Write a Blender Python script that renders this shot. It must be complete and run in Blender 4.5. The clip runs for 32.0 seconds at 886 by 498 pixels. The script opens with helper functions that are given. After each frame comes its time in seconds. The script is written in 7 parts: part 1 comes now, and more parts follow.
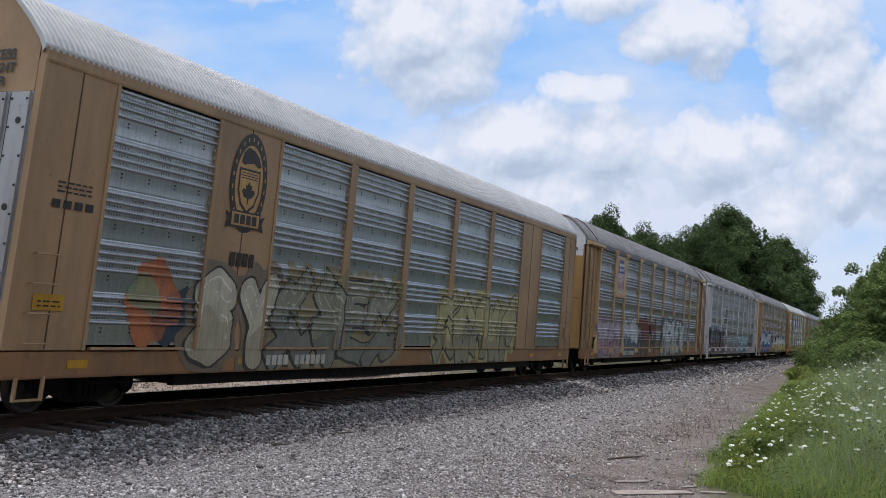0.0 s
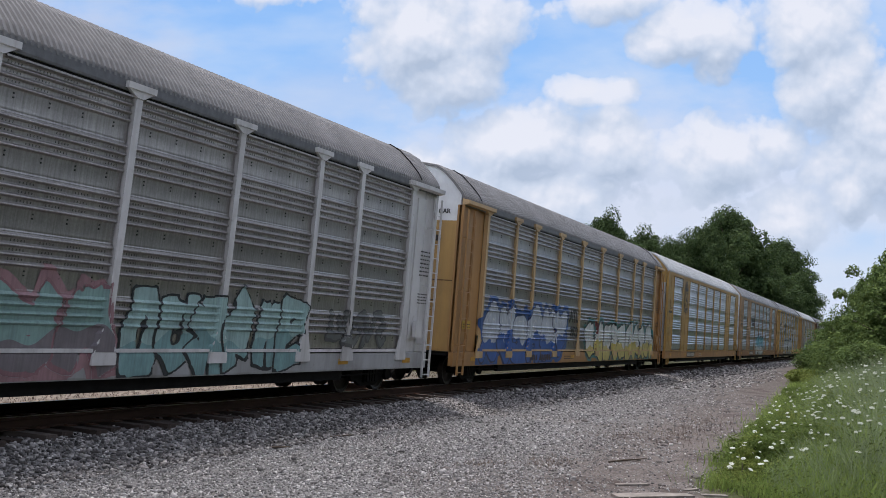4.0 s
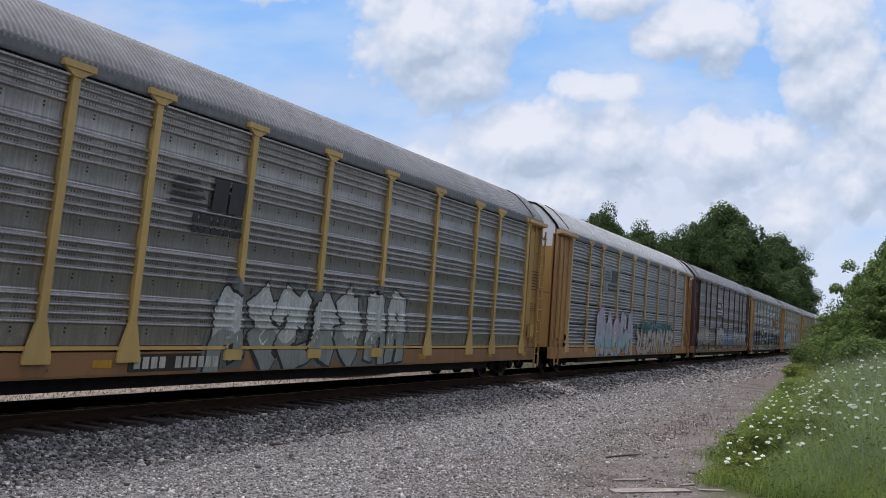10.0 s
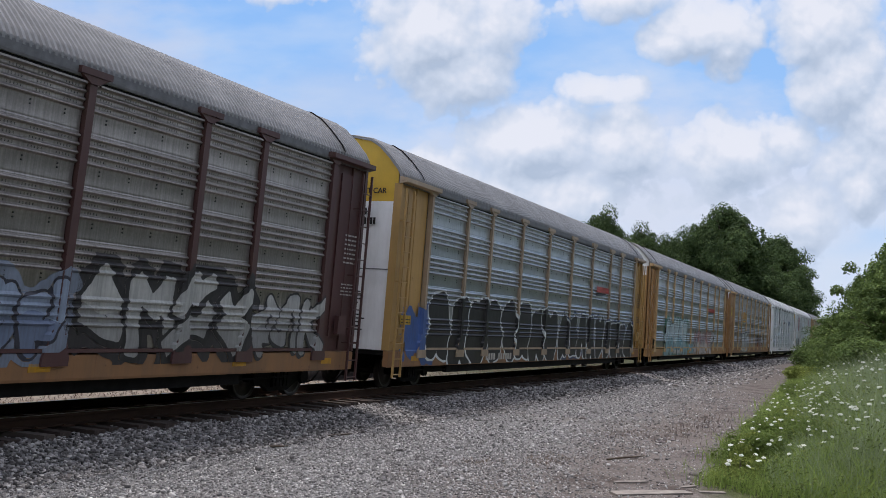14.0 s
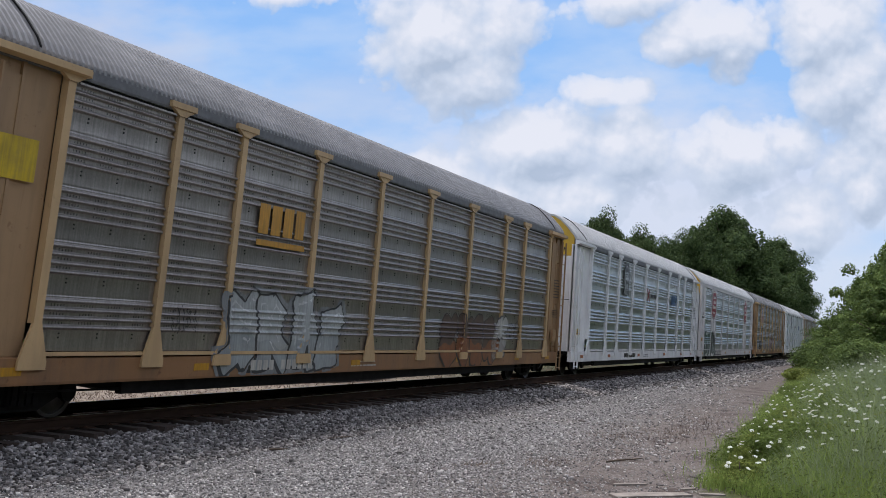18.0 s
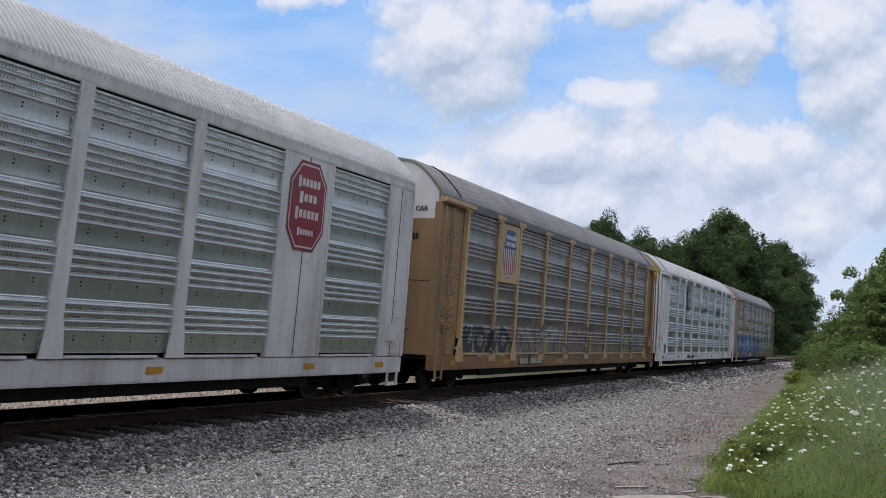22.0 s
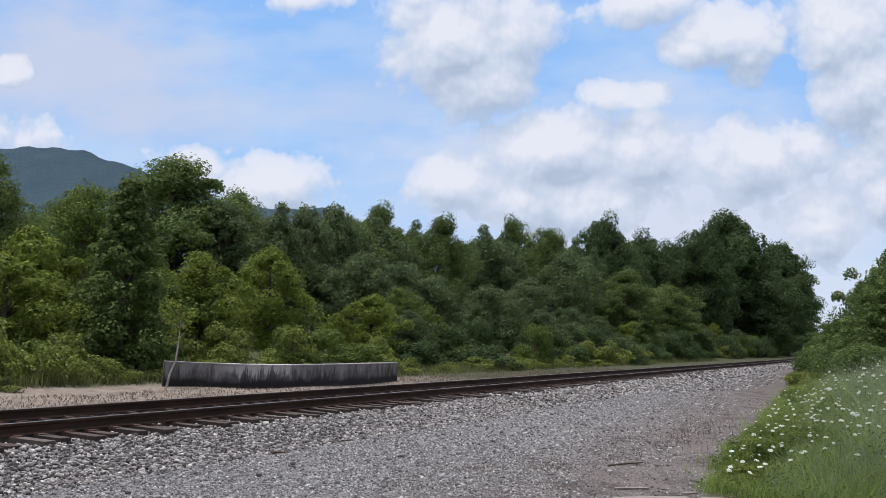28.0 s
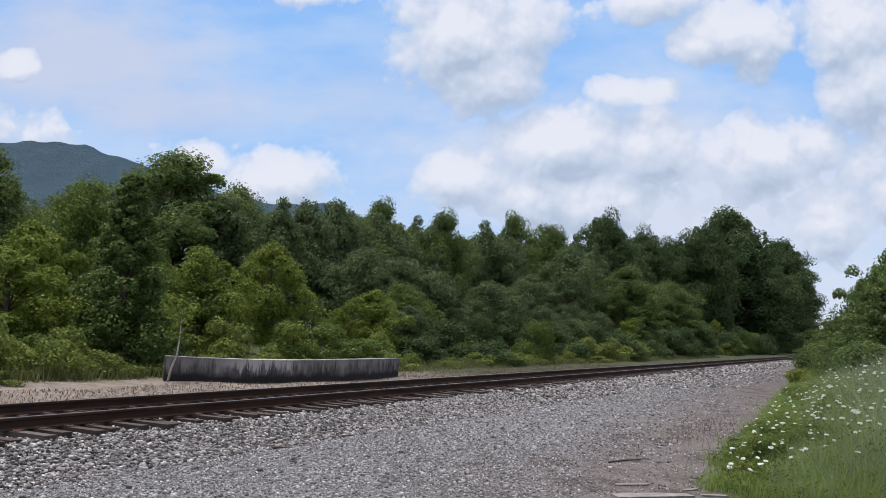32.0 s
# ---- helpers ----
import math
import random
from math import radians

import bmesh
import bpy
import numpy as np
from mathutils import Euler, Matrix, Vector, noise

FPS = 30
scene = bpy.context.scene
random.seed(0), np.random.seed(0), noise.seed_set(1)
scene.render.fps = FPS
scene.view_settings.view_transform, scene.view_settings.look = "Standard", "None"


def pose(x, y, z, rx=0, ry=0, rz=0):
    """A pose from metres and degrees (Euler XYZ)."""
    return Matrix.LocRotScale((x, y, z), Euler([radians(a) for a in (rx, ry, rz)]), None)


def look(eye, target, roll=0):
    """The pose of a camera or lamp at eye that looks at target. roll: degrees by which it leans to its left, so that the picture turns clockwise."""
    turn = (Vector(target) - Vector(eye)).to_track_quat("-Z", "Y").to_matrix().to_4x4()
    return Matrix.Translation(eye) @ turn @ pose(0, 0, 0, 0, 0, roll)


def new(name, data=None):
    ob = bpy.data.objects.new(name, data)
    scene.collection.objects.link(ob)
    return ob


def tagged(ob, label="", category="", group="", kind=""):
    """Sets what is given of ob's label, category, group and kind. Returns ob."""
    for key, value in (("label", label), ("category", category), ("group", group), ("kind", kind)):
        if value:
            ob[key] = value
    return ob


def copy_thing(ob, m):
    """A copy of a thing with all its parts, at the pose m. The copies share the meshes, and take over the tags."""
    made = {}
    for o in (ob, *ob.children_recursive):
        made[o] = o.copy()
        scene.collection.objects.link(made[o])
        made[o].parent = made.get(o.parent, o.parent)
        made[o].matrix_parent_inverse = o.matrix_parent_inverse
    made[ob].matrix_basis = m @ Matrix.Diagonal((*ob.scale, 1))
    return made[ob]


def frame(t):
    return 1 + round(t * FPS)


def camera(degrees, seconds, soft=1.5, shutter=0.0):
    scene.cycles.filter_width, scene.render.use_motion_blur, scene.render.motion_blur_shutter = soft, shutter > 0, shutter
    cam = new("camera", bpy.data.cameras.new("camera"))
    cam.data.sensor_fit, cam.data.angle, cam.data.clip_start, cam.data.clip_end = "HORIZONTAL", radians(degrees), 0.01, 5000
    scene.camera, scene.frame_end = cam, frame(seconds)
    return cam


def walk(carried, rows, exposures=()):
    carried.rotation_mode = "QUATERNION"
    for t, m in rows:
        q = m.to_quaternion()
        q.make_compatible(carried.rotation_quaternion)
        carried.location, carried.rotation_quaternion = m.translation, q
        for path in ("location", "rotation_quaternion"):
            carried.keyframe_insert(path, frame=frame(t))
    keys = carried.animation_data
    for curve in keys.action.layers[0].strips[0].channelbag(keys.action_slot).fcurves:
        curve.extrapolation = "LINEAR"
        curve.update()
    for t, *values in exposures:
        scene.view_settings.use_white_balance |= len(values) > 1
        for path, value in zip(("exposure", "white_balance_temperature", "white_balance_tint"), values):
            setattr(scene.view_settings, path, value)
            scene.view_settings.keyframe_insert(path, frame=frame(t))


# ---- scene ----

# ================= camera =================
EYE = Vector((12.485, 0.0, 2.297))
RAIL = 0.5          # height of the rail tops over the gravel
PITCH = 28.674       # coupled length of one car
SPEED = 17.61       # metres a second, towards -y


def aim(yaw, pitch, roll):
    y, p = radians(yaw), radians(pitch)
    way = Vector((-math.sin(y) * math.cos(p), math.cos(y) * math.cos(p), math.sin(p)))
    return look(EYE, EYE + way, roll)


cam = camera(46.27, 32.0, soft=0.75, shutter=1.0)
# the sensor is read out from top to bottom while the train runs on
scene.cycles.rolling_shutter_type, scene.cycles.rolling_shutter_duration = "TOP", 0.02
walk(cam, [
    (0, aim(23.623, 3.826, 3.71)), (0.5, aim(23.631, 3.833, 3.73)), (1, aim(23.656, 3.831, 3.73)),
    (1.5, aim(23.661, 3.854, 3.68)), (2, aim(23.663, 3.868, 3.69)), (2.5, aim(23.659, 3.897, 3.65)),
    (3, aim(23.664, 3.932, 3.67)), (3.5, aim(23.671, 3.972, 3.68)), (5.5, aim(23.661, 3.966, 3.67)),
    (6, aim(23.621, 3.878, 3.67)), (6.5, aim(23.577, 3.742, 3.68)), (7, aim(23.545, 3.621, 3.68)),
    (7.5, aim(23.530, 3.511, 3.69)), (8, aim(23.507, 3.440, 3.65)), (8.5, aim(23.488, 3.436, 3.63)),
    (9, aim(23.466, 3.528, 3.53)), (9.5, aim(23.461, 3.689, 3.48)), (10, aim(23.469, 3.785, 3.46)),
    (10.5, aim(23.470, 3.767, 3.45)), (11, aim(23.458, 3.712, 3.43)), (11.5, aim(23.452, 3.718, 3.40)),
    (12, aim(23.457, 3.823, 3.37)), (12.5, aim(23.499, 3.928, 3.36)), (13, aim(23.522, 3.970, 3.37)),
    (13.5, aim(23.526, 3.935, 3.42)), (14, aim(23.518, 3.896, 3.42)), (14.5, aim(23.494, 3.850, 3.42)),
    (16.5, aim(23.448, 3.867, 3.38)), (17, aim(23.451, 3.914, 3.37)), (17.5, aim(23.463, 3.994, 3.32)),
    (18, aim(23.475, 4.034, 3.33)), (18.5, aim(23.489, 4.007, 3.37)), (19, aim(23.464, 3.961, 3.37)),
    (19.5, aim(23.439, 3.934, 3.36)), (20, aim(23.438, 3.978, 3.39)), (20.5, aim(23.463, 4.053, 3.35)),
    (21, aim(23.508, 4.117, 3.38)), (21.5, aim(23.551, 4.159, 3.40)), (22, aim(23.552, 4.171, 3.38)),
    (22.5, aim(23.563, 4.159, 3.38)), (23, aim(23.559, 4.116, 3.38)), (23.5, aim(23.546, 4.056, 3.42)),
    (24, aim(23.540, 4.033, 3.44)), (24.5, aim(23.543, 4.052, 3.45)), (25, aim(23.545, 4.095, 3.45)),
    (25.5, aim(23.545, 4.124, 3.43)), (27.5, aim(23.583, 4.216, 3.42)), (28, aim(23.584, 4.217, 3.43)),
    (28.5, aim(23.580, 4.211, 3.43)), (29, aim(23.559, 4.177, 3.42)), (29.5, aim(23.554, 4.116, 3.47)),
    (30, aim(23.497, 3.968, 3.49)), (30.5, aim(23.441, 3.825, 3.49)), (31, aim(23.437, 3.743, 3.53)),
    (31.5, aim(23.498, 3.821, 3.57)), (32, aim(23.643, 3.983, 3.65)),
], exposures=[(0, 0.66, 6400, 12), (7, 0.63, 6400, 12), (32, 0.62, 6400, 12)])


# ================= light =================
SUN_EL, SUN_AZ = radians(75), radians(-84)   # azimuth from +y towards +x
world = bpy.data.worlds.new("world")
scene.world = world
world.use_nodes = True
wn = world.node_tree
sky = wn.nodes.new("ShaderNodeTexSky")
sky.sky_type, sky.sun_disc = "NISHITA", False
sky.sun_elevation, sky.sun_rotation = SUN_EL, SUN_AZ
sky.dust_density = 2.0
bg = wn.nodes["Background"]
soft_sky = wn.nodes.new("ShaderNodeHueSaturation")   # thin cloud takes colour out of the blue
soft_sky.inputs["Saturation"].default_value = 0.5
wn.links.new(sky.outputs[0], soft_sky.inputs["Color"])
wn.links.new(soft_sky.outputs[0], bg.inputs[0])
bg.inputs[1].default_value = 0.15
sun = new("sun", bpy.data.lights.new("sun", "SUN"))
sun.data.energy, sun.data.angle, sun.data.color = 1.75, radians(12), (1.0, 0.955, 0.90)
sun_from = Vector((math.sin(SUN_AZ) * math.cos(SUN_EL), math.cos(SUN_AZ) * math.cos(SUN_EL), math.sin(SUN_EL)))
sun.matrix_world = look(sun_from * 100, (0, 0, 0))
scene.view_settings.exposure = 0.62

# ================= materials =================
_mats = {}


def lin(r, g, b):
    return tuple((c / 255 / 12.92) if c <= 10 else ((c / 255 + 0.055) / 1.055) ** 2.4 for c in (r, g, b))


class Nodes:
    """A small helper to wire node materials."""

    def __init__(self, name):
        self.m = bpy.data.materials.new(name)
        self.m.use_nodes = True
        self.t = self.m.node_tree
        self.b = self.t.nodes["Principled BSDF"]
        self.out = self.t.nodes["Material Output"]
        self.co = self.t.nodes.new("ShaderNodeTexCoord")

    def put(self, sock, v):
        if isinstance(v, bpy.types.NodeSocket):
            self.t.links.new(v, sock)
        elif isinstance(v, (tuple, list)) and len(v) == 3 and sock.type == "RGBA":
            sock.default_value = (*v, 1)
        else:
            sock.default_value = v

    def noise(self, scale, detail=4, rough=0.55, stretch=None, space="Object", kind="FBM"):
        n = self.t.nodes.new("ShaderNodeTexNoise")
        n.inputs["Scale"].default_value, n.inputs["Detail"].default_value = scale, detail
        n.inputs["Roughness"].default_value = rough
        src = self.co.outputs[space]
        if stretch:
            mp = self.t.nodes.new("ShaderNodeMapping")
            mp.inputs["Scale"].default_value = stretch
            self.t.links.new(src, mp.inputs[0])
            src = mp.outputs[0]
        self.t.links.new(src, n.inputs["Vector"])
        return n.outputs[0]

    def voronoi(self, scale, feature="F1", out="Distance"):
        n = self.t.nodes.new("ShaderNodeTexVoronoi")
        n.feature = feature
        n.inputs["Scale"].default_value = scale
        self.t.links.new(self.co.outputs["Object"], n.inputs["Vector"])
        return n.outputs[out]

    def ramp(self, fac, stops):
        n = self.t.nodes.new("ShaderNodeValToRGB")
        e = n.color_ramp.elements
        while len(e) < len(stops):
            e.new(0.5)
        for el, (p, c) in zip(e, stops):
            el.position, el.color = p, (*(c if isinstance(c, tuple) else (c, c, c)), 1)
        self.put(n.inputs[0], fac)
        return n.outputs[0]

    def mix(self, fac, a, b, blend="MIX"):
        n = self.t.nodes.new("ShaderNodeMix")
        n.data_type, n.blend_type = "RGBA", blend
        self.put(n.inputs[0], fac)
        self.put(n.inputs[6], a)
        self.put(n.inputs[7], b)
        return n.outputs[2]

    def maths(self, op, a, b=0.0, c=0.0):
        n = self.t.nodes.new("ShaderNodeMath")
        n.operation = op
        for s, v in zip(n.inputs, (a, b, c)):
            self.put(s, v)
        return n.outputs[0]

    def bump(self, height, strength=0.3, distance=0.02):
        n = self.t.nodes.new("ShaderNodeBump")
        n.inputs["Strength"].default_value, n.inputs["Distance"].default_value = strength, distance
        self.put(n.inputs["Height"], height)
        self.t.links.new(n.outputs[0], self.b.inputs["Normal"])

    def rnd(self):
        return self.t.nodes.new("ShaderNodeObjectInfo").outputs["Random"]

    def island(self):
        return self.t.nodes.new("ShaderNodeNewGeometry").outputs["Random Per Island"]

    def done(self, color, rough=0.6, metal=0.0, spec=0.5):
        self.put(self.b.inputs["Base Color"], color)
        self.put(self.b.inputs["Roughness"], rough)
        self.put(self.b.inputs["Metallic"], metal)
        self.put(self.b.inputs["Specular IOR Level"], spec)
        return self.m


def scaled(c, k):
    return tuple(min(1.0, v * k) for v in c)


def paint(name, c, dirt=0.45, rust=0.3, rough=0.55):
    """Weathered railway paint: fading, streaks that run down, rust specks."""
    if name in _mats:
        return _mats[name]
    n = Nodes(name)
    fade = n.ramp(n.noise(0.55, 5, 0.6), [(0.3, scaled(c, 0.84)), (0.75, scaled(c, 1.10))])
    streak = n.noise(1.1, 6, 0.62, (2.2, 2.2, 0.22))
    grime = n.ramp(streak, [(0.46, 0.0), (0.78, 1.0)])
    base = n.mix(n.maths("MULTIPLY", grime, dirt), fade, (0.105, 0.075, 0.052))
    runs = n.ramp(n.noise(2.6, 4, 0.7, (5.0, 5.0, 0.25)), [(0.60, 0.0), (0.74, 0.7)])
    base = n.mix(n.maths("MULTIPLY", runs, rust), base, (0.16, 0.065, 0.028))
    spots = n.ramp(n.noise(4.0, 8, 0.72), [(0.61, 0.0), (0.68, 1.0)])
    base = n.mix(n.maths("MULTIPLY", spots, rust), base, (0.13, 0.05, 0.022))
    wash = n.ramp(n.noise(0.8, 7, 0.7, (1.0, 1.0, 0.6)), [(0.50, 0.0), (0.74, 0.8)])
    base = n.mix(n.maths("MULTIPLY", wash, dirt), base, (0.085, 0.06, 0.045))
    n.bump(n.noise(3.0, 4, 0.6), 0.05, 0.012)
    _mats[name] = n.done(base, rough)
    return _mats[name]


def galvanised(name, c, dark=0.6, metal=0.85, rough=0.30):
    """Zinc sheet that mirrors sky and trees softly, with dirt that has run down it."""
    if name in _mats:
        return _mats[name]
    n = Nodes(name)
    big = n.ramp(n.noise(0.9, 6, 0.65), [(0.3, scaled(c, 0.80)), (0.7, scaled(c, 1.12))])
    each = n.mix(n.maths("MULTIPLY", n.rnd(), 0.4), big, scaled(c, 0.68))
    streak = n.ramp(n.noise(2.2, 6, 0.65, (9.0, 9.0, 0.5)), [(0.38, 0.0), (0.72, 1.0)])
    base = n.mix(n.maths("MULTIPLY", streak, dark), each, scaled(c, 0.35))
    smear = n.ramp(n.noise(1.1, 6, 0.62), [(0.50, 0.0), (0.78, dark * 0.55)])
    base = n.mix(smear, base, (0.085, 0.078, 0.075))
    fine = n.ramp(n.noise(26.0, 3, 0.6), [(0.35, 0.84), (0.7, 1.0)])
    base = n.mix(1.0, base, fine, "MULTIPLY")
    n.bump(n.noise(30, 3), 0.03, 0.003)
    _mats[name] = n.done(base, n.ramp(n.noise(3, 4), [(0.3, rough), (0.8, rough + 0.06)]), n.maths("SUBTRACT", metal, n.maths("MULTIPLY", smear, 0.5)))
    return _mats[name]


def simple(name, c, rough=0.7, metal=0.0, scale=6.0, spread=0.25, bump=0.15):
    if name in _mats:
        return _mats[name]
    n = Nodes(name)
    base = n.ramp(n.noise(scale, 6, 0.65), [(0.3, scaled(c, 1 - spread)), (0.72, scaled(c, 1 + spread))])
    n.bump(n.noise(scale * 7, 4), bump, 0.01)
    _mats[name] = n.done(base, rough, metal)
    return _mats[name]


def leaf_mat(name, c, c2, gloss=0.45, back=0.30):
    """Leaves: each leaf its own tone, some light comes through."""
    if name in _mats:
        return _mats[name]
    n = Nodes(name)
    c, c2 = scaled((c[0] * 1.16, c[1] * 1.08, c[2] * 1.1), 1.0), scaled((c2[0] * 1.16, c2[1] * 1.08, c2[2] * 1.1), 1.0)
    tone = n.ramp(n.island(), [(0.0, scaled(c, 0.65)), (0.55, c), (1.0, c2)])
    tone = n.mix(n.maths("MULTIPLY", n.rnd(), 0.4), tone, scaled(c, 0.7))
    tone = n.mix(n.ramp(n.noise(0.55, 3, 0.6), [(0.42, 0.0), (0.66, 0.6)]), tone, scaled(c, 0.5))
    n.done(tone, gloss + 0.2, 0.0, 0.10)
    tr = n.t.nodes.new("ShaderNodeBsdfTranslucent")
    n.put(tr.inputs[0], n.mix(0.5, tone, scaled(c2, 1.2)))
    mx = n.t.nodes.new("ShaderNodeMixShader")
    mx.inputs[0].default_value = back
    n.t.links.new(n.b.outputs[0], mx.inputs[1])
    n.t.links.new(tr.outputs[0], mx.inputs[2])
    n.t.links.new(mx.outputs[0], n.out.inputs[0])
    _mats[name] = n.m
    return n.m


# ================= mesh helpers =================
class Buf:
    """Vertices and faces of one mesh, gathered piece by piece."""

    def __init__(self):
        self.v, self.f = [], []

    def quad(self, *pts):
        k = len(self.v)
        self.v += [tuple(p) for p in pts]
        self.f.append(tuple(range(k, k + len(pts))))

    def box(self, x0, x1, y0, y1, z0, z1):
        k = len(self.v)
        self.v += [(x, y, z) for z in (z0, z1) for y in (y0, y1) for x in (x0, x1)]
        self.f += [tuple(k + i for i in q) for q in ((0, 2, 3, 1), (4, 5, 7, 6), (0, 1, 5, 4), (2, 6, 7, 3), (0, 4, 6, 2), (1, 3, 7, 5))]
        return self

    def prism(self, poly, a0, a1, axis):
        """A polygon swept along an axis: 'x' takes (y, z), 'y' takes (x, z), 'z' takes (x, y)."""
        k, n = len(self.v), len(poly)
        for a in (a0, a1):
            for p, q in poly:
                self.v.append({"x": (a, p, q), "y": (p, a, q), "z": (p, q, a)}[axis])
        self.f.append(tuple(k + i for i in range(n)))
        self.f.append(tuple(k + n + i for i in reversed(range(n))))
        for i in range(n):
            j = (i + 1) % n
            self.f.append((k + i, k + n + i, k + n + j, k + j))
        return self

    def tube(self, pts, radii, sides=6, cap=True):
        k = len(self.v)
        pts = [Vector(p) for p in pts]
        for i, (p, r) in enumerate(zip(pts, radii)):
            d = (pts[min(i + 1, len(pts) - 1)] - pts[max(i - 1, 0)]).normalized()
            a = d.orthogonal().normalized()
            if abs(d.z) > 0.9:
                a = Vector((1, 0, 0))
                a = (a - d * a.dot(d)).normalized()
            b = d.cross(a)
            for s in range(sides):
                an = 2 * math.pi * s / sides
                self.v.append(tuple(p + (a * math.cos(an) + b * math.sin(an)) * r))
        for i in range(len(pts) - 1):
            for s in range(sides):
                s2 = (s + 1) % sides
                self.f.append((k + i * sides + s, k + i * sides + s2, k + (i + 1) * sides + s2, k + (i + 1) * sides + s))
        if cap:
            self.f.append(tuple(k + s for s in reversed(range(sides))))
            e = k + (len(pts) - 1) * sides
            self.f.append(tuple(e + s for s in range(sides)))
        return self

    def mesh(self, name, smooth=False):
        me = bpy.data.meshes.new(name)
        me.from_pydata(self.v, [], self.f)
        bm = bmesh.new()
        bm.from_mesh(me)
        bmesh.ops.recalc_face_normals(bm, faces=bm.faces)
        bm.to_mesh(me)
        bm.free()
        if smooth:
            me.shade_smooth()
        return me


def part(name, buf, material, parent, label="", smooth=False):
    """Links a mesh as one object under a thing or a part; a ready mesh may be shared between objects."""
    me = buf if isinstance(buf, bpy.types.Mesh) else buf.mesh(name, smooth)
    if not me.materials:
        me.materials.append(material)
    ob = new(name, me)
    if me.materials[0] != material:
        ob.material_slots[0].link = "OBJECT"
        ob.material_slots[0].material = material
    ob.parent = parent
    if label:
        ob["label"] = label
    return ob


_shared = {}


def shared(key, make):
    """One mesh for all alike parts."""
    if key not in _shared:
        _shared[key] = make()
    return _shared[key]


def empty(name, x, y, z, label, category, group="", kind=""):
    ob = new(name)
    ob.location = (x, y, z)
    return tagged(ob, label, category, group, kind)


def raw_mesh(name, verts, faces, material, smooth=False):
    """A mesh from arrays: verts (n, 3), faces (m, k) of one size."""
    me = bpy.data.meshes.new(name)
    nf, k = faces.shape
    me.vertices.add(len(verts))
    me.vertices.foreach_set("co", np.ascontiguousarray(verts, dtype=np.float32).ravel())
    me.loops.add(nf * k)
    me.loops.foreach_set("vertex_index", np.ascontiguousarray(faces, dtype=np.int32).ravel())
    me.polygons.add(nf)
    me.polygons.foreach_set("loop_start", np.arange(0, nf * k, k, dtype=np.int32))
    me.polygons.foreach_set("loop_total", np.full(nf, k, dtype=np.int32))
    me.update(calc_edges=True)
    if smooth:
        me.shade_smooth()
    me.materials.append(material)
    return me


def smooth01(a, b, x):
    t = np.clip((x - a) / (b - a), 0, 1)
    return t * t * (3 - 2 * t)

# ================= ground =================
def verge_edge(y):
    return 10.6 - 0.0515 * y


def ground_height(x, y):
    ax = np.abs(x)
    bed = 0.225 * (1 - smooth01(1.45, 3.05, ax))
    bank = 0.85 * smooth01(0.2, 3.6, x - verge_edge(y)) * smooth01(13, 24, y) * (1 - smooth01(300, 500, y))
    far = 0.25 * smooth01(8.5, 14, -x)
    lumps = 0.035 * np.sin(x * 1.7 + 0.4 * np.sin(y * 0.9)) * np.sin(y * 0.8) * smooth01(3.2, 4.5, ax)
    return bed + bank + far + lumps


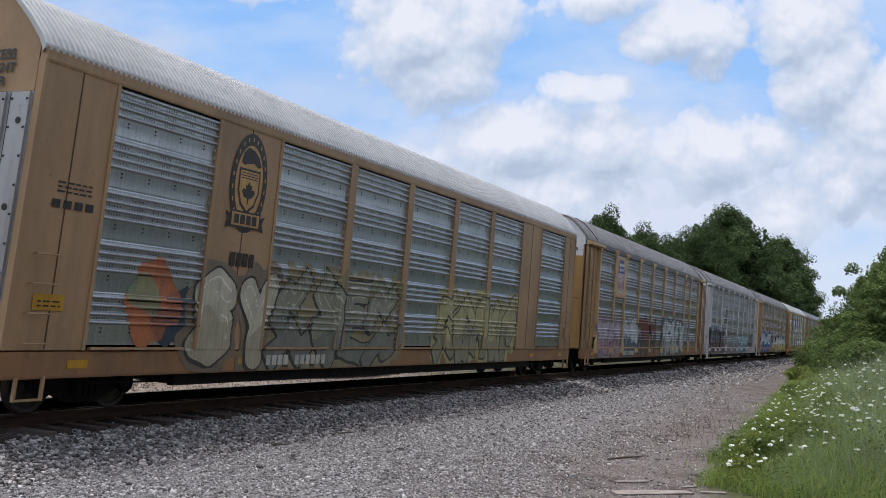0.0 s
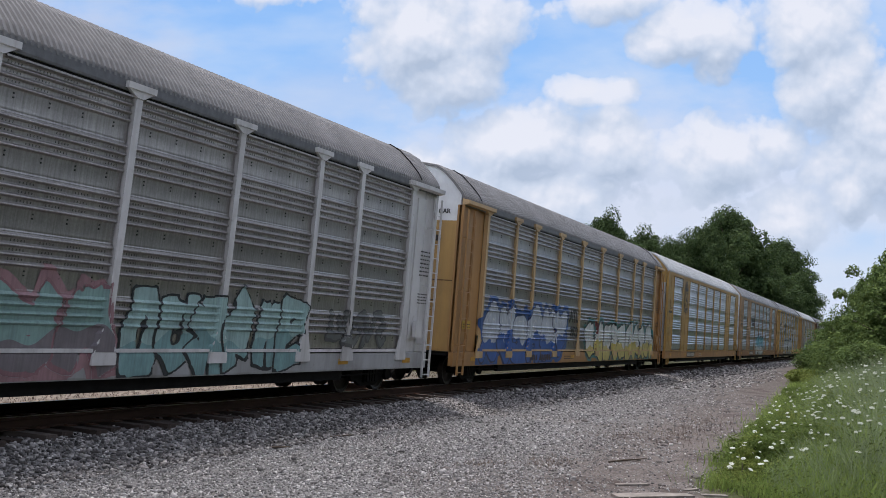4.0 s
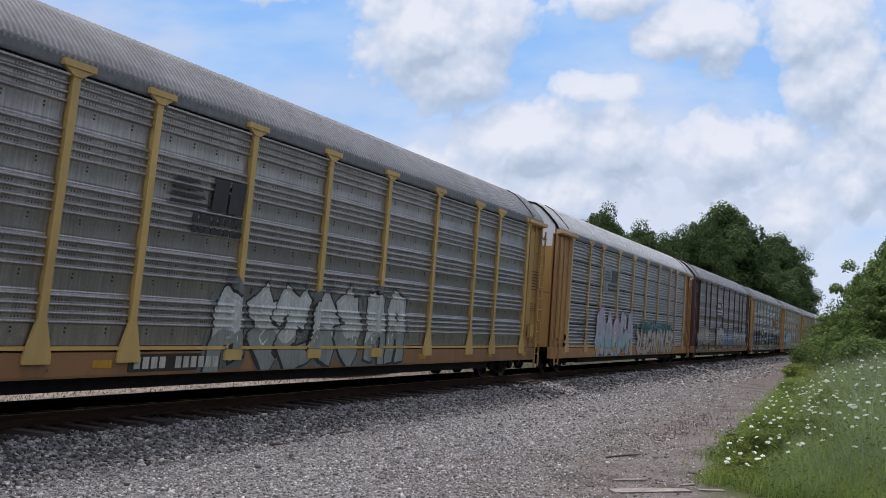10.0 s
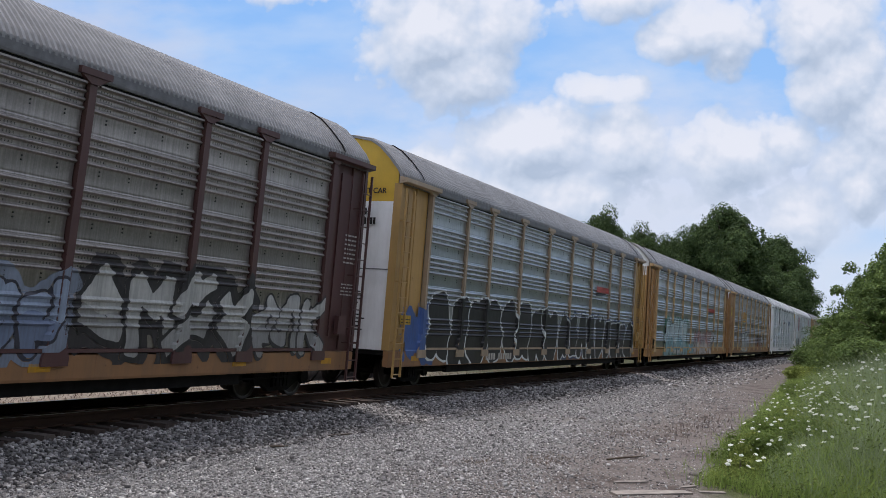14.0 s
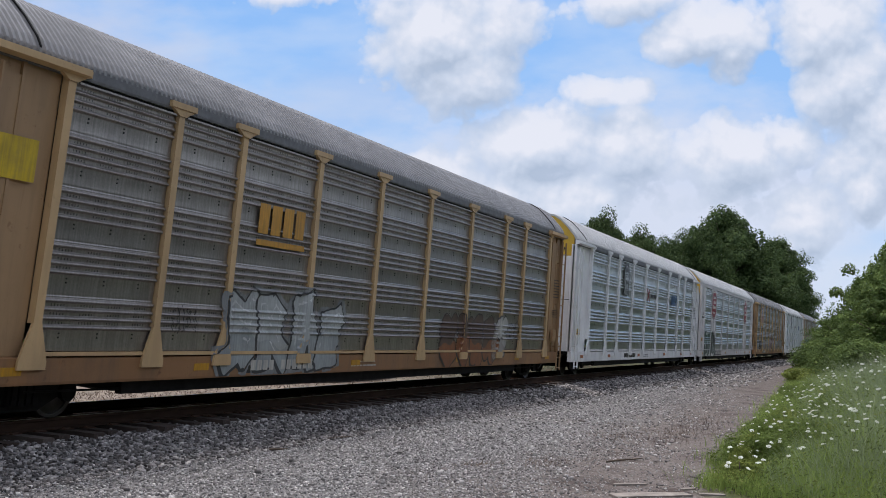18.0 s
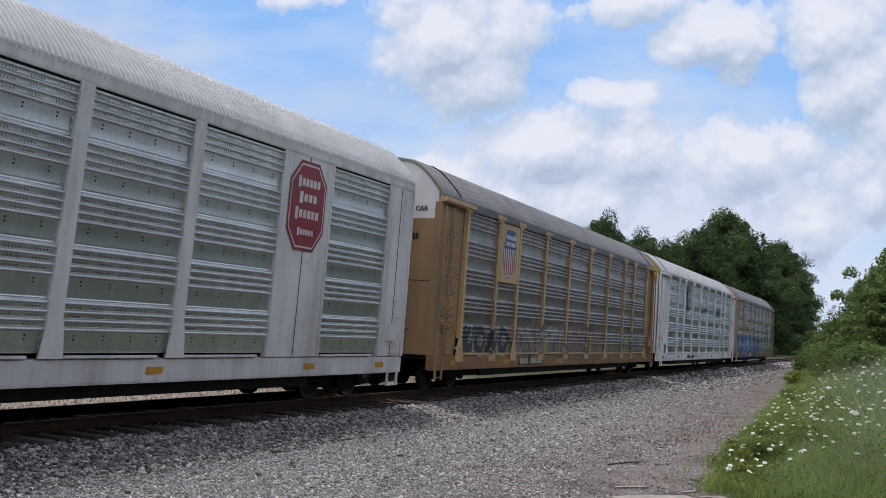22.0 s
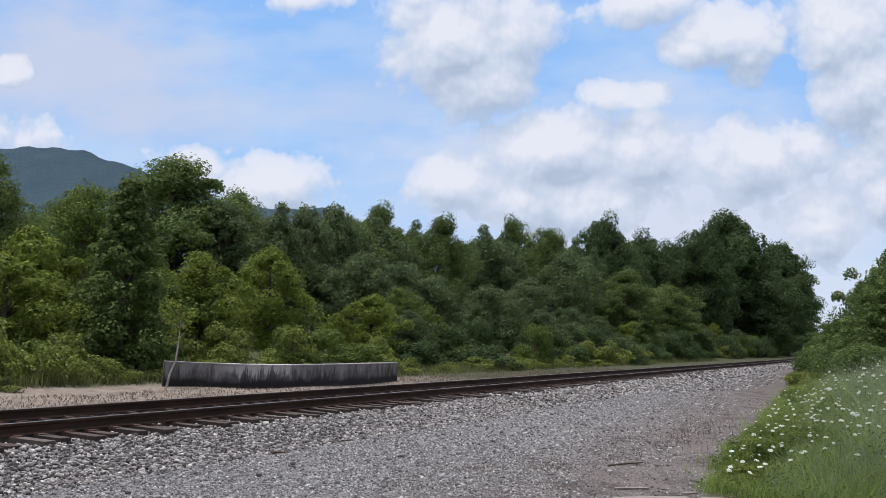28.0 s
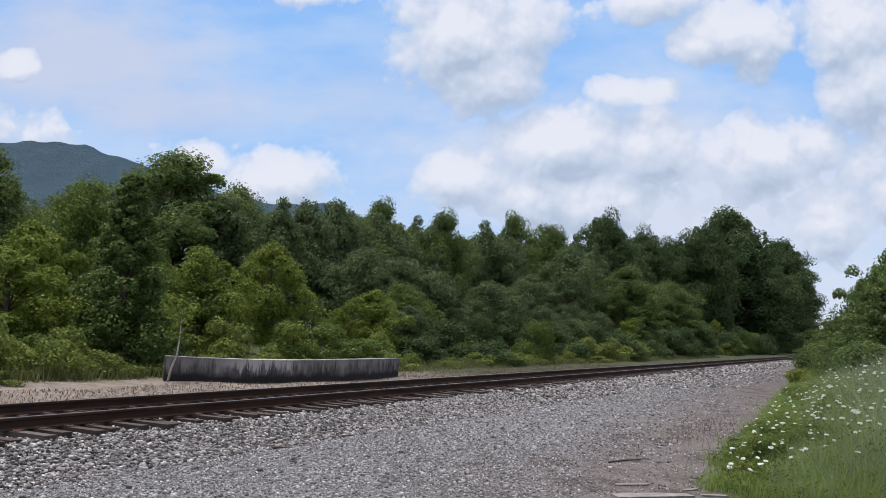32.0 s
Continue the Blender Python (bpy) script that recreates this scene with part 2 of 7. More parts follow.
def ground_mat():
    n = Nodes("ground")
    sep = n.t.nodes.new("ShaderNodeSeparateXYZ")
    n.t.links.new(n.co.outputs["Object"], sep.inputs[0])
    x, y = sep.outputs[0], sep.outputs[1]
    wob = n.maths("MULTIPLY", n.maths("SUBTRACT", n.noise(0.35, 5, 0.6), 0.5), 4.0)
    fine = n.noise(26, 5, 0.7)
    stones = n.ramp(n.voronoi(24.0, "F1", "Color"), [(0.1, (0.075, 0.072, 0.070)), (0.5, (0.175, 0.168, 0.165)), (0.95, (0.33, 0.32, 0.31))])
    gravel = n.mix(0.5, stones, n.ramp(n.noise(1.1, 6, 0.7), [(0.3, (0.12, 0.115, 0.113)), (0.7, (0.21, 0.203, 0.20))]))
    dirt = n.mix(0.4, n.ramp(fine, [(0.3, (0.075, 0.054, 0.044)), (0.7, (0.17, 0.13, 0.11))]), stones)
    grass = n.ramp(n.noise(3.0, 6, 0.7), [(0.3, (0.035, 0.045, 0.016)), (0.55, (0.065, 0.075, 0.028)), (0.85, (0.13, 0.115, 0.06))])
    # brown earth and dead grass along the verge, in patches of their own
    d = n.maths("ADD", n.maths("ADD", x, n.maths("MULTIPLY", y, 0.0515)), wob)
    verge = n.ramp(n.maths("MULTIPLY", n.maths("SUBTRACT", d, 6.7), 0.35), [(0.0, 0.0), (0.8, 1.0)])
    col = n.mix(verge, gravel, dirt)
    # farther on the yard is more earth than gravel
    lane = n.ramp(n.maths("MULTIPLY", n.maths("ADD", y, n.maths("MULTIPLY", wob, 6.0)), 0.01), [(0.2, 0.0), (0.6, 0.75)])
    lane = n.maths("MULTIPLY", lane, n.ramp(n.maths("MULTIPLY", x, 0.1), [(0.28, 0.0), (0.42, 1.0)]))
    col = n.mix(lane, col, n.mix(0.35, dirt, (0.06, 0.05, 0.045)))
    patch = n.ramp(n.noise(0.22, 4, 0.6), [(0.56, 0.0), (0.66, 1.0)])
    col = n.mix(n.maths("MULTIPLY", patch, 0.65), col, dirt)
    blotch = n.ramp(n.noise(0.8, 6, 0.7), [(0.50, 0.0), (0.62, 0.8)])
    col = n.mix(n.maths("MULTIPLY", blotch, verge), col, (0.058, 0.042, 0.035))
    green = n.ramp(n.maths("MULTIPLY", n.maths("SUBTRACT", d, 10.4), 0.6), [(0.1, 0.0), (0.7, 1.0)])
    col = n.mix(green, col, grass)
    west = n.ramp(n.maths("MULTIPLY", n.maths("ADD", n.maths("ADD", x, 2.7), n.maths("MULTIPLY", wob, 0.3)), -0.6), [(0.1, 0.0), (0.5, 1.0)])
    tan = n.ramp(n.noise(2.2, 6, 0.7), [(0.3, (0.13, 0.105, 0.085)), (0.6, (0.27, 0.225, 0.185)), (0.8, (0.12, 0.13, 0.06))])
    near = n.ramp(n.maths("MULTIPLY", n.maths("ADD", y, n.maths("MULTIPLY", wob, 2.0)), 0.01), [(0.34, 1.0), (0.46, 0.0)])
    col = n.mix(west, col, n.mix(near, n.mix(0.4, grass, (0.05, 0.042, 0.035)), tan))
    far = n.ramp(n.maths("MULTIPLY", n.maths("ADD", n.maths("ADD", x, 7.4), wob), -0.5), [(0.1, 0.0), (0.8, 1.0)])
    col = n.mix(far, col, grass)
    n.bump(n.mix(0.5, fine, n.voronoi(24.0)), 0.8, 0.03)
    return n.done(col, 0.95, 0.0, 0.2)


def make_ground():
    xs = np.unique(np.concatenate([np.linspace(-3500, -40, 14), np.linspace(-40, -10, 40), np.linspace(-10, 18, 150), np.linspace(18, 60, 20), np.linspace(60, 3500, 12)]))
    ys = np.unique(np.concatenate([np.linspace(-2500, -20, 10), np.linspace(-20, 5, 30), np.linspace(5, 60, 190), np.linspace(60, 300, 160), np.linspace(300, 4000, 20)]))
    gx, gy = np.meshgrid(xs, ys)
    gz = ground_height(gx, gy)
    nx, ny = len(xs), len(ys)
    idx = np.arange(nx * ny).reshape(ny, nx)
    faces = np.stack([idx[:-1, :-1], idx[:-1, 1:], idx[1:, 1:], idx[1:, :-1]], -1).reshape(-1, 4)
    me = raw_mesh("ground", np.stack([gx, gy, gz], -1).reshape(-1, 3), faces, ground_mat(), True)
    tagged(new("ground", me), "grey gravel yard beside the railway, brown earth and grass beyond", "ground", kind="structure")


make_ground()


def stones_mesh(name, pts, sizes, material, rng):
    """Many small broken stones in one mesh: eight-cornered lumps with uneven corners."""
    cube = np.array([(x, y, z) for z in (-1, 1) for y in (-1, 1) for x in (-1, 1)], float)
    quads = np.array([(0, 2, 3, 1), (4, 5, 7, 6), (0, 1, 5, 4), (2, 6, 7, 3), (0, 4, 6, 2), (1, 3, 7, 5)])
    n = len(pts)
    v = cube[None] * rng.uniform(0.45, 1.0, (n, 8, 3))
    v *= (sizes[:, None] * rng.uniform(0.6, 1.25, (n, 3)))[:, None, :] * np.array([1, 1, 0.75])
    a, b = rng.uniform(0, 6.28, n), rng.uniform(-0.7, 0.7, n)
    ca, sa, cb, sb = np.cos(a), np.sin(a), np.cos(b), np.sin(b)
    x, y, z = v[..., 0], v[..., 1], v[..., 2]
    y, z = y * cb[:, None] - z * sb[:, None], y * sb[:, None] + z * cb[:, None]
    x, y = x * ca[:, None] - y * sa[:, None], x * sa[:, None] + y * ca[:, None]
    v = np.stack([x, y, z], -1) + pts[:, None, :]
    f = quads[None] + (np.arange(n) * 8)[:, None, None]
    return raw_mesh(name, v.reshape(-1, 3), f.reshape(-1, 4), material)


def stone_mat(name, lo, mid, hi):
    n = Nodes(name)
    c = n.ramp(n.island(), [(0.0, lo), (0.5, mid), (0.93, hi), (1.0, scaled(hi, 1.3))])
    c = n.mix(n.ramp(n.noise(30, 4), [(0.4, 0.0), (0.8, 0.35)]), c, scaled(lo, 0.8))
    return n.done(c, 0.9, 0.0, 0.3)


def make_stones():
    rng = np.random.default_rng(4)

    def scatter(n, x0, x1, y0, y1):
        x, y = rng.uniform(x0, x1, n), rng.uniform(y0, y1, n)
        return x, y

    ballast = stone_mat("ballast", (0.046, 0.042, 0.040), (0.22, 0.201, 0.192), (0.50, 0.468, 0.445))
    X, Y, S = [], [], []
    for n, x0, x1, y0, y1, s in ((22000, 0.9, 3.1, 7, 30, 0.027), (8000, 0.9, 3.1, 30, 60, 0.045), (5000, 0.9, 3.1, 60, 130, 0.07),
                                 (4500, -0.65, 0.65, 7, 45, 0.035), (5000, -3.0, -0.9, 12, 60, 0.042)):
        x, y = scatter(n, x0, x1, y0, y1)
        X.append(x), Y.append(y), S.append(s * rng.uniform(0.6, 1.35, n))
    x, y, s = np.concatenate(X), np.concatenate(Y), np.concatenate(S)
    z = ground_height(x, y) + s * rng.uniform(-0.1, 0.7, len(x))
    me = stones_mesh("ballast", np.stack([x, y, z], -1), s, ballast, rng)
    tagged(new("ballast", me), "broken grey ballast stones along the railway track", "ballast", kind="stuff")
    X, Y, S = [], [], []
    for n, x0, x1, y0, y1, s in ((26000, 2.9, 9.9, 8.5, 22, 0.0155), (34000, 2.9, 9.9, 9, 19, 0.009), (14000, 2.9, 9.2, 22, 45, 0.019), (900, 2.9, 9.4, 9, 40, 0.032), (2500, 2.9, 6.0, 45, 90, 0.045)):
        x, y = scatter(n, x0, x1, y0, y1)
        off = x - verge_edge(y)
        keep = (off < 0.3) & (rng.uniform(0, 1, n) > 0.86 * smooth01(-3.0 - 0.04 * y, -0.6, off + 0.6 * np.sin(y * 0.8)))
        X.append(x[keep]), Y.append(y[keep]), S.append((s * rng.uniform(0.5, 1.5, n))[keep])
    x, y, s = np.concatenate(X), np.concatenate(Y), np.concatenate(S)
    z = ground_height(x, y) + s * 0.25
    me = stones_mesh("gravel", np.stack([x, y, z], -1), s, stone_mat("gravel", (0.075, 0.070, 0.070), (0.225, 0.215, 0.213), (0.52, 0.50, 0.49)), rng)
    tagged(new("gravel", me), "loose pale grey gravel on the yard", "gravel", kind="stuff")


make_stones()


# ================= railway track =================
def make_track():
    track = empty("railway_track", 0, 0, 0, "rusty steel railway track on weathered wooden sleepers in ballast", "railway track")
    n = Nodes("rail_steel")
    base = n.ramp(n.noise(4, 6, 0.65, (1, 0.2, 1)), [(0.3, (0.035, 0.022, 0.018)), (0.7, (0.085, 0.05, 0.036))])
    rail = n.done(base, 0.8, 0.1, 0.15)
    shine = simple("rail_head", (0.32, 0.31, 0.30), 0.28, 0.9, 3.0, 0.2, 0.03)
    prof = [(-0.075, -0.18), (0.075, -0.18), (0.075, -0.165), (0.012, -0.145), (0.010, -0.055), (0.036, -0.04), (0.036, -0.006), (0.028, 0.0),
            (-0.028, 0.0), (-0.036, -0.006), (-0.036, -0.04), (-0.010, -0.055), (-0.012, -0.145), (-0.075, -0.165)]
    for x in (0.75, -0.75):
        r = part("rail", Buf().prism([(x + p, RAIL + q) for p, q in prof], -80, 460, "y"), rail, track)
        part("railhead", Buf().box(x - 0.027, x + 0.027, -80, 460, RAIL - 0.002, RAIL + 0.003), shine, r, "polished running surface")
    n = Nodes("sleeper_wood")
    g = n.noise(3.0, 6, 0.6, (1.0, 12.0, 6.0))
    c = n.ramp(g, [(0.3, (0.030, 0.021, 0.017)), (0.6, (0.065, 0.045, 0.035)), (0.8, (0.13, 0.10, 0.085))])
    c = n.mix(n.ramp(n.rnd(), [(0.75, 0.0), (1.0, 0.4)]), c, (0.20, 0.165, 0.145))
    n.bump(g, 0.5, 0.01)
    wood = n.done(c, 0.9)
    plate = simple("tie_plate", (0.10, 0.05, 0.032), 0.8, 0.3)
    tie = shared("tie", lambda: Buf().prism([(-1.4, -0.11), (1.4, -0.11), (1.4, 0.11), (-1.4, 0.11)], -0.17, 0.0, "z").mesh("sleeper"))
    pl = shared("plate", lambda: Buf().box(-0.17, 0.17, -0.095, 0.095, 0.0, 0.014).box(0.09, 0.12, -0.08, -0.05, 0.014, 0.03).box(-0.12, -0.09, 0.05, 0.08, 0.014, 0.03).mesh("tie_plate"))
    rng = random.Random(5)
    rest = Buf()
    for i in range(560):
        y = -60 + i * 0.53 + rng.uniform(-0.03, 0.03)
        if 4 < y < 112:
            s = part("sleeper", tie, wood, track)
            s.location = (rng.uniform(-0.08, 0.22), y, RAIL - 0.181 - rng.uniform(0, 0.05) * (rng.random() < 0.6))
            s.rotation_euler = (0, 0, rng.uniform(-0.035, 0.035))
            for x in (-0.75, 0.75):
                p = part("tie_plate", pl, plate, s)
                p.location = (x - s.location.x, 0, 0.0005)
        else:
            rest.box(-1.4, 1.4, y - 0.11, y + 0.11, RAIL - 0.36, RAIL - 0.19)
    tagged(part("sleepers", rest, wood, track), kind="stuff")


make_track()


# ================= low concrete wall =================
def make_wall():
    n = Nodes("stained_concrete")
    streak = n.maths("ADD", n.maths("MULTIPLY", n.noise(2.2, 5, 0.7, (1.6, 1.6, 0.16)), 0.6), n.maths("MULTIPLY", n.noise(0.35, 4, 0.6), 0.5))
    sep = n.t.nodes.new("ShaderNodeSeparateXYZ")
    n.t.links.new(n.co.outputs["Object"], sep.inputs[0])
    dull = n.ramp(streak, [(0.38, (0.026, 0.024, 0.026)), (0.52, (0.062, 0.057, 0.060)), (0.66, (0.17, 0.158, 0.16))])
    # lime that has run down from the top, in one long patch and a few thin ones
    where = n.ramp(n.maths("MULTIPLY", n.maths("ADD", sep.outputs[1], 10.0), 0.1), [(0.04, 0.3), (0.12, 1.0), (0.28, 1.0), (0.36, 0.3)])
    drip = n.noise(2.6, 6, 0.75, (1.8, 1.8, 0.22))
    lime = n.ramp(n.maths("ADD", drip, n.maths("MULTIPLY", n.maths("SUBTRACT", sep.outputs[2], 0.5), 0.45)), [(0.47, 0.0), (0.57, 1.0)])
    run = n.mix(n.maths("MULTIPLY", where, lime), dull, (0.48, 0.46, 0.45))
    # the lowest part is darker, with an uneven upper border
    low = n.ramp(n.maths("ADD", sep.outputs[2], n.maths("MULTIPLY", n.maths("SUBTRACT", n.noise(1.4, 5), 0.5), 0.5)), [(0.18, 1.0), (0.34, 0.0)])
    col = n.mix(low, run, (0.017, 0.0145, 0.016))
    n.bump(n.noise(9, 6, 0.7), 0.5, 0.03)
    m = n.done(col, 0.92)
    wall = empty("concrete_wall", -6.6, 36, 0, "low dark-stained concrete wall with pale streaks beside the track", "wall")
    pts = [(-7.4, 25.3), (-6.5, 26.1), (-5.75, 27.2), (-5.3, 28.6), (-5.12, 30.5), (-5.12, 33.5), (-5.25, 36.9)]
    for i, ((x0, y0), (x1, y1)) in enumerate(zip(pts, pts[1:])):
        d = Vector((x1 - x0, y1 - y0, 0))
        nn = Vector((d.y, -d.x, 0)).normalized() * -0.3
        b = Buf()
        top = 0.71
        k = 0.02
        b.prism([(x0 + 6.6, y0 - 36), (x1 + 6.6, y1 - 36), (x1 + 6.6 + nn.x, y1 - 36 + nn.y), (x0 + 6.6 + nn.x, y0 - 36 + nn.y)], -0.25, top, "z")
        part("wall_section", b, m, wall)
        c = Buf()
        c.prism([(x0 + 6.6 - nn.x * k / 0.3, y0 - 36 - nn.y * k / 0.3), (x1 + 6.6 - nn.x * k / 0.3, y1 - 36 - nn.y * k / 0.3), (x1 + 6.6 + nn.x * 1.05, y1 - 36 + nn.y * 1.05), (x0 + 6.6 + nn.x * 1.05, y0 - 36 + nn.y * 1.05)], top, top + 0.035, "z")
        part("coping", c, m, wall)


make_wall()


# ================= sky and distance =================
def make_sky():
    """A far backdrop of summer cumulus that drifts to the north-east. One unit of its plan is a hundred and fifty metres."""
    D = 3000.0
    U = D / 1835 * 100
    n = Nodes("sky_backdrop")
    t = n.t
    mp = t.nodes.new("ShaderNodeMapping")
    mp.inputs["Scale"].default_value = (1 / U, 1 / U, 1 / U)
    t.links.new(n.co.outputs["Object"], mp.inputs[0])
    plan = mp.outputs[0]
    # centre, half sizes, softness weight of each cloud
    clouds = [(0.35, 3.75, 1.55, 1.25, 1.0), (0.9, 3.0, 1.3, 0.8, 0.95), (1.45, 3.9, 0.85, 0.9, 0.9), (5.15, 3.75, 1.25, 0.62, 1.0), (4.6, 3.55, 0.7, 0.42, 0.8), (5.5, 3.35, 0.6, 0.5, 0.8),
              (3.6, 4.35, 1.2, 0.5, 0.7), (7.2, 3.9, 1.1, 1.2, 1.0), (7.5, 2.9, 1.0, 1.1, 1.0), (8.4, 2.0, 1.5, 1.5, 0.9),
              (2.1, 1.75, 1.5, 0.85, 1.0), (3.6, 1.75, 0.85, 0.75, 0.95), (0.4, 1.15, 1.3, 0.6, 0.9), (2.2, 0.9, 2.4, 0.8, 0.8), (5.5, 1.55, 1.1, 0.75, 0.9), (3.3, 2.75, 0.9, 0.35, 0.6),
              (6.6, 1.9, 0.8, 0.55, 0.7), (6.9, 0.4, 1.1, 0.7, 0.8), (7.9, 0.9, 0.5, 0.7, 0.9), (-3.0, 1.1, 1.15, 0.65, 0.95), (-4.2, 1.45, 0.8, 0.5, 0.6), (-2.2, 4.5, 1.0, 0.3, 0.5),
              (-7.6, 3.15, 0.35, 0.3, 0.7), (-8.0, 1.9, 1.5, 0.7, 0.4)]
    grp = bpy.data.node_groups.new("cloud_field", "ShaderNodeTree")
    grp.interface.new_socket("Vector", in_out="INPUT", socket_type="NodeSocketVector")
    grp.interface.new_socket("Field", in_out="OUTPUT", socket_type="NodeSocketFloat")
    gi, go = grp.nodes.new("NodeGroupInput"), grp.nodes.new("NodeGroupOutput")

    def gm(op, a, b=0.0):
        q = grp.nodes.new("ShaderNodeMath")
        q.operation = op
        for s, v in zip(q.inputs, (a, b)):
            if isinstance(v, bpy.types.NodeSocket):
                grp.links.new(v, s)
            else:
                s.default_value = v
        return q.outputs[0]

    def gnoise(scale, detail, rough):
        q = grp.nodes.new("ShaderNodeTexNoise")
        q.inputs["Scale"].default_value, q.inputs["Detail"].default_value, q.inputs["Roughness"].default_value = scale, detail, rough
        grp.links.new(gi.outputs[0], q.inputs["Vector"])
        return q.outputs[0]

    total = None
    for cx, cy, rx, ry, w in clouds:
        q = grp.nodes.new("ShaderNodeMapping")
        q.vector_type = "POINT"
        q.inputs["Location"].default_value = (-cx / rx, -cy / ry, 0)
        q.inputs["Scale"].default_value = (1 / rx, 1 / ry, 0)
        grp.links.new(gi.outputs[0], q.inputs[0])
        ln = grp.nodes.new("ShaderNodeVectorMath")
        ln.operation = "LENGTH"
        grp.links.new(q.outputs[0], ln.inputs[0])
        blob = gm("MULTIPLY", gm("SUBTRACT", 1.12, ln.outputs["Value"]), w)
        total = blob if total is None else gm("MAXIMUM", total, blob)
    def gpuff(scale, soft):
        q = grp.nodes.new("ShaderNodeTexVoronoi")
        q.feature = "SMOOTH_F1"
        q.inputs["Scale"].default_value, q.inputs["Smoothness"].default_value = scale, soft
        grp.links.new(bent.outputs[0], q.inputs["Vector"])
        return gm("SUBTRACT", 0.42, q.outputs["Distance"])

    # bent plan, so that the puffs are uneven
    warp = grp.nodes.new("ShaderNodeTexNoise")
    warp.inputs["Scale"].default_value, warp.inputs["Detail"].default_value = 1.3, 3
    grp.links.new(gi.outputs[0], warp.inputs["Vector"])
    bent = grp.nodes.new("ShaderNodeVectorMath")
    bent.operation = "MULTIPLY_ADD"
    bent.inputs[1].default_value = (0.45, 0.45, 0.0)
    grp.links.new(warp.outputs["Color"], bent.inputs[0])
    grp.links.new(gi.outputs[0], bent.inputs[2])
    puff = gm("ADD", gm("MULTIPLY", gpuff(1.1, 0.5), 0.5), gm("MULTIPLY", gpuff(2.6, 0.4), 0.30))
    puff = gm("ADD", puff, gm("MULTIPLY", gpuff(6.5, 0.4), 0.13))
    fine = gm("MULTIPLY", gm("SUBTRACT", gnoise(1.2, 9, 0.6), 0.5), 0.8)
    grp.links.new(gm("ADD", gm("ADD", gm("MAXIMUM", total, -0.4), puff), fine), go.inputs[0])

    def field(shift):
        mv = t.nodes.new("ShaderNodeVectorMath")
        mv.inputs[1].default_value = shift
        t.links.new(plan, mv.inputs[0])
        g = t.nodes.new("ShaderNodeGroup")
        g.node_tree = grp
        t.links.new(mv.outputs[0], g.inputs[0])
        return g.outputs[0]

    f0, f1, f2 = field((0, 0, 0)), field((-0.1, 0.55, 0)), field((-0.04, 0.13, 0))
    cover = n.ramp(f0, [(-0.06, 0.0), (0.10, 0.5), (0.28, 0.9), (0.6, 1.0)])
    shade = n.ramp(n.maths("ADD", n.maths("ADD", n.maths("MULTIPLY", n.maths("SUBTRACT", f0, f1), 0.34), n.maths("MULTIPLY", n.maths("SUBTRACT", f0, f2), 0.26)), 0.47), [(0.25, (0.44, 0.53, 0.67)), (0.46, (0.60, 0.68, 0.81)), (0.68, (0.80, 0.83, 0.91))])
    sep = t.nodes.new("ShaderNodeSeparateXYZ")
    t.links.new(plan, sep.inputs[0])
    blue = n.ramp(n.maths("ADD", n.maths("MULTIPLY", sep.outputs[1], 0.14), 0.3), [(0.05, (0.56, 0.72, 0.92)), (0.45, (0.37, 0.60, 0.94)), (0.95, (0.27, 0.51, 0.92))])
    veil = n.ramp(n.noise(0.004, 5, 0.5, (0.6, 1.6, 1.0)), [(0.4, 0.0), (0.75, 0.5)])
    blue = n.mix(veil, blue, (0.72, 0.79, 0.88))
    # soft grey sheets of thin cloud without an edge
    for cx, cy, rx, ry, k in ((-6.6, 3.3, 3.0, 1.3, 0.85), (-4.6, 2.4, 2.2, 0.7, 0.6), (-1.2, 2.6, 1.6, 0.8, 0.35), (5.0, 0.6, 4.5, 0.9, 0.7), (4.6, 1.2, 5.2, 1.7, 0.75), (1.0, 1.4, 3.0, 1.2, 0.5)):
        q = t.nodes.new("ShaderNodeMapping")
        q.inputs["Location"].default_value = (-cx / rx, -cy / ry, 0)
        q.inputs["Scale"].default_value = (1 / rx, 1 / ry, 0)
        t.links.new(plan, q.inputs[0])
        ln = t.nodes.new("ShaderNodeVectorMath")
        ln.operation = "LENGTH"
        t.links.new(q.outputs[0], ln.inputs[0])
        thin = n.maths("ADD", n.maths("SUBTRACT", 1.1, ln.outputs["Value"]), n.maths("MULTIPLY", n.maths("SUBTRACT", n.noise(0.007, 6, 0.55, (0.7, 1.3, 1.0)), 0.5), 1.3))
        blue = n.mix(n.ramp(thin, [(0.0, 0.0), (0.75, k)]), blue, (0.60, 0.655, 0.80) if cx < 0 else (0.68, 0.735, 0.86))
    haze = n.ramp(n.maths("ADD", n.maths("MULTIPLY", sep.outputs[1], 0.25), 0.45), [(0.2, 0.75), (0.7, 0.0)])
    blue = n.mix(haze, blue, (0.70, 0.76, 0.87))
    em = t.nodes.new("ShaderNodeEmission")
    n.put(em.inputs[0], n.mix(cover, blue, shade))
    em.inputs[1].default_value = 0.645
    t.links.new(em.outputs[0], n.out.inputs[0])
    w, h0, h1 = 2800, -650, 1200
    me = raw_mesh("sky_backdrop", np.array([(-w, h0, 0), (w, h0, 0), (w, h1, 0), (-w, h1, 0)], float), np.array([(0, 1, 2, 3)]), n.m)
    ob = tagged(new("sky_backdrop", me), "blue summer sky with white cumulus clouds", "sky", kind="structure")
    base = aim(23.584, 4.217, 3.43)
    return ob, base, D


sky_backdrop, sky_pose, SKY_D = make_sky()


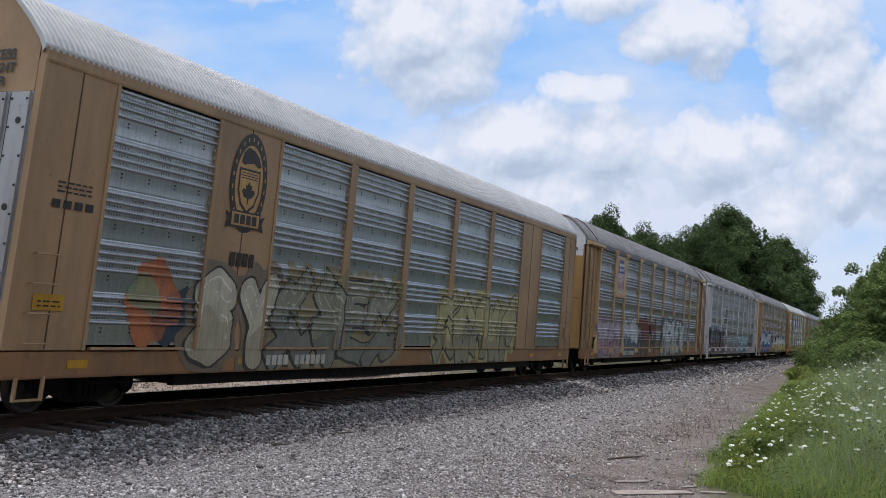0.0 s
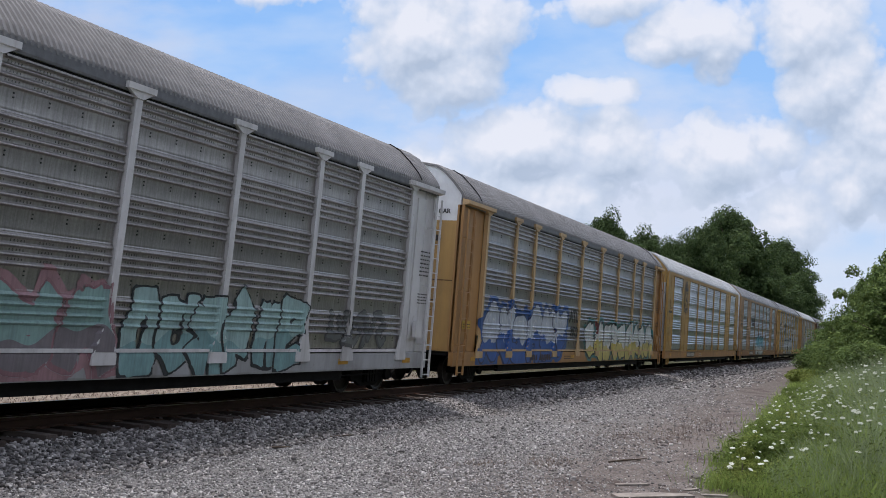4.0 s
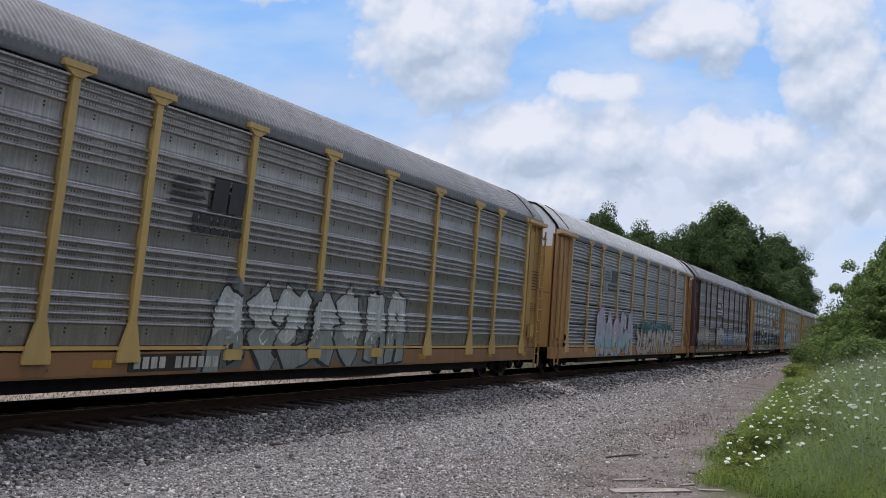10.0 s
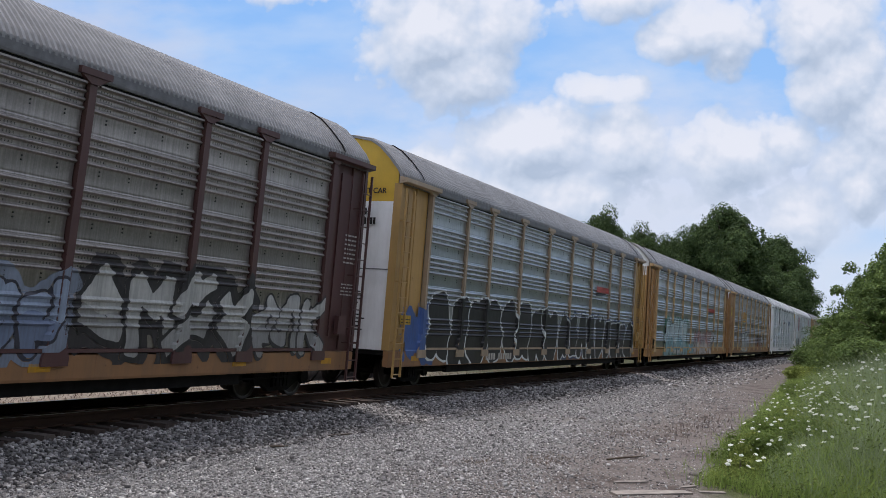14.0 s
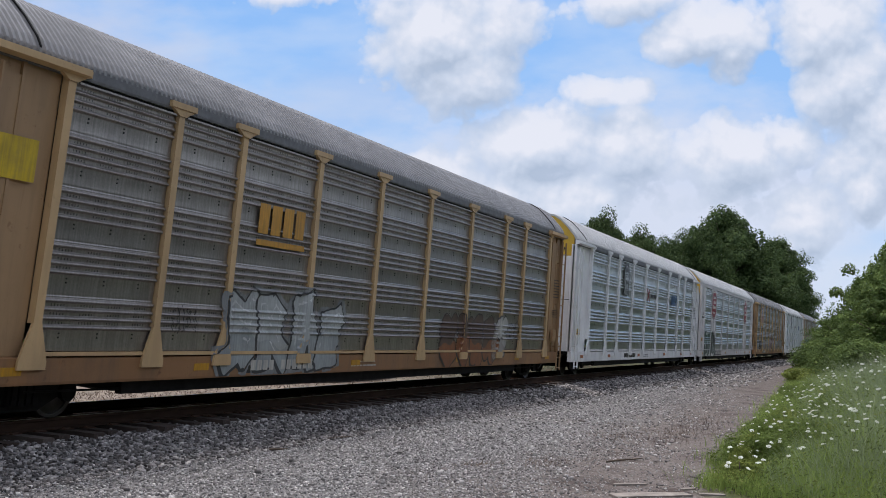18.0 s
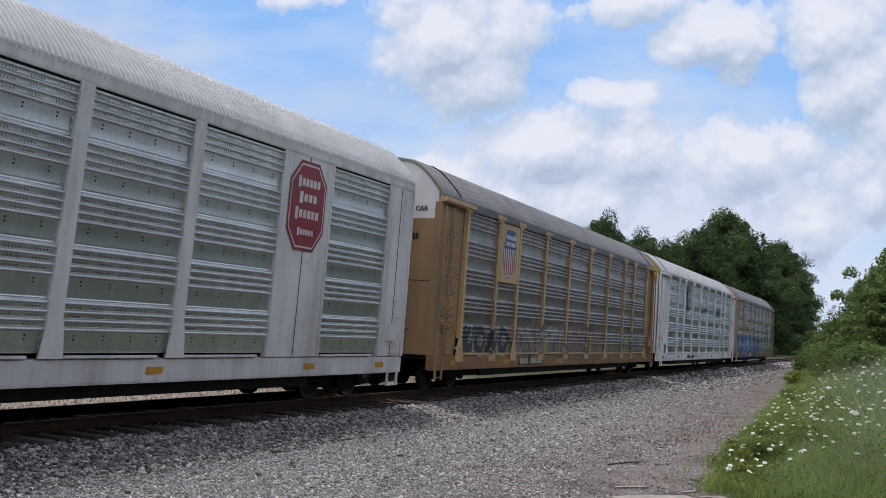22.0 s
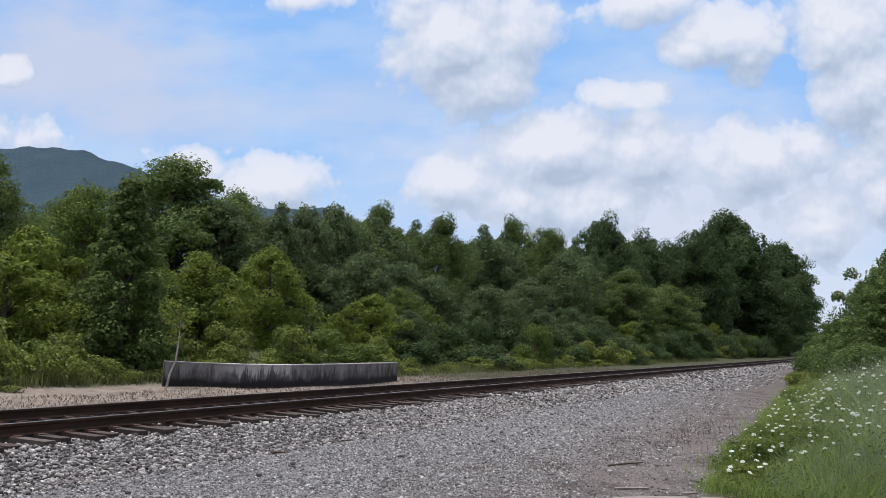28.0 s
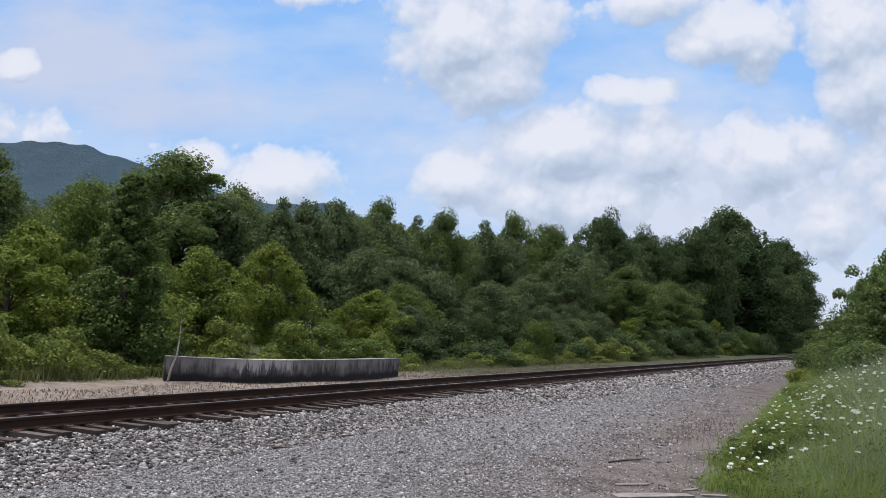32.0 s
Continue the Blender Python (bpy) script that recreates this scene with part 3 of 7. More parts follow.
def make_hill():
    n = Nodes("wooded_hill")
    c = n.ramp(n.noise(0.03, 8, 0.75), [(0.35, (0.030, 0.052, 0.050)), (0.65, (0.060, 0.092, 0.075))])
    # blue haze of the distance is mixed into the hill's own green
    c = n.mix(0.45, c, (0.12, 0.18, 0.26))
    n.bump(n.noise(0.08, 6, 0.8), 1.0, 8.0)
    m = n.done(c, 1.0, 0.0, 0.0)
    us = np.linspace(0, 1, 160)
    vs = np.linspace(0, 1, 40)
    U, V = np.meshgrid(us, vs)
    x = -1900 + 1850 * U
    ridge = 181 - 68 * smooth01(-890, -560, x) - 34 * smooth01(-520, -390, x) - 70 * smooth01(-390, -60, x)
    prof = V ** 1.15
    y = 560 + 340 * V
    bumps = 4.0 * np.sin(x * 0.11 + 2 * np.sin(y * .05)) * np.sin(y * 0.13 + x * .03) + 2.0 * np.sin(x * 0.31) * np.sin(y * 0.37 + x * .21)
    z = ridge * prof + bumps * 0.6 * V - 2
    nx, ny = len(us), len(vs)
    idx = np.arange(nx * ny).reshape(ny, nx)
    faces = np.stack([idx[:-1, :-1], idx[:-1, 1:], idx[1:, 1:], idx[1:, :-1]], -1).reshape(-1, 4)
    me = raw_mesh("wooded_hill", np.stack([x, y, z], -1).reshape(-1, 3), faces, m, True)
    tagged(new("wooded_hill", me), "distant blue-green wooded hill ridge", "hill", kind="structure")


make_hill()


# ================= trees and bushes =================
BARK = simple("bark", (0.11, 0.085, 0.065), 0.9, 0.0, 8.0, 0.4, 0.5)
GREENS = {
    "dark": ((0.085, 0.137, 0.041), (0.180, 0.25, 0.070)),
    "mid": ((0.085, 0.135, 0.030), (0.17, 0.24, 0.055)),
    "light": ((0.125, 0.180, 0.030), (0.24, 0.31, 0.060)),
    "deep": ((0.050, 0.088, 0.034), (0.105, 0.160, 0.055)),
    "pine": ((0.084, 0.130, 0.055), (0.160, 0.220, 0.092)),
    "mossy": ((0.078, 0.130, 0.040), (0.16, 0.228, 0.064)),
    "lime": ((0.14, 0.19, 0.042), (0.24, 0.30, 0.075)),
}


def leaves_mesh(name, centres, normals, size, material, rng, narrow=0.78):
    """Small folded leaves, two triangles each."""
    n = len(centres)
    d = rng.normal(0, 1, (n, 3))
    nn = normals + rng.normal(0, 0.45, (n, 3))
    nn /= np.linalg.norm(nn, axis=1)[:, None] + 1e-9
    d -= nn * (d * nn).sum(1)[:, None]
    d /= np.linalg.norm(d, axis=1)[:, None] + 1e-9
    s = np.cross(nn, d)
    L = size * rng.uniform(0.6, 1.3, n)[:, None]
    W = L * narrow * 0.5
    lift = nn * L * 0.16
    v = np.stack([centres - d * L * 0.5, centres + s * W + lift, centres + d * L * 0.5, centres - s * W + lift], 1)
    k = (np.arange(n) * 4)[:, None]
    f = np.stack([k + np.array([0, 1, 2]), k + np.array([0, 2, 3])], 1)
    return raw_mesh(name, v.reshape(-1, 3), f.reshape(-1, 3), material)


def crown_points(rng, height, radius, base, clumps, per, shape):
    """Leaf places: clumps of foliage round the ends of limbs, with gaps between."""
    C, N, ends = [], [], []
    for i in range(clumps):
        u = (i + 0.5) / clumps
        if shape == "cone":
            h = base + (height - base) * u ** 1.25
            r = radius * (1 - 0.92 * (h - base) / (height - base)) * rng.uniform(0.55, 1.0)
            cr = 0.095 * height * (1.1 - 0.75 * u)
        elif shape == "bush":
            h = height * rng.uniform(0.12, 0.86)
            r = radius * math.sqrt(max(0.05, 1 - (h / height) ** 2)) * rng.uniform(0.3, 1.0)
            cr = 0.26 * height
        else:
            k = u * 2 - 1
            h = base + (height - base) * (0.5 + 0.43 * k)
            fat = math.sqrt(max(0.02, 1 - (abs(k + 0.12) / 1.05) ** 2.4))
            lobe = 1 + 0.28 * math.sin(i * 2.39996 * 3 + h * 0.9) + 0.22 * math.sin(i * 2.39996 * 2 - h * 1.7)
            r = radius * fat * lobe * rng.uniform(0.35, 1.0)
            h += (height - base) * rng.uniform(-0.07, 0.07)
            cr = radius * rng.uniform(0.12, 0.36)
        a = i * 2.39996 + rng.uniform(-0.5, 0.5)
        c = np.array([r * math.cos(a), r * math.sin(a), h])
        ends.append(c)
        m = int(1.15 * per * rng.uniform(0.7, 1.3))
        d = rng.normal(0, 1, (m, 3))
        d[:, 2] = d[:, 2] * 0.9 + 0.12
        d /= np.linalg.norm(d, axis=1)[:, None]
        rad = cr * rng.uniform(0.45, 1.0, m) ** 0.5 * (1 + 0.28 * np.sin(d[:, 0] * 5 + i) * np.sin(d[:, 1] * 6 + 2 * i))
        q = np.array([1, 1, 0.66])
        p = d * rad[:, None] * q
        p[:, 2] -= 0.15 * (p[:, 0] ** 2 + p[:, 1] ** 2) / max(cr, 0.1)   # sprays hang at their rims
        C.append(c + p)
        N.append(d * 0.9 + np.array([0, 0, 0.55]))
    return np.concatenate(C), np.concatenate(N), ends


_plants = {}


def plant(kind, variant):
    """The first tree of a kind: a tapered trunk, limbs and a crown of leaves. Further ones are copies of it."""
    key = (kind, variant)
    if key in _plants:
        return _plants[key]
    spec = {  # height, radius, crown base, clumps, leaves a clump, leaf size, shape, green, name
        "tall": (11.0, 3.4, 0.8, 150, 260, 0.165, "round", "dark", "tree"),
        "back": (11.0, 3.4, 0.8, 130, 120, 0.25, "round", "pine", "tree"),
        "giant": (24.0, 7.8, 1.0, 230, 230, 0.46, "round", "deep", "tree"),
        "mid": (6.0, 2.2, 0.2, 100, 220, 0.115, "round", "mid", "tree"),
        "sumac": (5.0, 2.1, 0.2, 75, 190, 0.135, "round", "light", "tree"),
        "cone": (6.5, 2.1, 0.1, 120, 240, 0.12, "cone", "dark", "tree"),
        "copse": (6.0, 2.2, 0.2, 100, 190, 0.13, "round", "pine", "tree"),
        "thicket": (2.0, 1.35, 0.0, 26, 150, 0.12, "bush", "deep", "bush"),
        "shrub": (2.0, 1.35, 0.0, 22, 150, 0.12, "bush", "mid", "bush"),
        "weed": (1.3, 1.0, 0.0, 16, 130, 0.10, "bush", "lime", "bush"),
        "verge": (3.2, 1.9, 0.0, 70, 130, 0.16, "bush", "mossy", "bush"),
        "side": (6.0, 2.3, 0.0, 110, 150, 0.165, "round", "mossy", "tree"),
    }[kind]
    H, R, base, clumps, per, leaf, shape, green, name = spec
    rng = np.random.default_rng(sum(map(ord, kind)) * 7 + variant)
    C, N, ends = crown_points(rng, H, R, base, clumps, per, shape)
    g = GREENS[green]
    t = empty(name, 0, 0, 0, "", "tree" if name == "tree" else "bush")
    b = Buf()
    r0 = 0.018 * H + 0.02
    trunk_pts = [(0, 0, -0.3), (0.02 * H * rng.uniform(-1, 1), 0.02 * H * rng.uniform(-1, 1), H * 0.3), (0.03 * H * rng.uniform(-1, 1), 0.02 * H, H * 0.6), (0, 0, H * 0.88)]
    b.tube(trunk_pts, (r0 * 1.3, r0, r0 * 0.6, r0 * 0.15), 7)
    part("trunk", b, BARK, t, smooth=True)
    lb = Buf()
    for i in range(0, clumps, 3):
        e = ends[i]
        z0 = max(0.1, e[2] * 0.62)
        lb.tube([(0, 0, z0), (e[0] * 0.5, e[1] * 0.5, (z0 + e[2]) * 0.52), tuple(e)], (r0 * 0.42, r0 * 0.25, r0 * 0.08), 4)
    part("limb", lb, BARK, t, smooth=True)
    part("crown", leaves_mesh("crown", C, N, leaf * 0.95, leaf_mat("leaves_" + kind, *g), rng), leaf_mat("leaves_" + kind, *g), t)
    _plants[key] = t
    t["first"] = 1
    return t


TREE_LABELS = {
    "tall": "tall leafy deciduous tree with a dark green crown", "back": "leafy green tree in the wood, or added unseen behind the eye", "copse": "dark green young tree at the wood's edge", "thicket": "bush at the foot of the trees, green darkened for shade", "giant": "large dark green tree at the wood's edge, or added unseen beyond",
    "mid": "young leafy green tree at the wood's edge", "sumac": "low light green tree with drooping leaf sprays",
    "cone": "dense dark green narrow tree behind the wall", "shrub": "leafy green bush at the foot of the trees",
    "weed": "yellow-green weedy bush beside the track", "verge": "dense green bush beside the gravel yard", "side": "leafy dark green tree beside the gravel yard",
}


def grow(kind, variant, x, y, height, width=None, turn=0.0):
    """Sets a plant of a height (and half width) at a place."""
    first = plant(kind, variant)
    H = {"tall": 11.0, "back": 11.0, "copse": 6.0, "thicket": 2.0, "giant": 24.0, "mid": 6.0, "sumac": 5.0, "cone": 6.5, "shrub": 2.0, "weed": 1.3, "verge": 3.2, "side": 6.0}[kind]
    k = height / H
    w = k if width is None else width
    z = float(ground_height(np.array(x), np.array(y))) - 0.03
    m = pose(x, y, z, 0, 0, turn) @ Matrix.Diagonal((w, w, k, 1))
    if "first" in first:
        del first["first"]
        first.matrix_basis = m
        ob = first
    else:
        keep = first.scale.copy()
        first.scale = (1, 1, 1)
        ob = copy_thing(first, m)
        first.scale = keep
    tagged(ob, TREE_LABELS[kind], "tree" if kind not in ("shrub", "weed", "verge", "thicket") else "bush", "trees of the wood" if x < 0 and kind not in ("shrub", "weed", "thicket") else "bushes by the track")
    return ob


def make_wood():
    rng = random.Random(11)
    rows = [("tall", -23, 32.3, 8.4, .7), ("mid", -17, 31.9, 6.7, .95), ("cone", -11.0, 27.5, 6.4, 1.05), ("tall", -27, 50.2, 11.4, 1.4), ("tall", -27, 56.5, 10.2, .75),
            ("tall", -25, 57.2, 8.5, .8), ("sumac", -14, 41.0, 5.3, .95), ("sumac", -13, 34.5, 4.3, .9), ("sumac", -15, 27.3, 4.7, 1.0), ("tall", -25, 67.0, 9.8, 1.1),
            ("tall", -25.5, 74.0, 11.6, .8), ("mid", -16, 54.3, 5.9, 1.15), ("tall", -23, 81.0, 11.6, .85), ("mid", -17, 60.9, 5.9, 1.0), ("tall", -29, 115.4, 15.5, .95),
            ("tall", -21, 104.4, 13.2, 1.1), ("tall", -27, 98.8, 11.2, .9), ("giant", -26, 146.5, 19.2, .55), ("mid", -16, 95.9, 9.8, 1.5), ("giant", -24, 163, 18.5, .62),
            ("cone", -10.5, 105.3, 5.4, 1.0), ("giant", -22, 180.3, 18.9, .6), ("giant", -18, 215.4, 28.0, 1.2), ("giant", -16, 172.8, 20.9, .62), ("giant", -16, 288.9, 29.0, 1.25),
            ("giant", -15, 359.3, 24.5, .65), ("tall", -16, 118.5, 9.8, 1.2), ("tall", -27, 64.8, 7.8, .7), ("giant", -13.5, 214.9, 16.8, 1.05), ("mid", -14, 69.5, 5.0, 1.1),
            ("mid", -14, 78.3, 6.2, 1.15), ("sumac", -15, 61.9, 5.1, 1.0), ("tall", -13, 129.6, 8.8, 1.2), ("giant", -13, 250, 19, .8),
            ("sumac", -12.5, 24.0, 3.6, .9), ("mid", -13.5, 30.5, 4.6, .9), ("sumac", -11.8, 47.0, 3.6, .8), ("mid", -12.5, 52.0, 4.0, .9)]
    for i, (kind, x, y, h, w) in enumerate(rows):
        if y > 52 and kind in ("mid", "sumac"):
            kind = "copse"
        grow(kind, i % 2, x, y, h, w, rng.uniform(0, 360))
    # the depth of the wood behind the first rows
    for i in range(64):
        y = 34 + i * 3.8 + rng.uniform(-2, 2)
        x = -20 - rng.uniform(0, 9) - 0.02 * y
        kind = "back" if y < 140 else "giant"
        h = 6.2 + 0.060 * y * rng.uniform(0.72, 1.0)
        grow(kind, i % 2, x, y, h, (0.75 if kind == "back" else 0.5) * rng.uniform(0.85, 1.15), rng.uniform(0, 360))
    # bushes at the foot of the wood
    for i in range(120):
        y = 19 + i * 1.9 + 0.006 * i * i + rng.uniform(-1.2, 1.2)
        x = -8.4 - rng.uniform(0.0, 4.2) - (1.2 if y < 40 else 0)
        kind = ("shrub", "weed", "shrub", "sumac", "weed")[rng.randrange(5)]
        big = 1 + 0.004 * y
        # farther on most bushes take darker leaves, standing in for the wood's shade
        if y > 48 and rng.random() < 0.8:
            kind = "copse" if kind == "sumac" else "thicket"
        if kind in ("sumac", "copse"):
            grow(kind, i % 2, x - 1.0, y, rng.uniform(1.8, 3.2) * big, rng.uniform(0.4, 0.62) * big, rng.uniform(0, 360))
        elif kind in ("shrub", "thicket"):
            grow(kind, i % 2, x, y, rng.uniform(1.0, 2.6) * big, rng.uniform(0.7, 1.2) * big, rng.uniform(0, 360))
        else:
            grow(kind, i % 2, x, y, rng.uniform(0.8, 1.8) * big, rng.uniform(0.8, 1.4) * big, rng.uniform(0, 360))
    # a bright weedy corner before the wall, and a patch of it farther along
    for x, y, h, w in ((-9.0, 19.4, 1.9, 1.3), (-9.6, 21.0, 1.7, 1.2), (-8.9, 22.4, 1.2, 1.0), (-8.5, 17.8, 1.5, 1.2), (-10.2, 18.4, 2.3, 1.4), (-9.9, 23.3, 1.5, 1.1), (-9.0, 76, 1.9, 1.6), (-8.6, 80, 1.6, 1.6), (-8.4, 85, 1.9, 1.9), (-8.2, 90, 1.7, 1.8), (-9.0, 71, 2.0, 1.4)):
        grow("weed", 0, x, y, h, w, rng.uniform(0, 360))
    for i in range(22):
        y = 16 + i * 2.8 + rng.uniform(-0.9, 0.9)
        x = -7.2 - rng.uniform(0.0, 1.4) - (0.9 if y < 40 else 0.0)
        grow("weed", i % 2, x, y, rng.uniform(0.4, 0.95), rng.uniform(0.6, 1.2), rng.uniform(0, 360))
    # the bushes beside the yard
    for i, (x, y, h, w) in enumerate([(7.9, 68, 2.6, .9), (8.7, 71, 3.6, .8), (9.5, 75.5, 6.6, .62), (9.2, 60, 2.4, .8), (10.5, 66, 5.4, .8), (11.4, 60, 7.4, .9), (10.2, 55, 2.8, .9),
                                      (7.6, 82, 3.4, .8), (7.2, 96, 4.6, .9), (11.7, 50, 4.8, .85), (12.9, 54, 8.0, 1.0), (11.0, 46, 2.0, .8), (6.6, 112, 5.0, .9), (6.0, 132, 5.6, 1.0), (8.4, 64, 2.0, .7)]):
        grow("side" if h > 3.3 else "verge", i % 2, x + 0.3 + 0.011 * y, y * 0.96, h * 0.9, w, rng.uniform(0, 360))
    # unseen trees added across the yard behind the eye, darkening the panels' reflections
    for i in range(44):
        y = -70 + i * 5.2 + rng.uniform(-1.8, 1.8)
        grow("back", i % 2, 23.5 + rng.uniform(0, 7), y, rng.uniform(10.5, 13.5), rng.uniform(1.1, 1.5), rng.uniform(0, 360))


def make_hidden_row():
    """Unseen trees added along the yard's far end, beyond the bushes, to darken reflections."""
    rng = random.Random(17)
    for i in range(26):
        y = 140 + i * 11.5 + rng.uniform(-3, 3)
        grow("giant", i % 2, 9.0 + rng.uniform(0, 7), y, rng.uniform(7.5, 9.5), rng.uniform(0.42, 0.55), rng.uniform(0, 360))


def make_sapling():
    """A thin pale leaning trunk at the end of the wall, with a few leaf sprays."""
    t = empty("sapling", -6.85, 24.75, 0.0, "thin pale leaning sapling at the end of the wall", "tree", "trees of the wood")
    pale = simple("pale_bark", (0.34, 0.31, 0.28), 0.9, 0.0, 9.0, 0.3, 0.3)
    way = [(0, 0, -0.1), (0.02, 0.12, 0.40), (0.05, 0.30, 0.80), (0.05, 0.36, 1.2), (0.02, 0.42, 1.6), (0.0, 0.47, 2.1)]
    part("trunk", Buf().tube(way, (0.040, 0.034, 0.028, 0.022, 0.015, 0.006), 7), pale, t, smooth=True)
    rng = np.random.default_rng(8)
    C, N = [], []
    for k in range(16):
        z = 1.2 + 1.6 * rng.uniform(0, 1)
        a = rng.uniform(0, 6.28)
        r = rng.uniform(0.15, 0.5)
        e = np.array([r * math.cos(a), 0.45 + r * math.sin(a), z])
        if k < 6:
            part("limb", Buf().tube([(0.03, 0.42, z - 0.25), tuple(e)], (0.010, 0.003), 4), pale, t)
        C.append(e + rng.normal(0, 0.12, (26, 3))), N.append(rng.normal(0, 0.5, (26, 3)) + np.array([0, 0, 0.8]))
    m = leaf_mat("leaves_sumac", *GREENS["light"])
    part("crown", leaves_mesh("crown", np.concatenate(C), np.concatenate(N), 0.10, m, rng), m, t)


make_wood()
make_hidden_row()
make_sapling()

# ================= the train =================
Y0, Y1 = 0.90, 27.77      # ends of a car's body along its coupled length
SIDE = 1.475              # plane of the side sheets
ROOF = [(1.50, 5.20), (1.50, 5.27), (1.41, 5.42), (1.14, 5.72), (0.84, 6.0), (0.56, 6.16), (0.0, 6.25)]
SEAM = simple("seam_shadow_rust", (0.09, 0.045, 0.02), 0.8)
BLACK = simple("black_steel", (0.011, 0.0105, 0.0105), 0.7, 0.2, 5.0, 0.4, 0.2)
BLACK.node_tree.nodes["Principled BSDF"].inputs["Specular IOR Level"].default_value = 0.12
WHEEL = simple("wheel_steel", (0.05, 0.042, 0.038), 0.55, 0.5, 6.0, 0.3, 0.1)
TREAD = simple("tread_steel", (0.09, 0.085, 0.08), 0.4, 0.8, 6.0, 0.15, 0.03)
GREYBAR = simple("grey_bar", (0.16, 0.16, 0.165), 0.6, 0.3)
SHEETS, Z_LOW, Z_HIGH = 5, 1.06, 5.04
RIBS = (0.060, 0.188, 0.316, 0.444)
RIB_LINE = ((-0.033, 0.0), (-0.024, 0.011), (-0.012, 0.027), (0.0, 0.039), (0.010, 0.044), (0.019, 0.042), (0.028, 0.029), (0.037, 0.011), (0.045, 0.0))   # drop below the crest, stand-out


def side_profile(z):
    """How far the ribbed sheet stands out at a height."""
    h = (Z_HIGH - Z_LOW) / SHEETS
    if z <= Z_LOW or z >= Z_HIGH:
        return 0.0
    u = h - ((z - Z_LOW) % h)
    for r in RIBS:
        d = u - r
        if -0.033 < d < 0.045:
            for (a, p), (b, q) in zip(RIB_LINE, RIB_LINE[1:]):
                if a <= d <= b:
                    return p + (q - p) * (d - a) / (b - a)
    return 0.0


FINE = (0.060, 0.188, 0.316, 0.444, 0.572, 0.700)


def panel_mesh(width, ribs=RIBS):
    """A ribbed side sheet: four ribs and a bolted flat, five times over, with a lap at each joint."""
    h = (Z_HIGH - Z_LOW) / SHEETS
    line = []
    for s in range(SHEETS):
        top = Z_HIGH - s * h
        line.append((0.008, top))
        for r in ribs:
            line += [(0.0, top - r + 0.039)] + [(q, top - r - d) for d, q in RIB_LINE] + [(0.0, top - r - 0.053)]
        if len(ribs) == 4:
            line += [(-0.004, top - 0.56), (-0.004, top - 0.75)]
        line += [(0.0, top - h + 0.015), (-0.004, top - h + 0.002)]
    b = Buf()
    k = len(line)
    n = 2
    for j in range(n):
        y = width * j / (n - 1)
        b.v += [(x, y, z) for x, z in line]
    for i in range(k - 1):
        b.f.append((i, i + 1, k + i + 1, k + i))
    b.quad((-0.03, 0, Z_LOW), (-0.03, width, Z_LOW), (-0.03, width, Z_HIGH), (-0.03, 0, Z_HIGH))
    return b.mesh("side_panel", True)


def bolts_mesh(width):
    b = Buf()
    h = (Z_HIGH - Z_LOW) / SHEETS
    m = max(2, int(width / 0.62))
    for s in range(SHEETS):
        top = Z_HIGH - s * h
        for i in range(m):
            y = width * (i + 0.5) / m
            for dz in (0.54, 0.60):
                b.box(-0.006, 0.007, y - 0.012, y + 0.012, top - dz - 0.012, top - dz + 0.012)
    return b.mesh("bolts")


def clips_mesh(width):
    """Bright clips that hold the sheet's edges."""
    b = Buf()
    h = (Z_HIGH - Z_LOW) / SHEETS
    for s in range(SHEETS):
        top = Z_HIGH - s * h
        for y in (0.012, width - 0.052):
            for dz in (0.56, 0.70):
                b.box(0.0, 0.018, y, y + 0.04, top - dz - 0.03, top - dz + 0.02)
    return b.mesh("clips")


def punched_mesh(width):
    """Small punched holes in groups between the ribs."""
    b = Buf()
    h = (Z_HIGH - Z_LOW) / SHEETS
    groups = max(2, round(width / 0.55))
    for s in range(SHEETS):
        for dz in (0.122, 0.140, 0.250, 0.268, 0.378, 0.396):
            z = Z_HIGH - s * h - dz
            for g in range(groups):
                for j in range(5):
                    y = width * (g + 0.5) / groups + (j - 2) * 0.062
                    b.quad((0.0035, y - 0.009, z - 0.007), (0.0035, y + 0.009, z - 0.007), (0.0035, y + 0.009, z + 0.007), (0.0035, y - 0.009, z + 0.007))
    return b.mesh("punched_pattern")


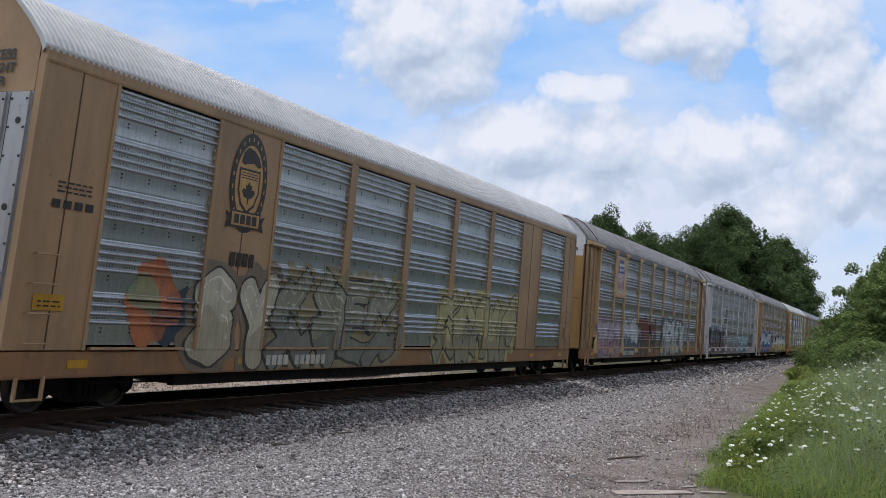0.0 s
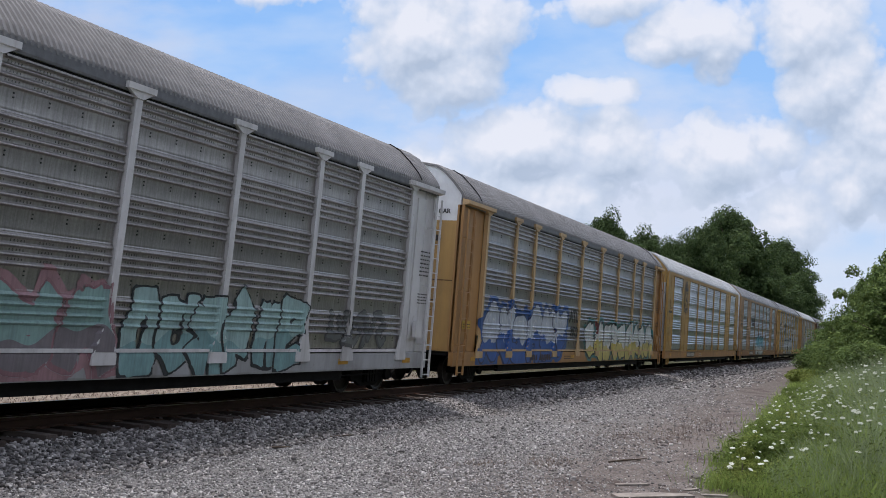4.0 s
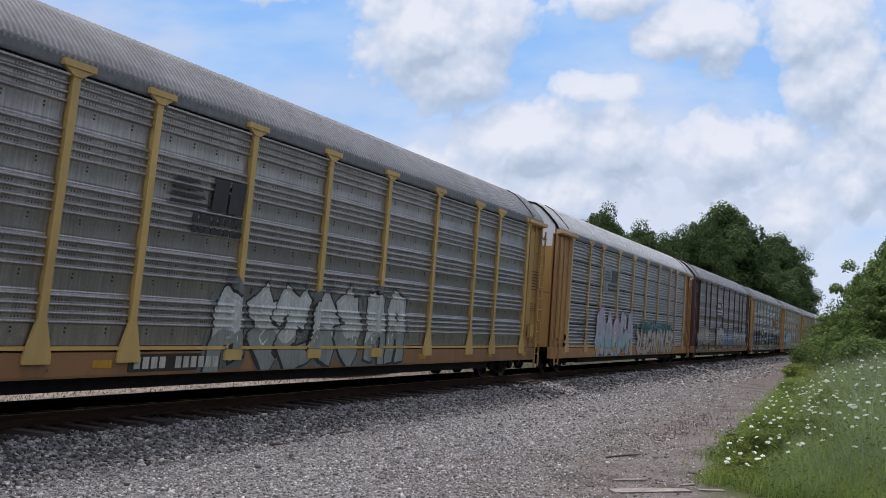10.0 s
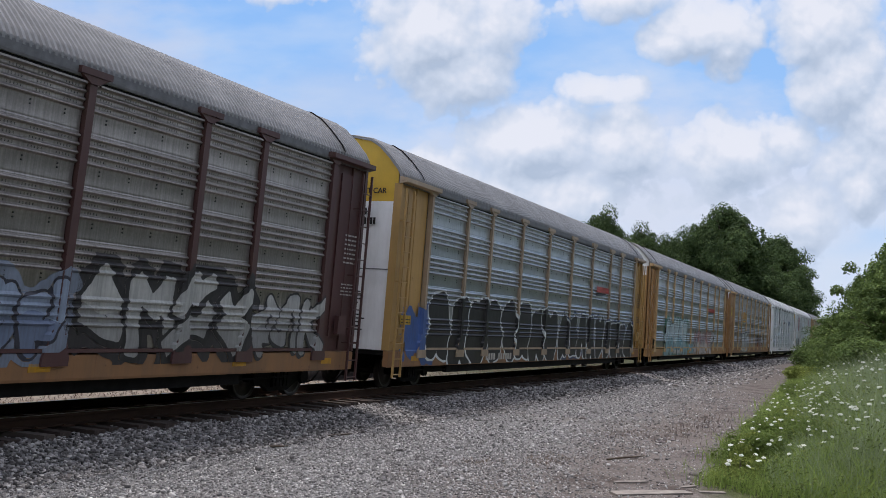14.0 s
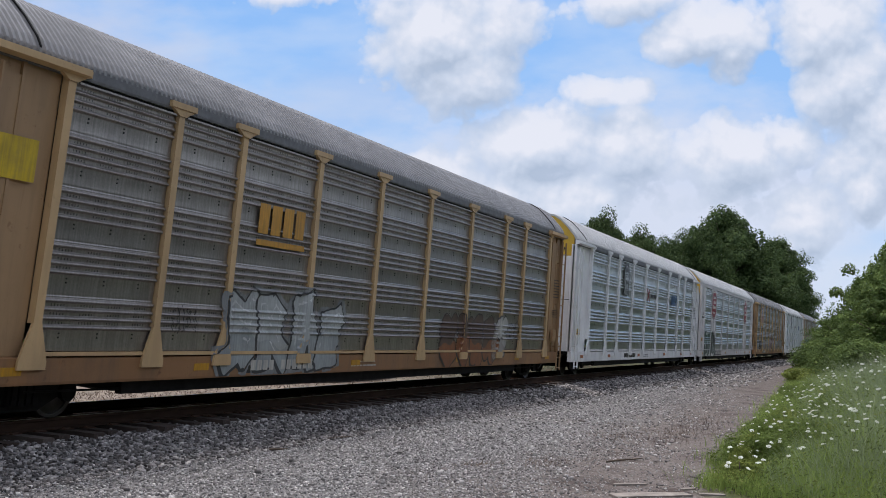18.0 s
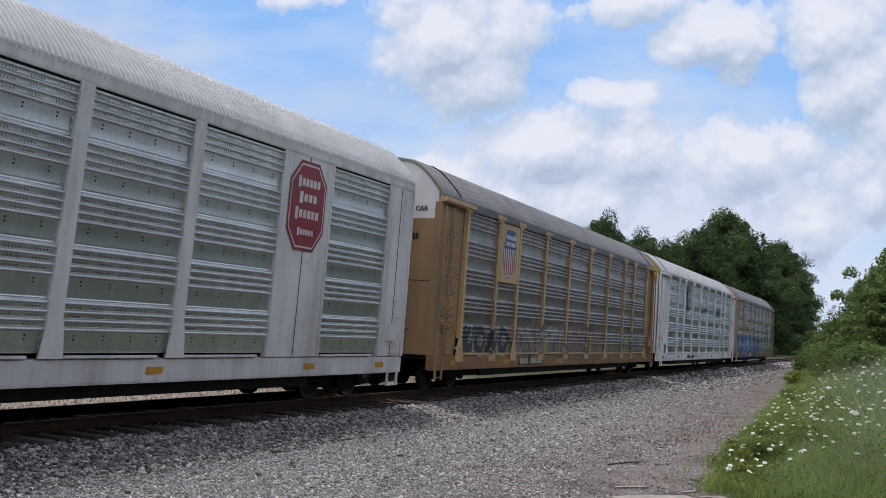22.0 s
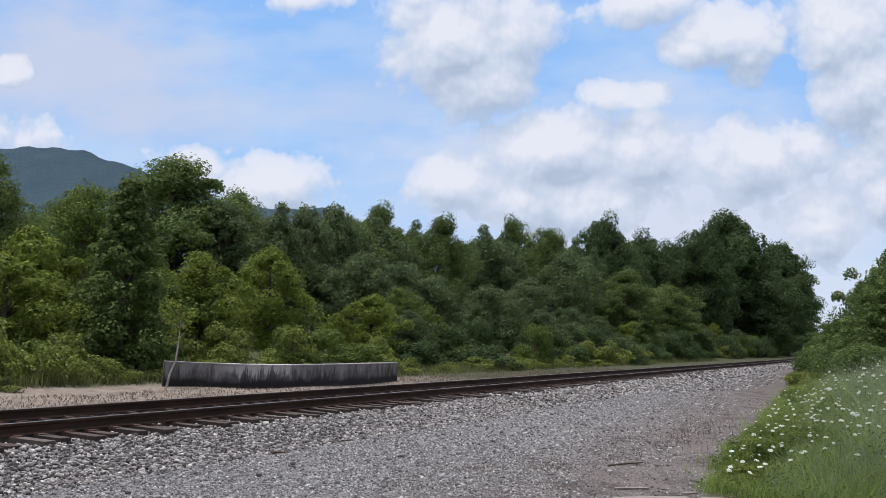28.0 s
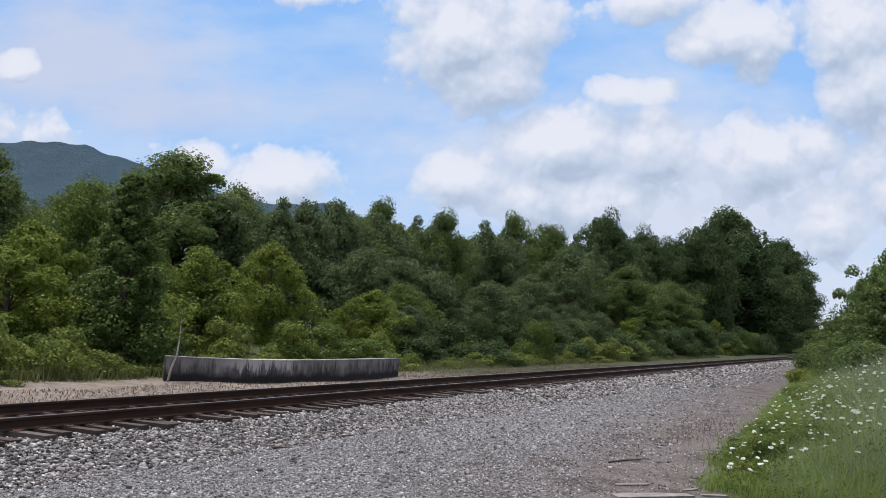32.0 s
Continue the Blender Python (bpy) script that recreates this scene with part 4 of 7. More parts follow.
def roof_mesh():
    """A curved roof skin with ribs across it."""
    ys, lifts = [], []
    p = 0.122
    n = int((Y1 - Y0) / p)
    for i in range(n):
        for f, l in ((0.0, 0.0), (0.30, 0.0), (0.44, 0.034), (0.80, 0.034), (0.94, 0.0)):
            ys.append(Y0 + (i + f) * p)
            lifts.append(l)
    ys.append(Y1), lifts.append(0.0)
    prof = ROOF + [(-x, z) for x, z in reversed(ROOF[:-1])]
    nrm = []
    for i, (x, z) in enumerate(prof):
        a, c = prof[max(0, i - 1)], prof[min(len(prof) - 1, i + 1)]
        d = Vector((c[0] - a[0], c[1] - a[1]))
        nrm.append(Vector((-d.y, d.x)).normalized())
    k = len(prof)
    v = []
    for y, l in zip(ys, lifts):
        for (x, z), q in zip(prof, nrm):
            s = -1 if (q.x * x + q.y * (z - 4)) < 0 else 1
            v.append((x + s * q.x * l, y, z + s * q.y * l))
    v = np.array(v)
    m = len(ys)
    idx = np.arange(m * k).reshape(m, k)
    f = np.stack([idx[:-1, :-1], idx[:-1, 1:], idx[1:, 1:], idx[1:, :-1]], -1).reshape(-1, 4)
    me = bpy.data.meshes.new("roof")
    me.from_pydata(v.tolist(), [], f.tolist())
    bm = bmesh.new()
    bm.from_mesh(me)
    bmesh.ops.recalc_face_normals(bm, faces=bm.faces)
    bm.to_mesh(me)
    bm.free()
    return me


END_POLY = [(0.0, 0.98), (1.40, 0.98), (1.40, 5.36), (1.12, 5.68), (0.82, 5.96), (0.55, 6.12), (0.0, 6.21)]


def end_door_mesh(side, lower):
    """One leaf of the end doors, or the painted part of it above a height."""
    z = 4.6
    if lower:
        poly = [(0.012, 0.98), (1.38, 0.98), (1.38, z), (0.012, z)]
    else:
        poly = [(0.012, z + 0.004)] + [(1.38, z + 0.004)] + [(min(1.38, x) if x else 0.012, q) for x, q in END_POLY[2:]]
    b = Buf()
    b.prism([(side * x, q) for x, q in poly], 0.0, 0.06, "y")
    return b.mesh("door_leaf")


def rivets_mesh(side):
    """Bolt heads and round plugs down the edges of an end door."""
    b = Buf()
    for j in range(9):
        z = 1.2 + 0.41 * j
        for x in (0.20, 0.88, 1.05, 1.33):
            b.box(side * x - 0.016, side * x + 0.016, -0.062, -0.05, z - 0.016, z + 0.016)
        if j % 3 == 1:
            b.prism([(side * 1.22 + 0.05 * math.cos(k * 0.785), z + 0.1 + 0.05 * math.sin(k * 0.785)) for k in range(8)], -0.06, -0.05, "y")
    return b.mesh("rivets")


def lathe_x(profile, sides=28):
    """Turned about the x axis: profile of (x, radius)."""
    b = Buf()
    k = len(profile)
    for s in range(sides):
        a = 2 * math.pi * s / sides
        b.v += [(x, r * math.cos(a), r * math.sin(a)) for x, r in profile]
    for s in range(sides):
        t = (s + 1) % sides
        for i in range(k - 1):
            b.f.append((s * k + i, s * k + i + 1, t * k + i + 1, t * k + i))
    return b.mesh("wheel", True)


def side_frame_mesh():
    """The cast side frame of a truck: arched top, windows, spring seat and axle boxes."""
    b = Buf()
    b.prism([(-1.05, 0.36), (-0.72, 0.34), (-0.36, 0.16), (0.36, 0.16), (0.72, 0.34), (1.05, 0.36), (1.05, 0.52), (0.70, 0.62), (0.40, 0.72), (-0.40, 0.72), (-0.70, 0.62), (-1.05, 0.52)], -0.05, 0.05, "x")
    b.box(0.05, 0.12, -0.30, 0.30, 0.24, 0.58)
    for y in (-0.885, 0.885):
        b.prism([(y + 0.16 * math.cos(i * math.pi / 5), 0.43 + 0.16 * math.sin(i * math.pi / 5)) for i in range(10)], 0.05, 0.13, "x")
    for y in (-0.2, -0.07, 0.07, 0.2):
        b.box(0.12, 0.16, y - 0.045, y + 0.045, 0.26, 0.56)
    return b.mesh("side_frame")


def make_truck(car, y):
    wheel = shared("wheel", lambda: lathe_x([(-0.07, 0.0), (-0.07, 0.09), (-0.02, 0.11), (-0.03, 0.33), (-0.065, 0.36), (-0.065, 0.415), (0.045, 0.405), (0.075, 0.425), (0.075, 0.40), (0.0, 0.30), (0.02, 0.12), (0.06, 0.09), (0.06, 0.0)]))
    rim = shared("rim", lambda: lathe_x([(0.047, 0.350), (0.060, 0.352), (0.060, 0.408), (0.047, 0.408)]))
    axle = shared("axle", lambda: Buf().tube([(-0.95, 0, 0), (0.95, 0, 0)], (0.085, 0.085), 10).mesh("axle"))
    frame = shared("side_frame", side_frame_mesh)
    bol = shared("bolster", lambda: Buf().box(-1.0, 1.0, -0.22, 0.22, 0.42, 0.72).mesh("bolster"))
    for s in (1, -1):
        f = part("side_frame", frame, BLACK, car)
        f.location, f.rotation_euler = (0.99 * s, y, 0), (0, 0, 0 if s > 0 else math.pi)
    b = part("bolster", bol, BLACK, car)
    b.location = (0, y, 0)
    for dy in (-0.885, 0.885):
        a = part("axle", axle, BLACK, car)
        a.location = (0, y + dy, 0.42)
        for s in (1, -1):
            w = part("wheel", wheel, WHEEL, car)
            w.location, w.rotation_euler = (0.74 * s, y + dy, 0.42), (0, 0, 0 if s > 0 else math.pi)
            r = part("rim", rim, TREAD, w, "worn bright tread edge")


def stroke(b, pts, width, layer, lift):
    """A brush stroke laid over the ribbed side: pts of (y, z)."""
    P = [Vector(p) for p in pts]
    out = []
    for a, c in zip(P, P[1:]):
        m = max(1, int((c - a).length / 0.06))
        out += [a.lerp(c, i / m) for i in range(m)]
    out.append(P[-1])
    across = 5
    k = len(b.v)
    for i, p in enumerate(out):
        d = (out[min(i + 1, len(out) - 1)] - out[max(i - 1, 0)])
        d = d.normalized() if d.length else Vector((1, 0))
        q = Vector((-d.y, d.x))
        for j in range(across):
            e = p + q * width * (j / (across - 1) - 0.5)
            e.y = max(0.60, e.y)
            b.v.append((lift(e.x, e.y) + layer, e.x, e.y))
    for i in range(len(out) - 1):
        for j in range(across - 1):
            b.f.append((k + i * across + j, k + i * across + j + 1, k + (i + 1) * across + j + 1, k + (i + 1) * across + j))


GLYPHS = [  # strokes of unlettered sprayed shapes on a unit square
    [[(-0.1, 0.75), (0.2, 1.0), (0.55, 0.8), (0.3, 0.5), (0.05, 0.3), (0.4, 0.05), (1.05, 0.25)], [(0.6, 0.6), (0.85, 0.95)]],
    [[(0.0, 0.1), (0.25, 0.55), (0.1, 0.9), (0.6, 1.0), (0.8, 0.65), (0.55, 0.4), (0.9, 0.1), (1.15, 0.3)]],
    [[(0.5, 1.08), (0.2, 0.7), (0.65, 0.55), (0.15, 0.3), (0.75, 0.0)], [(0.75, 0.85), (0.95, 0.5), (0.8, 0.2)]],
    [[(0.05, 0.45), (0.3, 0.95), (0.7, 0.75), (0.95, 1.0)], [(0.0, 0.05), (0.45, 0.3), (0.75, 0.12), (1.1, 0.42)]],
    [[(0.1, 0.95), (0.55, 0.7), (0.25, 0.35), (0.6, 0.1), (0.95, 0.35), (0.7, 0.6), (0.98, 0.9)]],
    [[(-0.1, 0.2), (0.3, 0.02), (0.5, 0.5), (0.35, 0.9), (0.75, 0.98), (0.95, 0.55), (0.85, 0.0)], [(0.1, 0.55), (0.2, 0.8)]],
    [[(0.15, 0.0), (0.05, 0.6), (0.45, 0.85), (0.4, 0.3), (0.8, 0.15), (1.0, 0.7), (0.7, 1.05)]],
    [[(0.1, 0.0), (0.15, 0.75), (0.4, 1.0), (0.8, 0.85), (0.85, 0.0)], [(0.2, 0.45), (0.55, 0.5)]],
    [[(0.1, 1.0), (0.12, 0.3), (0.45, 0.05), (0.85, 0.25), (0.9, 1.0)], [(0.5, 0.6), (0.5, 0.9)]],
    [[(0.2, 0.05), (0.1, 0.55), (0.3, 0.95), (0.75, 0.95), (0.9, 0.5), (0.75, 0.05), (0.2, 0.05)]],
    [[(0.15, 0.0), (0.15, 1.0)], [(0.2, 0.5), (0.85, 1.0)], [(0.35, 0.6), (0.95, 0.0)]],
    [[(0.1, 0.0), (0.35, 0.95), (0.6, 0.5), (0.8, 1.0), (0.98, 0.0)]],
    [[(0.9, 0.95), (0.2, 0.9), (0.15, 0.1), (0.95, 0.08)], [(0.3, 0.5), (0.8, 0.55)]],
]


LETTERS = {  # strokes of the letters that can be read on one car
    "S": [[(0.9, 0.85), (0.55, 1.0), (0.15, 0.85), (0.2, 0.58), (0.8, 0.42), (0.85, 0.15), (0.45, 0.0), (0.08, 0.15)]],
    "T": [[(0.0, 0.95), (1.0, 1.0)], [(0.5, 0.97), (0.5, 0.0)]],
    "R": [[(0.15, 0.0), (0.15, 1.0), (0.7, 0.98), (0.85, 0.75), (0.65, 0.52), (0.2, 0.5)], [(0.45, 0.5), (0.95, 0.0)]],
    "A": [[(0.05, 0.0), (0.5, 1.0), (0.95, 0.0)], [(0.25, 0.36), (0.75, 0.36)]],
    "N": [[(0.12, 0.0), (0.12, 1.0), (0.88, 0.0), (0.88, 1.0)]],
    "G": [[(0.9, 0.85), (0.5, 1.0), (0.12, 0.7), (0.12, 0.28), (0.5, 0.0), (0.9, 0.15), (0.9, 0.45), (0.6, 0.45)]],
    "Y": [[(0.05, 1.0), (0.45, 0.5), (0.95, 1.05)], [(0.45, 0.5), (0.5, 0.0)]],
    "E": [[(0.9, 1.0), (0.15, 0.98), (0.15, 0.02), (0.9, 0.0)], [(0.2, 0.5), (0.75, 0.52)]],
}


def car_lift(car):
    """The outermost surface of a car's side at a place along it and a height."""
    posts, flush, fine = list(car["posts"]), car["flush"], car["fine"]

    def lift(y, z):
        if z < 0.985:
            return 1.505
        if flush:
            for a, c in SOLID_F:
                if a <= y <= c:
                    return 1.516
            for a, c in STRIP_F:
                if a - 0.02 <= y <= c + 0.02:
                    return 1.553
        else:
            for p in posts:
                w = 0.10 if z > 1.46 else 0.26 - 0.16 * max(0.0, (z - 0.92)) / 0.54
                if abs(y - p) <= w + 0.01:
                    return 1.554
            if y < posts[0] or y > posts[-1]:
                return 1.475
        return SIDE + 0.004 + (0.044 if fine else side_profile(z))
    return lift


class Wall:
    """A fine net over the outermost side of a car, from which sprayed areas are cut with smooth borders."""

    def __init__(self, lift, y0, y1, z0, z1, fine):
        z0, z1 = max(0.60, z0), min(4.9, z1)
        self.y = np.linspace(y0, y1, max(2, int((y1 - y0) / 0.055)))
        zs = [z0, 0.97, 1.0] + list(np.arange(z0, z1, 0.045 if not fine else 0.06)) + [z1]
        if not fine:
            h = (Z_HIGH - Z_LOW) / SHEETS
            for k in range(SHEETS):
                zs += [Z_HIGH - k * h - r - d for r in RIBS for d in (-0.033, -0.012, 0.010, 0.028, 0.045)]
        zs = sorted(z for z in zs if z0 <= z <= z1)
        self.z = np.array([z for z, q in zip(zs, zs[1:] + [99]) if q - z > 0.008])
        self.x = np.array([[lift(y, z) for z in self.z] for y in self.y])
        self.Y, self.Z = np.meshgrid(self.y, self.z, indexing="ij")

    def cut(self, b, f, layer):
        """Adds the part of the net where the field f is below nought."""
        y, z, x = self.y, self.z, self.x
        neg = f < 0
        c = neg[:-1, :-1].astype(int) + neg[1:, :-1] + neg[1:, 1:] + neg[:-1, 1:]
        for i, j in zip(*np.nonzero(c)):
            ring = [(x[p, q] + layer, y[p], z[q], f[p, q]) for p, q in ((i, j), (i + 1, j), (i + 1, j + 1), (i, j + 1))]
            if c[i, j] == 4:
                b.quad(*[r[:3] for r in ring])
                continue
            out = []
            for m in range(4):
                p, q = ring[m], ring[(m + 1) % 4]
                if p[3] < 0:
                    out.append(p[:3])
                if (p[3] < 0) != (q[3] < 0):
                    t = p[3] / (p[3] - q[3])
                    out.append(tuple(p[k] + (q[k] - p[k]) * t for k in range(3)))
            if len(out) > 2:
                b.quad(*out)


def letter_field(Y, Z, strokes, half, square):
    """How far each point lies from the border of a letter made of thick strokes."""
    best = np.full(Y.shape, 9.0)
    for s in strokes:
        for (ay, az), (cy, cz) in zip(s, s[1:]):
            dy, dz = cy - ay, cz - az
            L = math.hypot(dy, dz) + 1e-6
            t = ((Y - ay) * dy + (Z - az) * dz) / L
            p = np.abs((Y - ay) * dz - (Z - az) * dy) / L
            over = np.maximum(np.maximum(-t, t - L), 0)
            d = np.maximum(p - half, over - half * 0.75) if square else np.hypot(p, over) - half
            best = np.minimum(best, d)
    return best


def graffiti(car, y0, y1, z0, z1, fills, edge, seed, thick=0.26, lift=None, glow=None, word="", square=False, shine=None, rim=0.045, halo=0.16, count=0):
    """A sprayed piece: overlapping fat letters in two tones with a dark edge and a thrown shadow, on a clouded ground."""
    rng = random.Random(seed)
    lift = lift or car_lift(car)
    h = z1 - z0
    n = len(word) or count or max(2, round((y1 - y0) / (h * 0.74)))
    w = (y1 - y0) / n
    net = Wall(lift, y0 - 0.35, y1 + 0.35, z0 - 0.2, z1 + 0.25, bool(car["fine"]))
    wy = net.Y + 0.035 * np.sin(net.Z * 5.1 + seed) + 0.02 * np.sin(net.Z * 11 + net.Y * 3)
    wz = net.Z + 0.035 * np.sin(net.Y * 3.7 + seed) + 0.02 * np.sin(net.Y * 9.0)
    half = thick * 0.52 * min(h, w * 1.5)
    fields = []
    last = -1
    for i in range(n):
        if word:
            g = LETTERS[word[i]]
        else:
            pick = rng.randrange(len(GLYPHS))
            pick = (pick + 1) % len(GLYPHS) if pick == last else pick
            last, g = pick, [[(u + rng.uniform(-0.16, 0.16), v + rng.uniform(-0.10, 0.10)) for u, v in q] for q in GLYPHS[pick]]
        k, tilt, rise = rng.uniform(0.92, 1.10), rng.uniform(-0.14, 0.14), rng.uniform(-0.05, 0.05) * h
        inset = half * (1.25 if word else 0.85)
        k, tilt = (0.96, tilt * 0.5) if word else (k, tilt)
        st = []
        for q in g:
            st.append([(y0 + i * w + inset * 0.7 + (w - inset * 1.4) * ((u - 0.5) * k + 0.5 + tilt * (v - 0.5)), z0 + inset + rise + (h - 2 * inset) * min(1.05, v * k)) for u, v in q])
        fields.append((letter_field(wy, wz, st, half, square), letter_field(wy + 0.07, wz + 0.055, st, half * 0.95, square)))
    fb, eb, gb, hb = [Buf() for _ in fills], Buf(), Buf(), Buf()
    above = np.full(net.Y.shape, 9.0)
    split = z0 + h * 0.45 + 0.10 * h * np.sin(net.Y * 2.1 + seed) + 0.05 * h * np.sin(net.Y * 7.3)
    for i in reversed(range(n)):
        d, sh = fields[i]
        hidden = rim * 0.8 - above
        body = np.maximum(d, hidden)
        a, c = (i % len(fills), (i + 1) % len(fills)) if len(fills) != 2 else (0, 1)
        net.cut(fb[a], np.maximum(body, split - net.Z), 0.005)
        net.cut(fb[c], np.maximum(body, net.Z - split), 0.005)
        net.cut(eb, np.maximum(np.maximum(-d, np.minimum(d - rim, sh - rim * 0.3)), hidden), 0.005)
        if shine:
            mark = np.abs(d + half * 0.55) - 0.018
            net.cut(hb, np.maximum(np.maximum(mark, hidden + 0.02), z0 + h * 0.5 + 0.22 * h * np.sin(net.Y * 6 + i) - net.Z), 0.008)
        above = np.minimum(above, np.minimum(d, sh + rim * 0.6))
    if glow:
        cloud = halo * (1 + 0.7 * np.sin(net.Y * 2.9 + seed) * np.sin(net.Z * 4.3 + net.Y) + 0.4 * np.sin(net.Y * 8.3 + net.Z * 6))
        net.cut(gb, np.maximum(above - rim - cloud, rim - above), 0.003)
        tagged(part("graffiti_ground", gb, spray(glow), car), kind="stuff")
    if eb.v:
        tagged(part("graffiti_edge", eb, spray(edge), car), kind="stuff")
    for c, f in zip(fills, fb):
        if f.v:
            tagged(part("graffiti_fill", f, spray(c), car), kind="stuff")
    if hb.v:
        tagged(part("graffiti_shine", hb, spray(shine), car), kind="stuff")


def cloud_patch(car, y0, y1, z0, z1, c, seed):
    """A soft-edged blot of sprayed colour."""
    net = Wall(car_lift(car), y0 - 0.2, y1 + 0.2, z0 - 0.2, z1 + 0.2, bool(car["fine"]))
    u, v = (net.Y - (y0 + y1) / 2) / (y1 - y0) * 2, (net.Z - (z0 + z1) / 2) / (z1 - z0) * 2
    f = u * u + v * v - 0.85 + 0.35 * np.sin(net.Y * 4.1 + seed) * np.sin(net.Z * 5.3 + seed) + 0.2 * np.sin(net.Y * 11 + net.Z * 7)
    b = Buf()
    net.cut(b, f, 0.0022)
    if b.v:
        tagged(part("graffiti_blot", b, spray(c), car), kind="stuff")


def spray(c):
    key = "spray_%d_%d_%d" % tuple(int(v) for v in c)
    if key in _mats:
        return _mats[key]
    n = Nodes(key)
    a = lin(*c)
    col = n.ramp(n.noise(2.5, 5, 0.6), [(0.3, scaled(a, 0.72)), (0.7, scaled(a, 1.08))])
    streak = n.ramp(n.noise(2.2, 6, 0.65, (9.0, 9.0, 0.5)), [(0.42, 0.0), (0.75, 0.55)])
    worn = n.mix(streak, col, n.mix(0.5, scaled(a, 0.4), (0.09, 0.082, 0.078)))
    rub = n.ramp(n.noise(1.3, 7, 0.7), [(0.57, 0.0), (0.74, 0.4)])
    _mats[key] = n.done(n.mix(rub, worn, (0.11, 0.10, 0.095)), 0.45)
    return _mats[key]


def scribble(car, y0, y1, z0, z1, c, seed, x=None):
    """Thin sprayed tags: a few quick strokes in uneven rows."""
    rng = random.Random(seed)
    b = Buf()
    lift = (lambda y, z: x) if x else car_lift(car)
    z, r = z1, 0
    while z > z0 + 0.15:
        h = rng.uniform(0.25, 0.62)
        k = rng.randint(2, 4)
        ya = y0 + rng.uniform(0.0, 0.25) * (y1 - y0)
        w = (y1 - ya) * rng.uniform(0.75, 1.0) / k
        for i in range(k):
            for q in rng.choice(GLYPHS):
                pts = [(ya + (i + u + rng.uniform(-0.15, 0.15)) * w, max(z0, z - h) + min(h, z - z0) * (v + rng.uniform(-0.12, 0.12))) for u, v in q]
                soft = [pts[0]]
                for a_, c_ in zip(pts, pts[1:]):
                    soft += [(a_[0] * 0.75 + c_[0] * 0.25, a_[1] * 0.75 + c_[1] * 0.25), (a_[0] * 0.25 + c_[0] * 0.75, a_[1] * 0.25 + c_[1] * 0.75)]
                stroke(b, soft + [pts[-1]], rng.uniform(0.016, 0.028), 0.003 + 0.0004 * r, lift)
                r += 1
        z -= h * rng.uniform(1.1, 1.7)
    tagged(part("graffiti_tag", b, spray(c), car), kind="stuff")


def stencil(car, y0, y1, z, h, c, groups, x=SIDE + 0.06):
    """Stencilled marks that cannot be told apart: bars of their size."""
    b = Buf()
    total = sum(groups) + len(groups) - 1
    w = (y1 - y0) / total
    k = 0
    for g in groups:
        for _ in range(g):
            yy = y0 + k * w
            b.box(x, x + 0.004, yy + w * 0.14, yy + w * 0.86, z, z + h)
            k += 1
        k += 1
    tagged(part("stencil", b, spray(c), car), kind="stuff")


def plate(car, name, y0, y1, z0, z1, c, x=SIDE + 0.062, label=""):
    return part(name, Buf().box(x, x + 0.006, y0, y1, z0, z1), spray(c), car, label)


def lines_block(car, y0, y1, z0, z1, c, rows, x=SIDE + 0.062, seed=1):
    """A block of small unreadable lines."""
    rng = random.Random(seed)
    b = Buf()
    for r in range(rows):
        z = z1 - (z1 - z0) * (r + 1) / rows
        yy = y0
        while yy < y1 - 0.03:
            w = rng.uniform(0.05, 0.16)
            b.box(x, x + 0.003, yy, min(y1, yy + w), z, z + (z1 - z0) / rows * 0.36)
            yy += w + 0.04
    tagged(part("data_block", b, spray(c), car), kind="stuff")


def words(car, text, size, y, z, c, face="end", x=0.0):
    """Lettering on an end door (facing -y) or on the side (facing +x)."""
    cu = bpy.data.curves.new("lettering", "FONT")
    cu.body, cu.size, cu.align_x, cu.extrude, cu.offset = text, size, "CENTER", 0.002, size * 0.022
    ob = new("lettering_curve", cu)
    dg = bpy.context.evaluated_depsgraph_get()
    me = bpy.data.meshes.new_from_object(ob.evaluated_get(dg))
    bpy.data.objects.remove(ob)
    me.materials.clear()
    o = part("lettering", me, spray(c), car)
    o.matrix_basis = pose(x, y, z, 90, 0, 0) if face == "end" else pose(x, y, z, 90, 0, 90)
    return o


BAYS_P = [2.75, 5.33, 7.25, 10.08, 12.98, 15.85, 18.75, 21.65, 23.50, 26.2]
BAYS_W = [3.12, 5.85, 7.80, 10.50, 13.25, 16.05, 18.95, 21.75, 23.60, 26.5]
BAYS_F = [(2.50, 5.12), (7.22, 10.03), (10.33, 13.05), (13.35, 16.0), (16.3, 18.8), (19.1, 21.70), (23.70, 26.40)]
SOLID_F = [(Y0, 2.50), (5.12, 7.22), (21.70, 23.70), (26.40, Y1)]
STRIP_F = [(10.03, 10.33), (13.05, 13.35), (16.0, 16.3), (18.8, 19.1)]


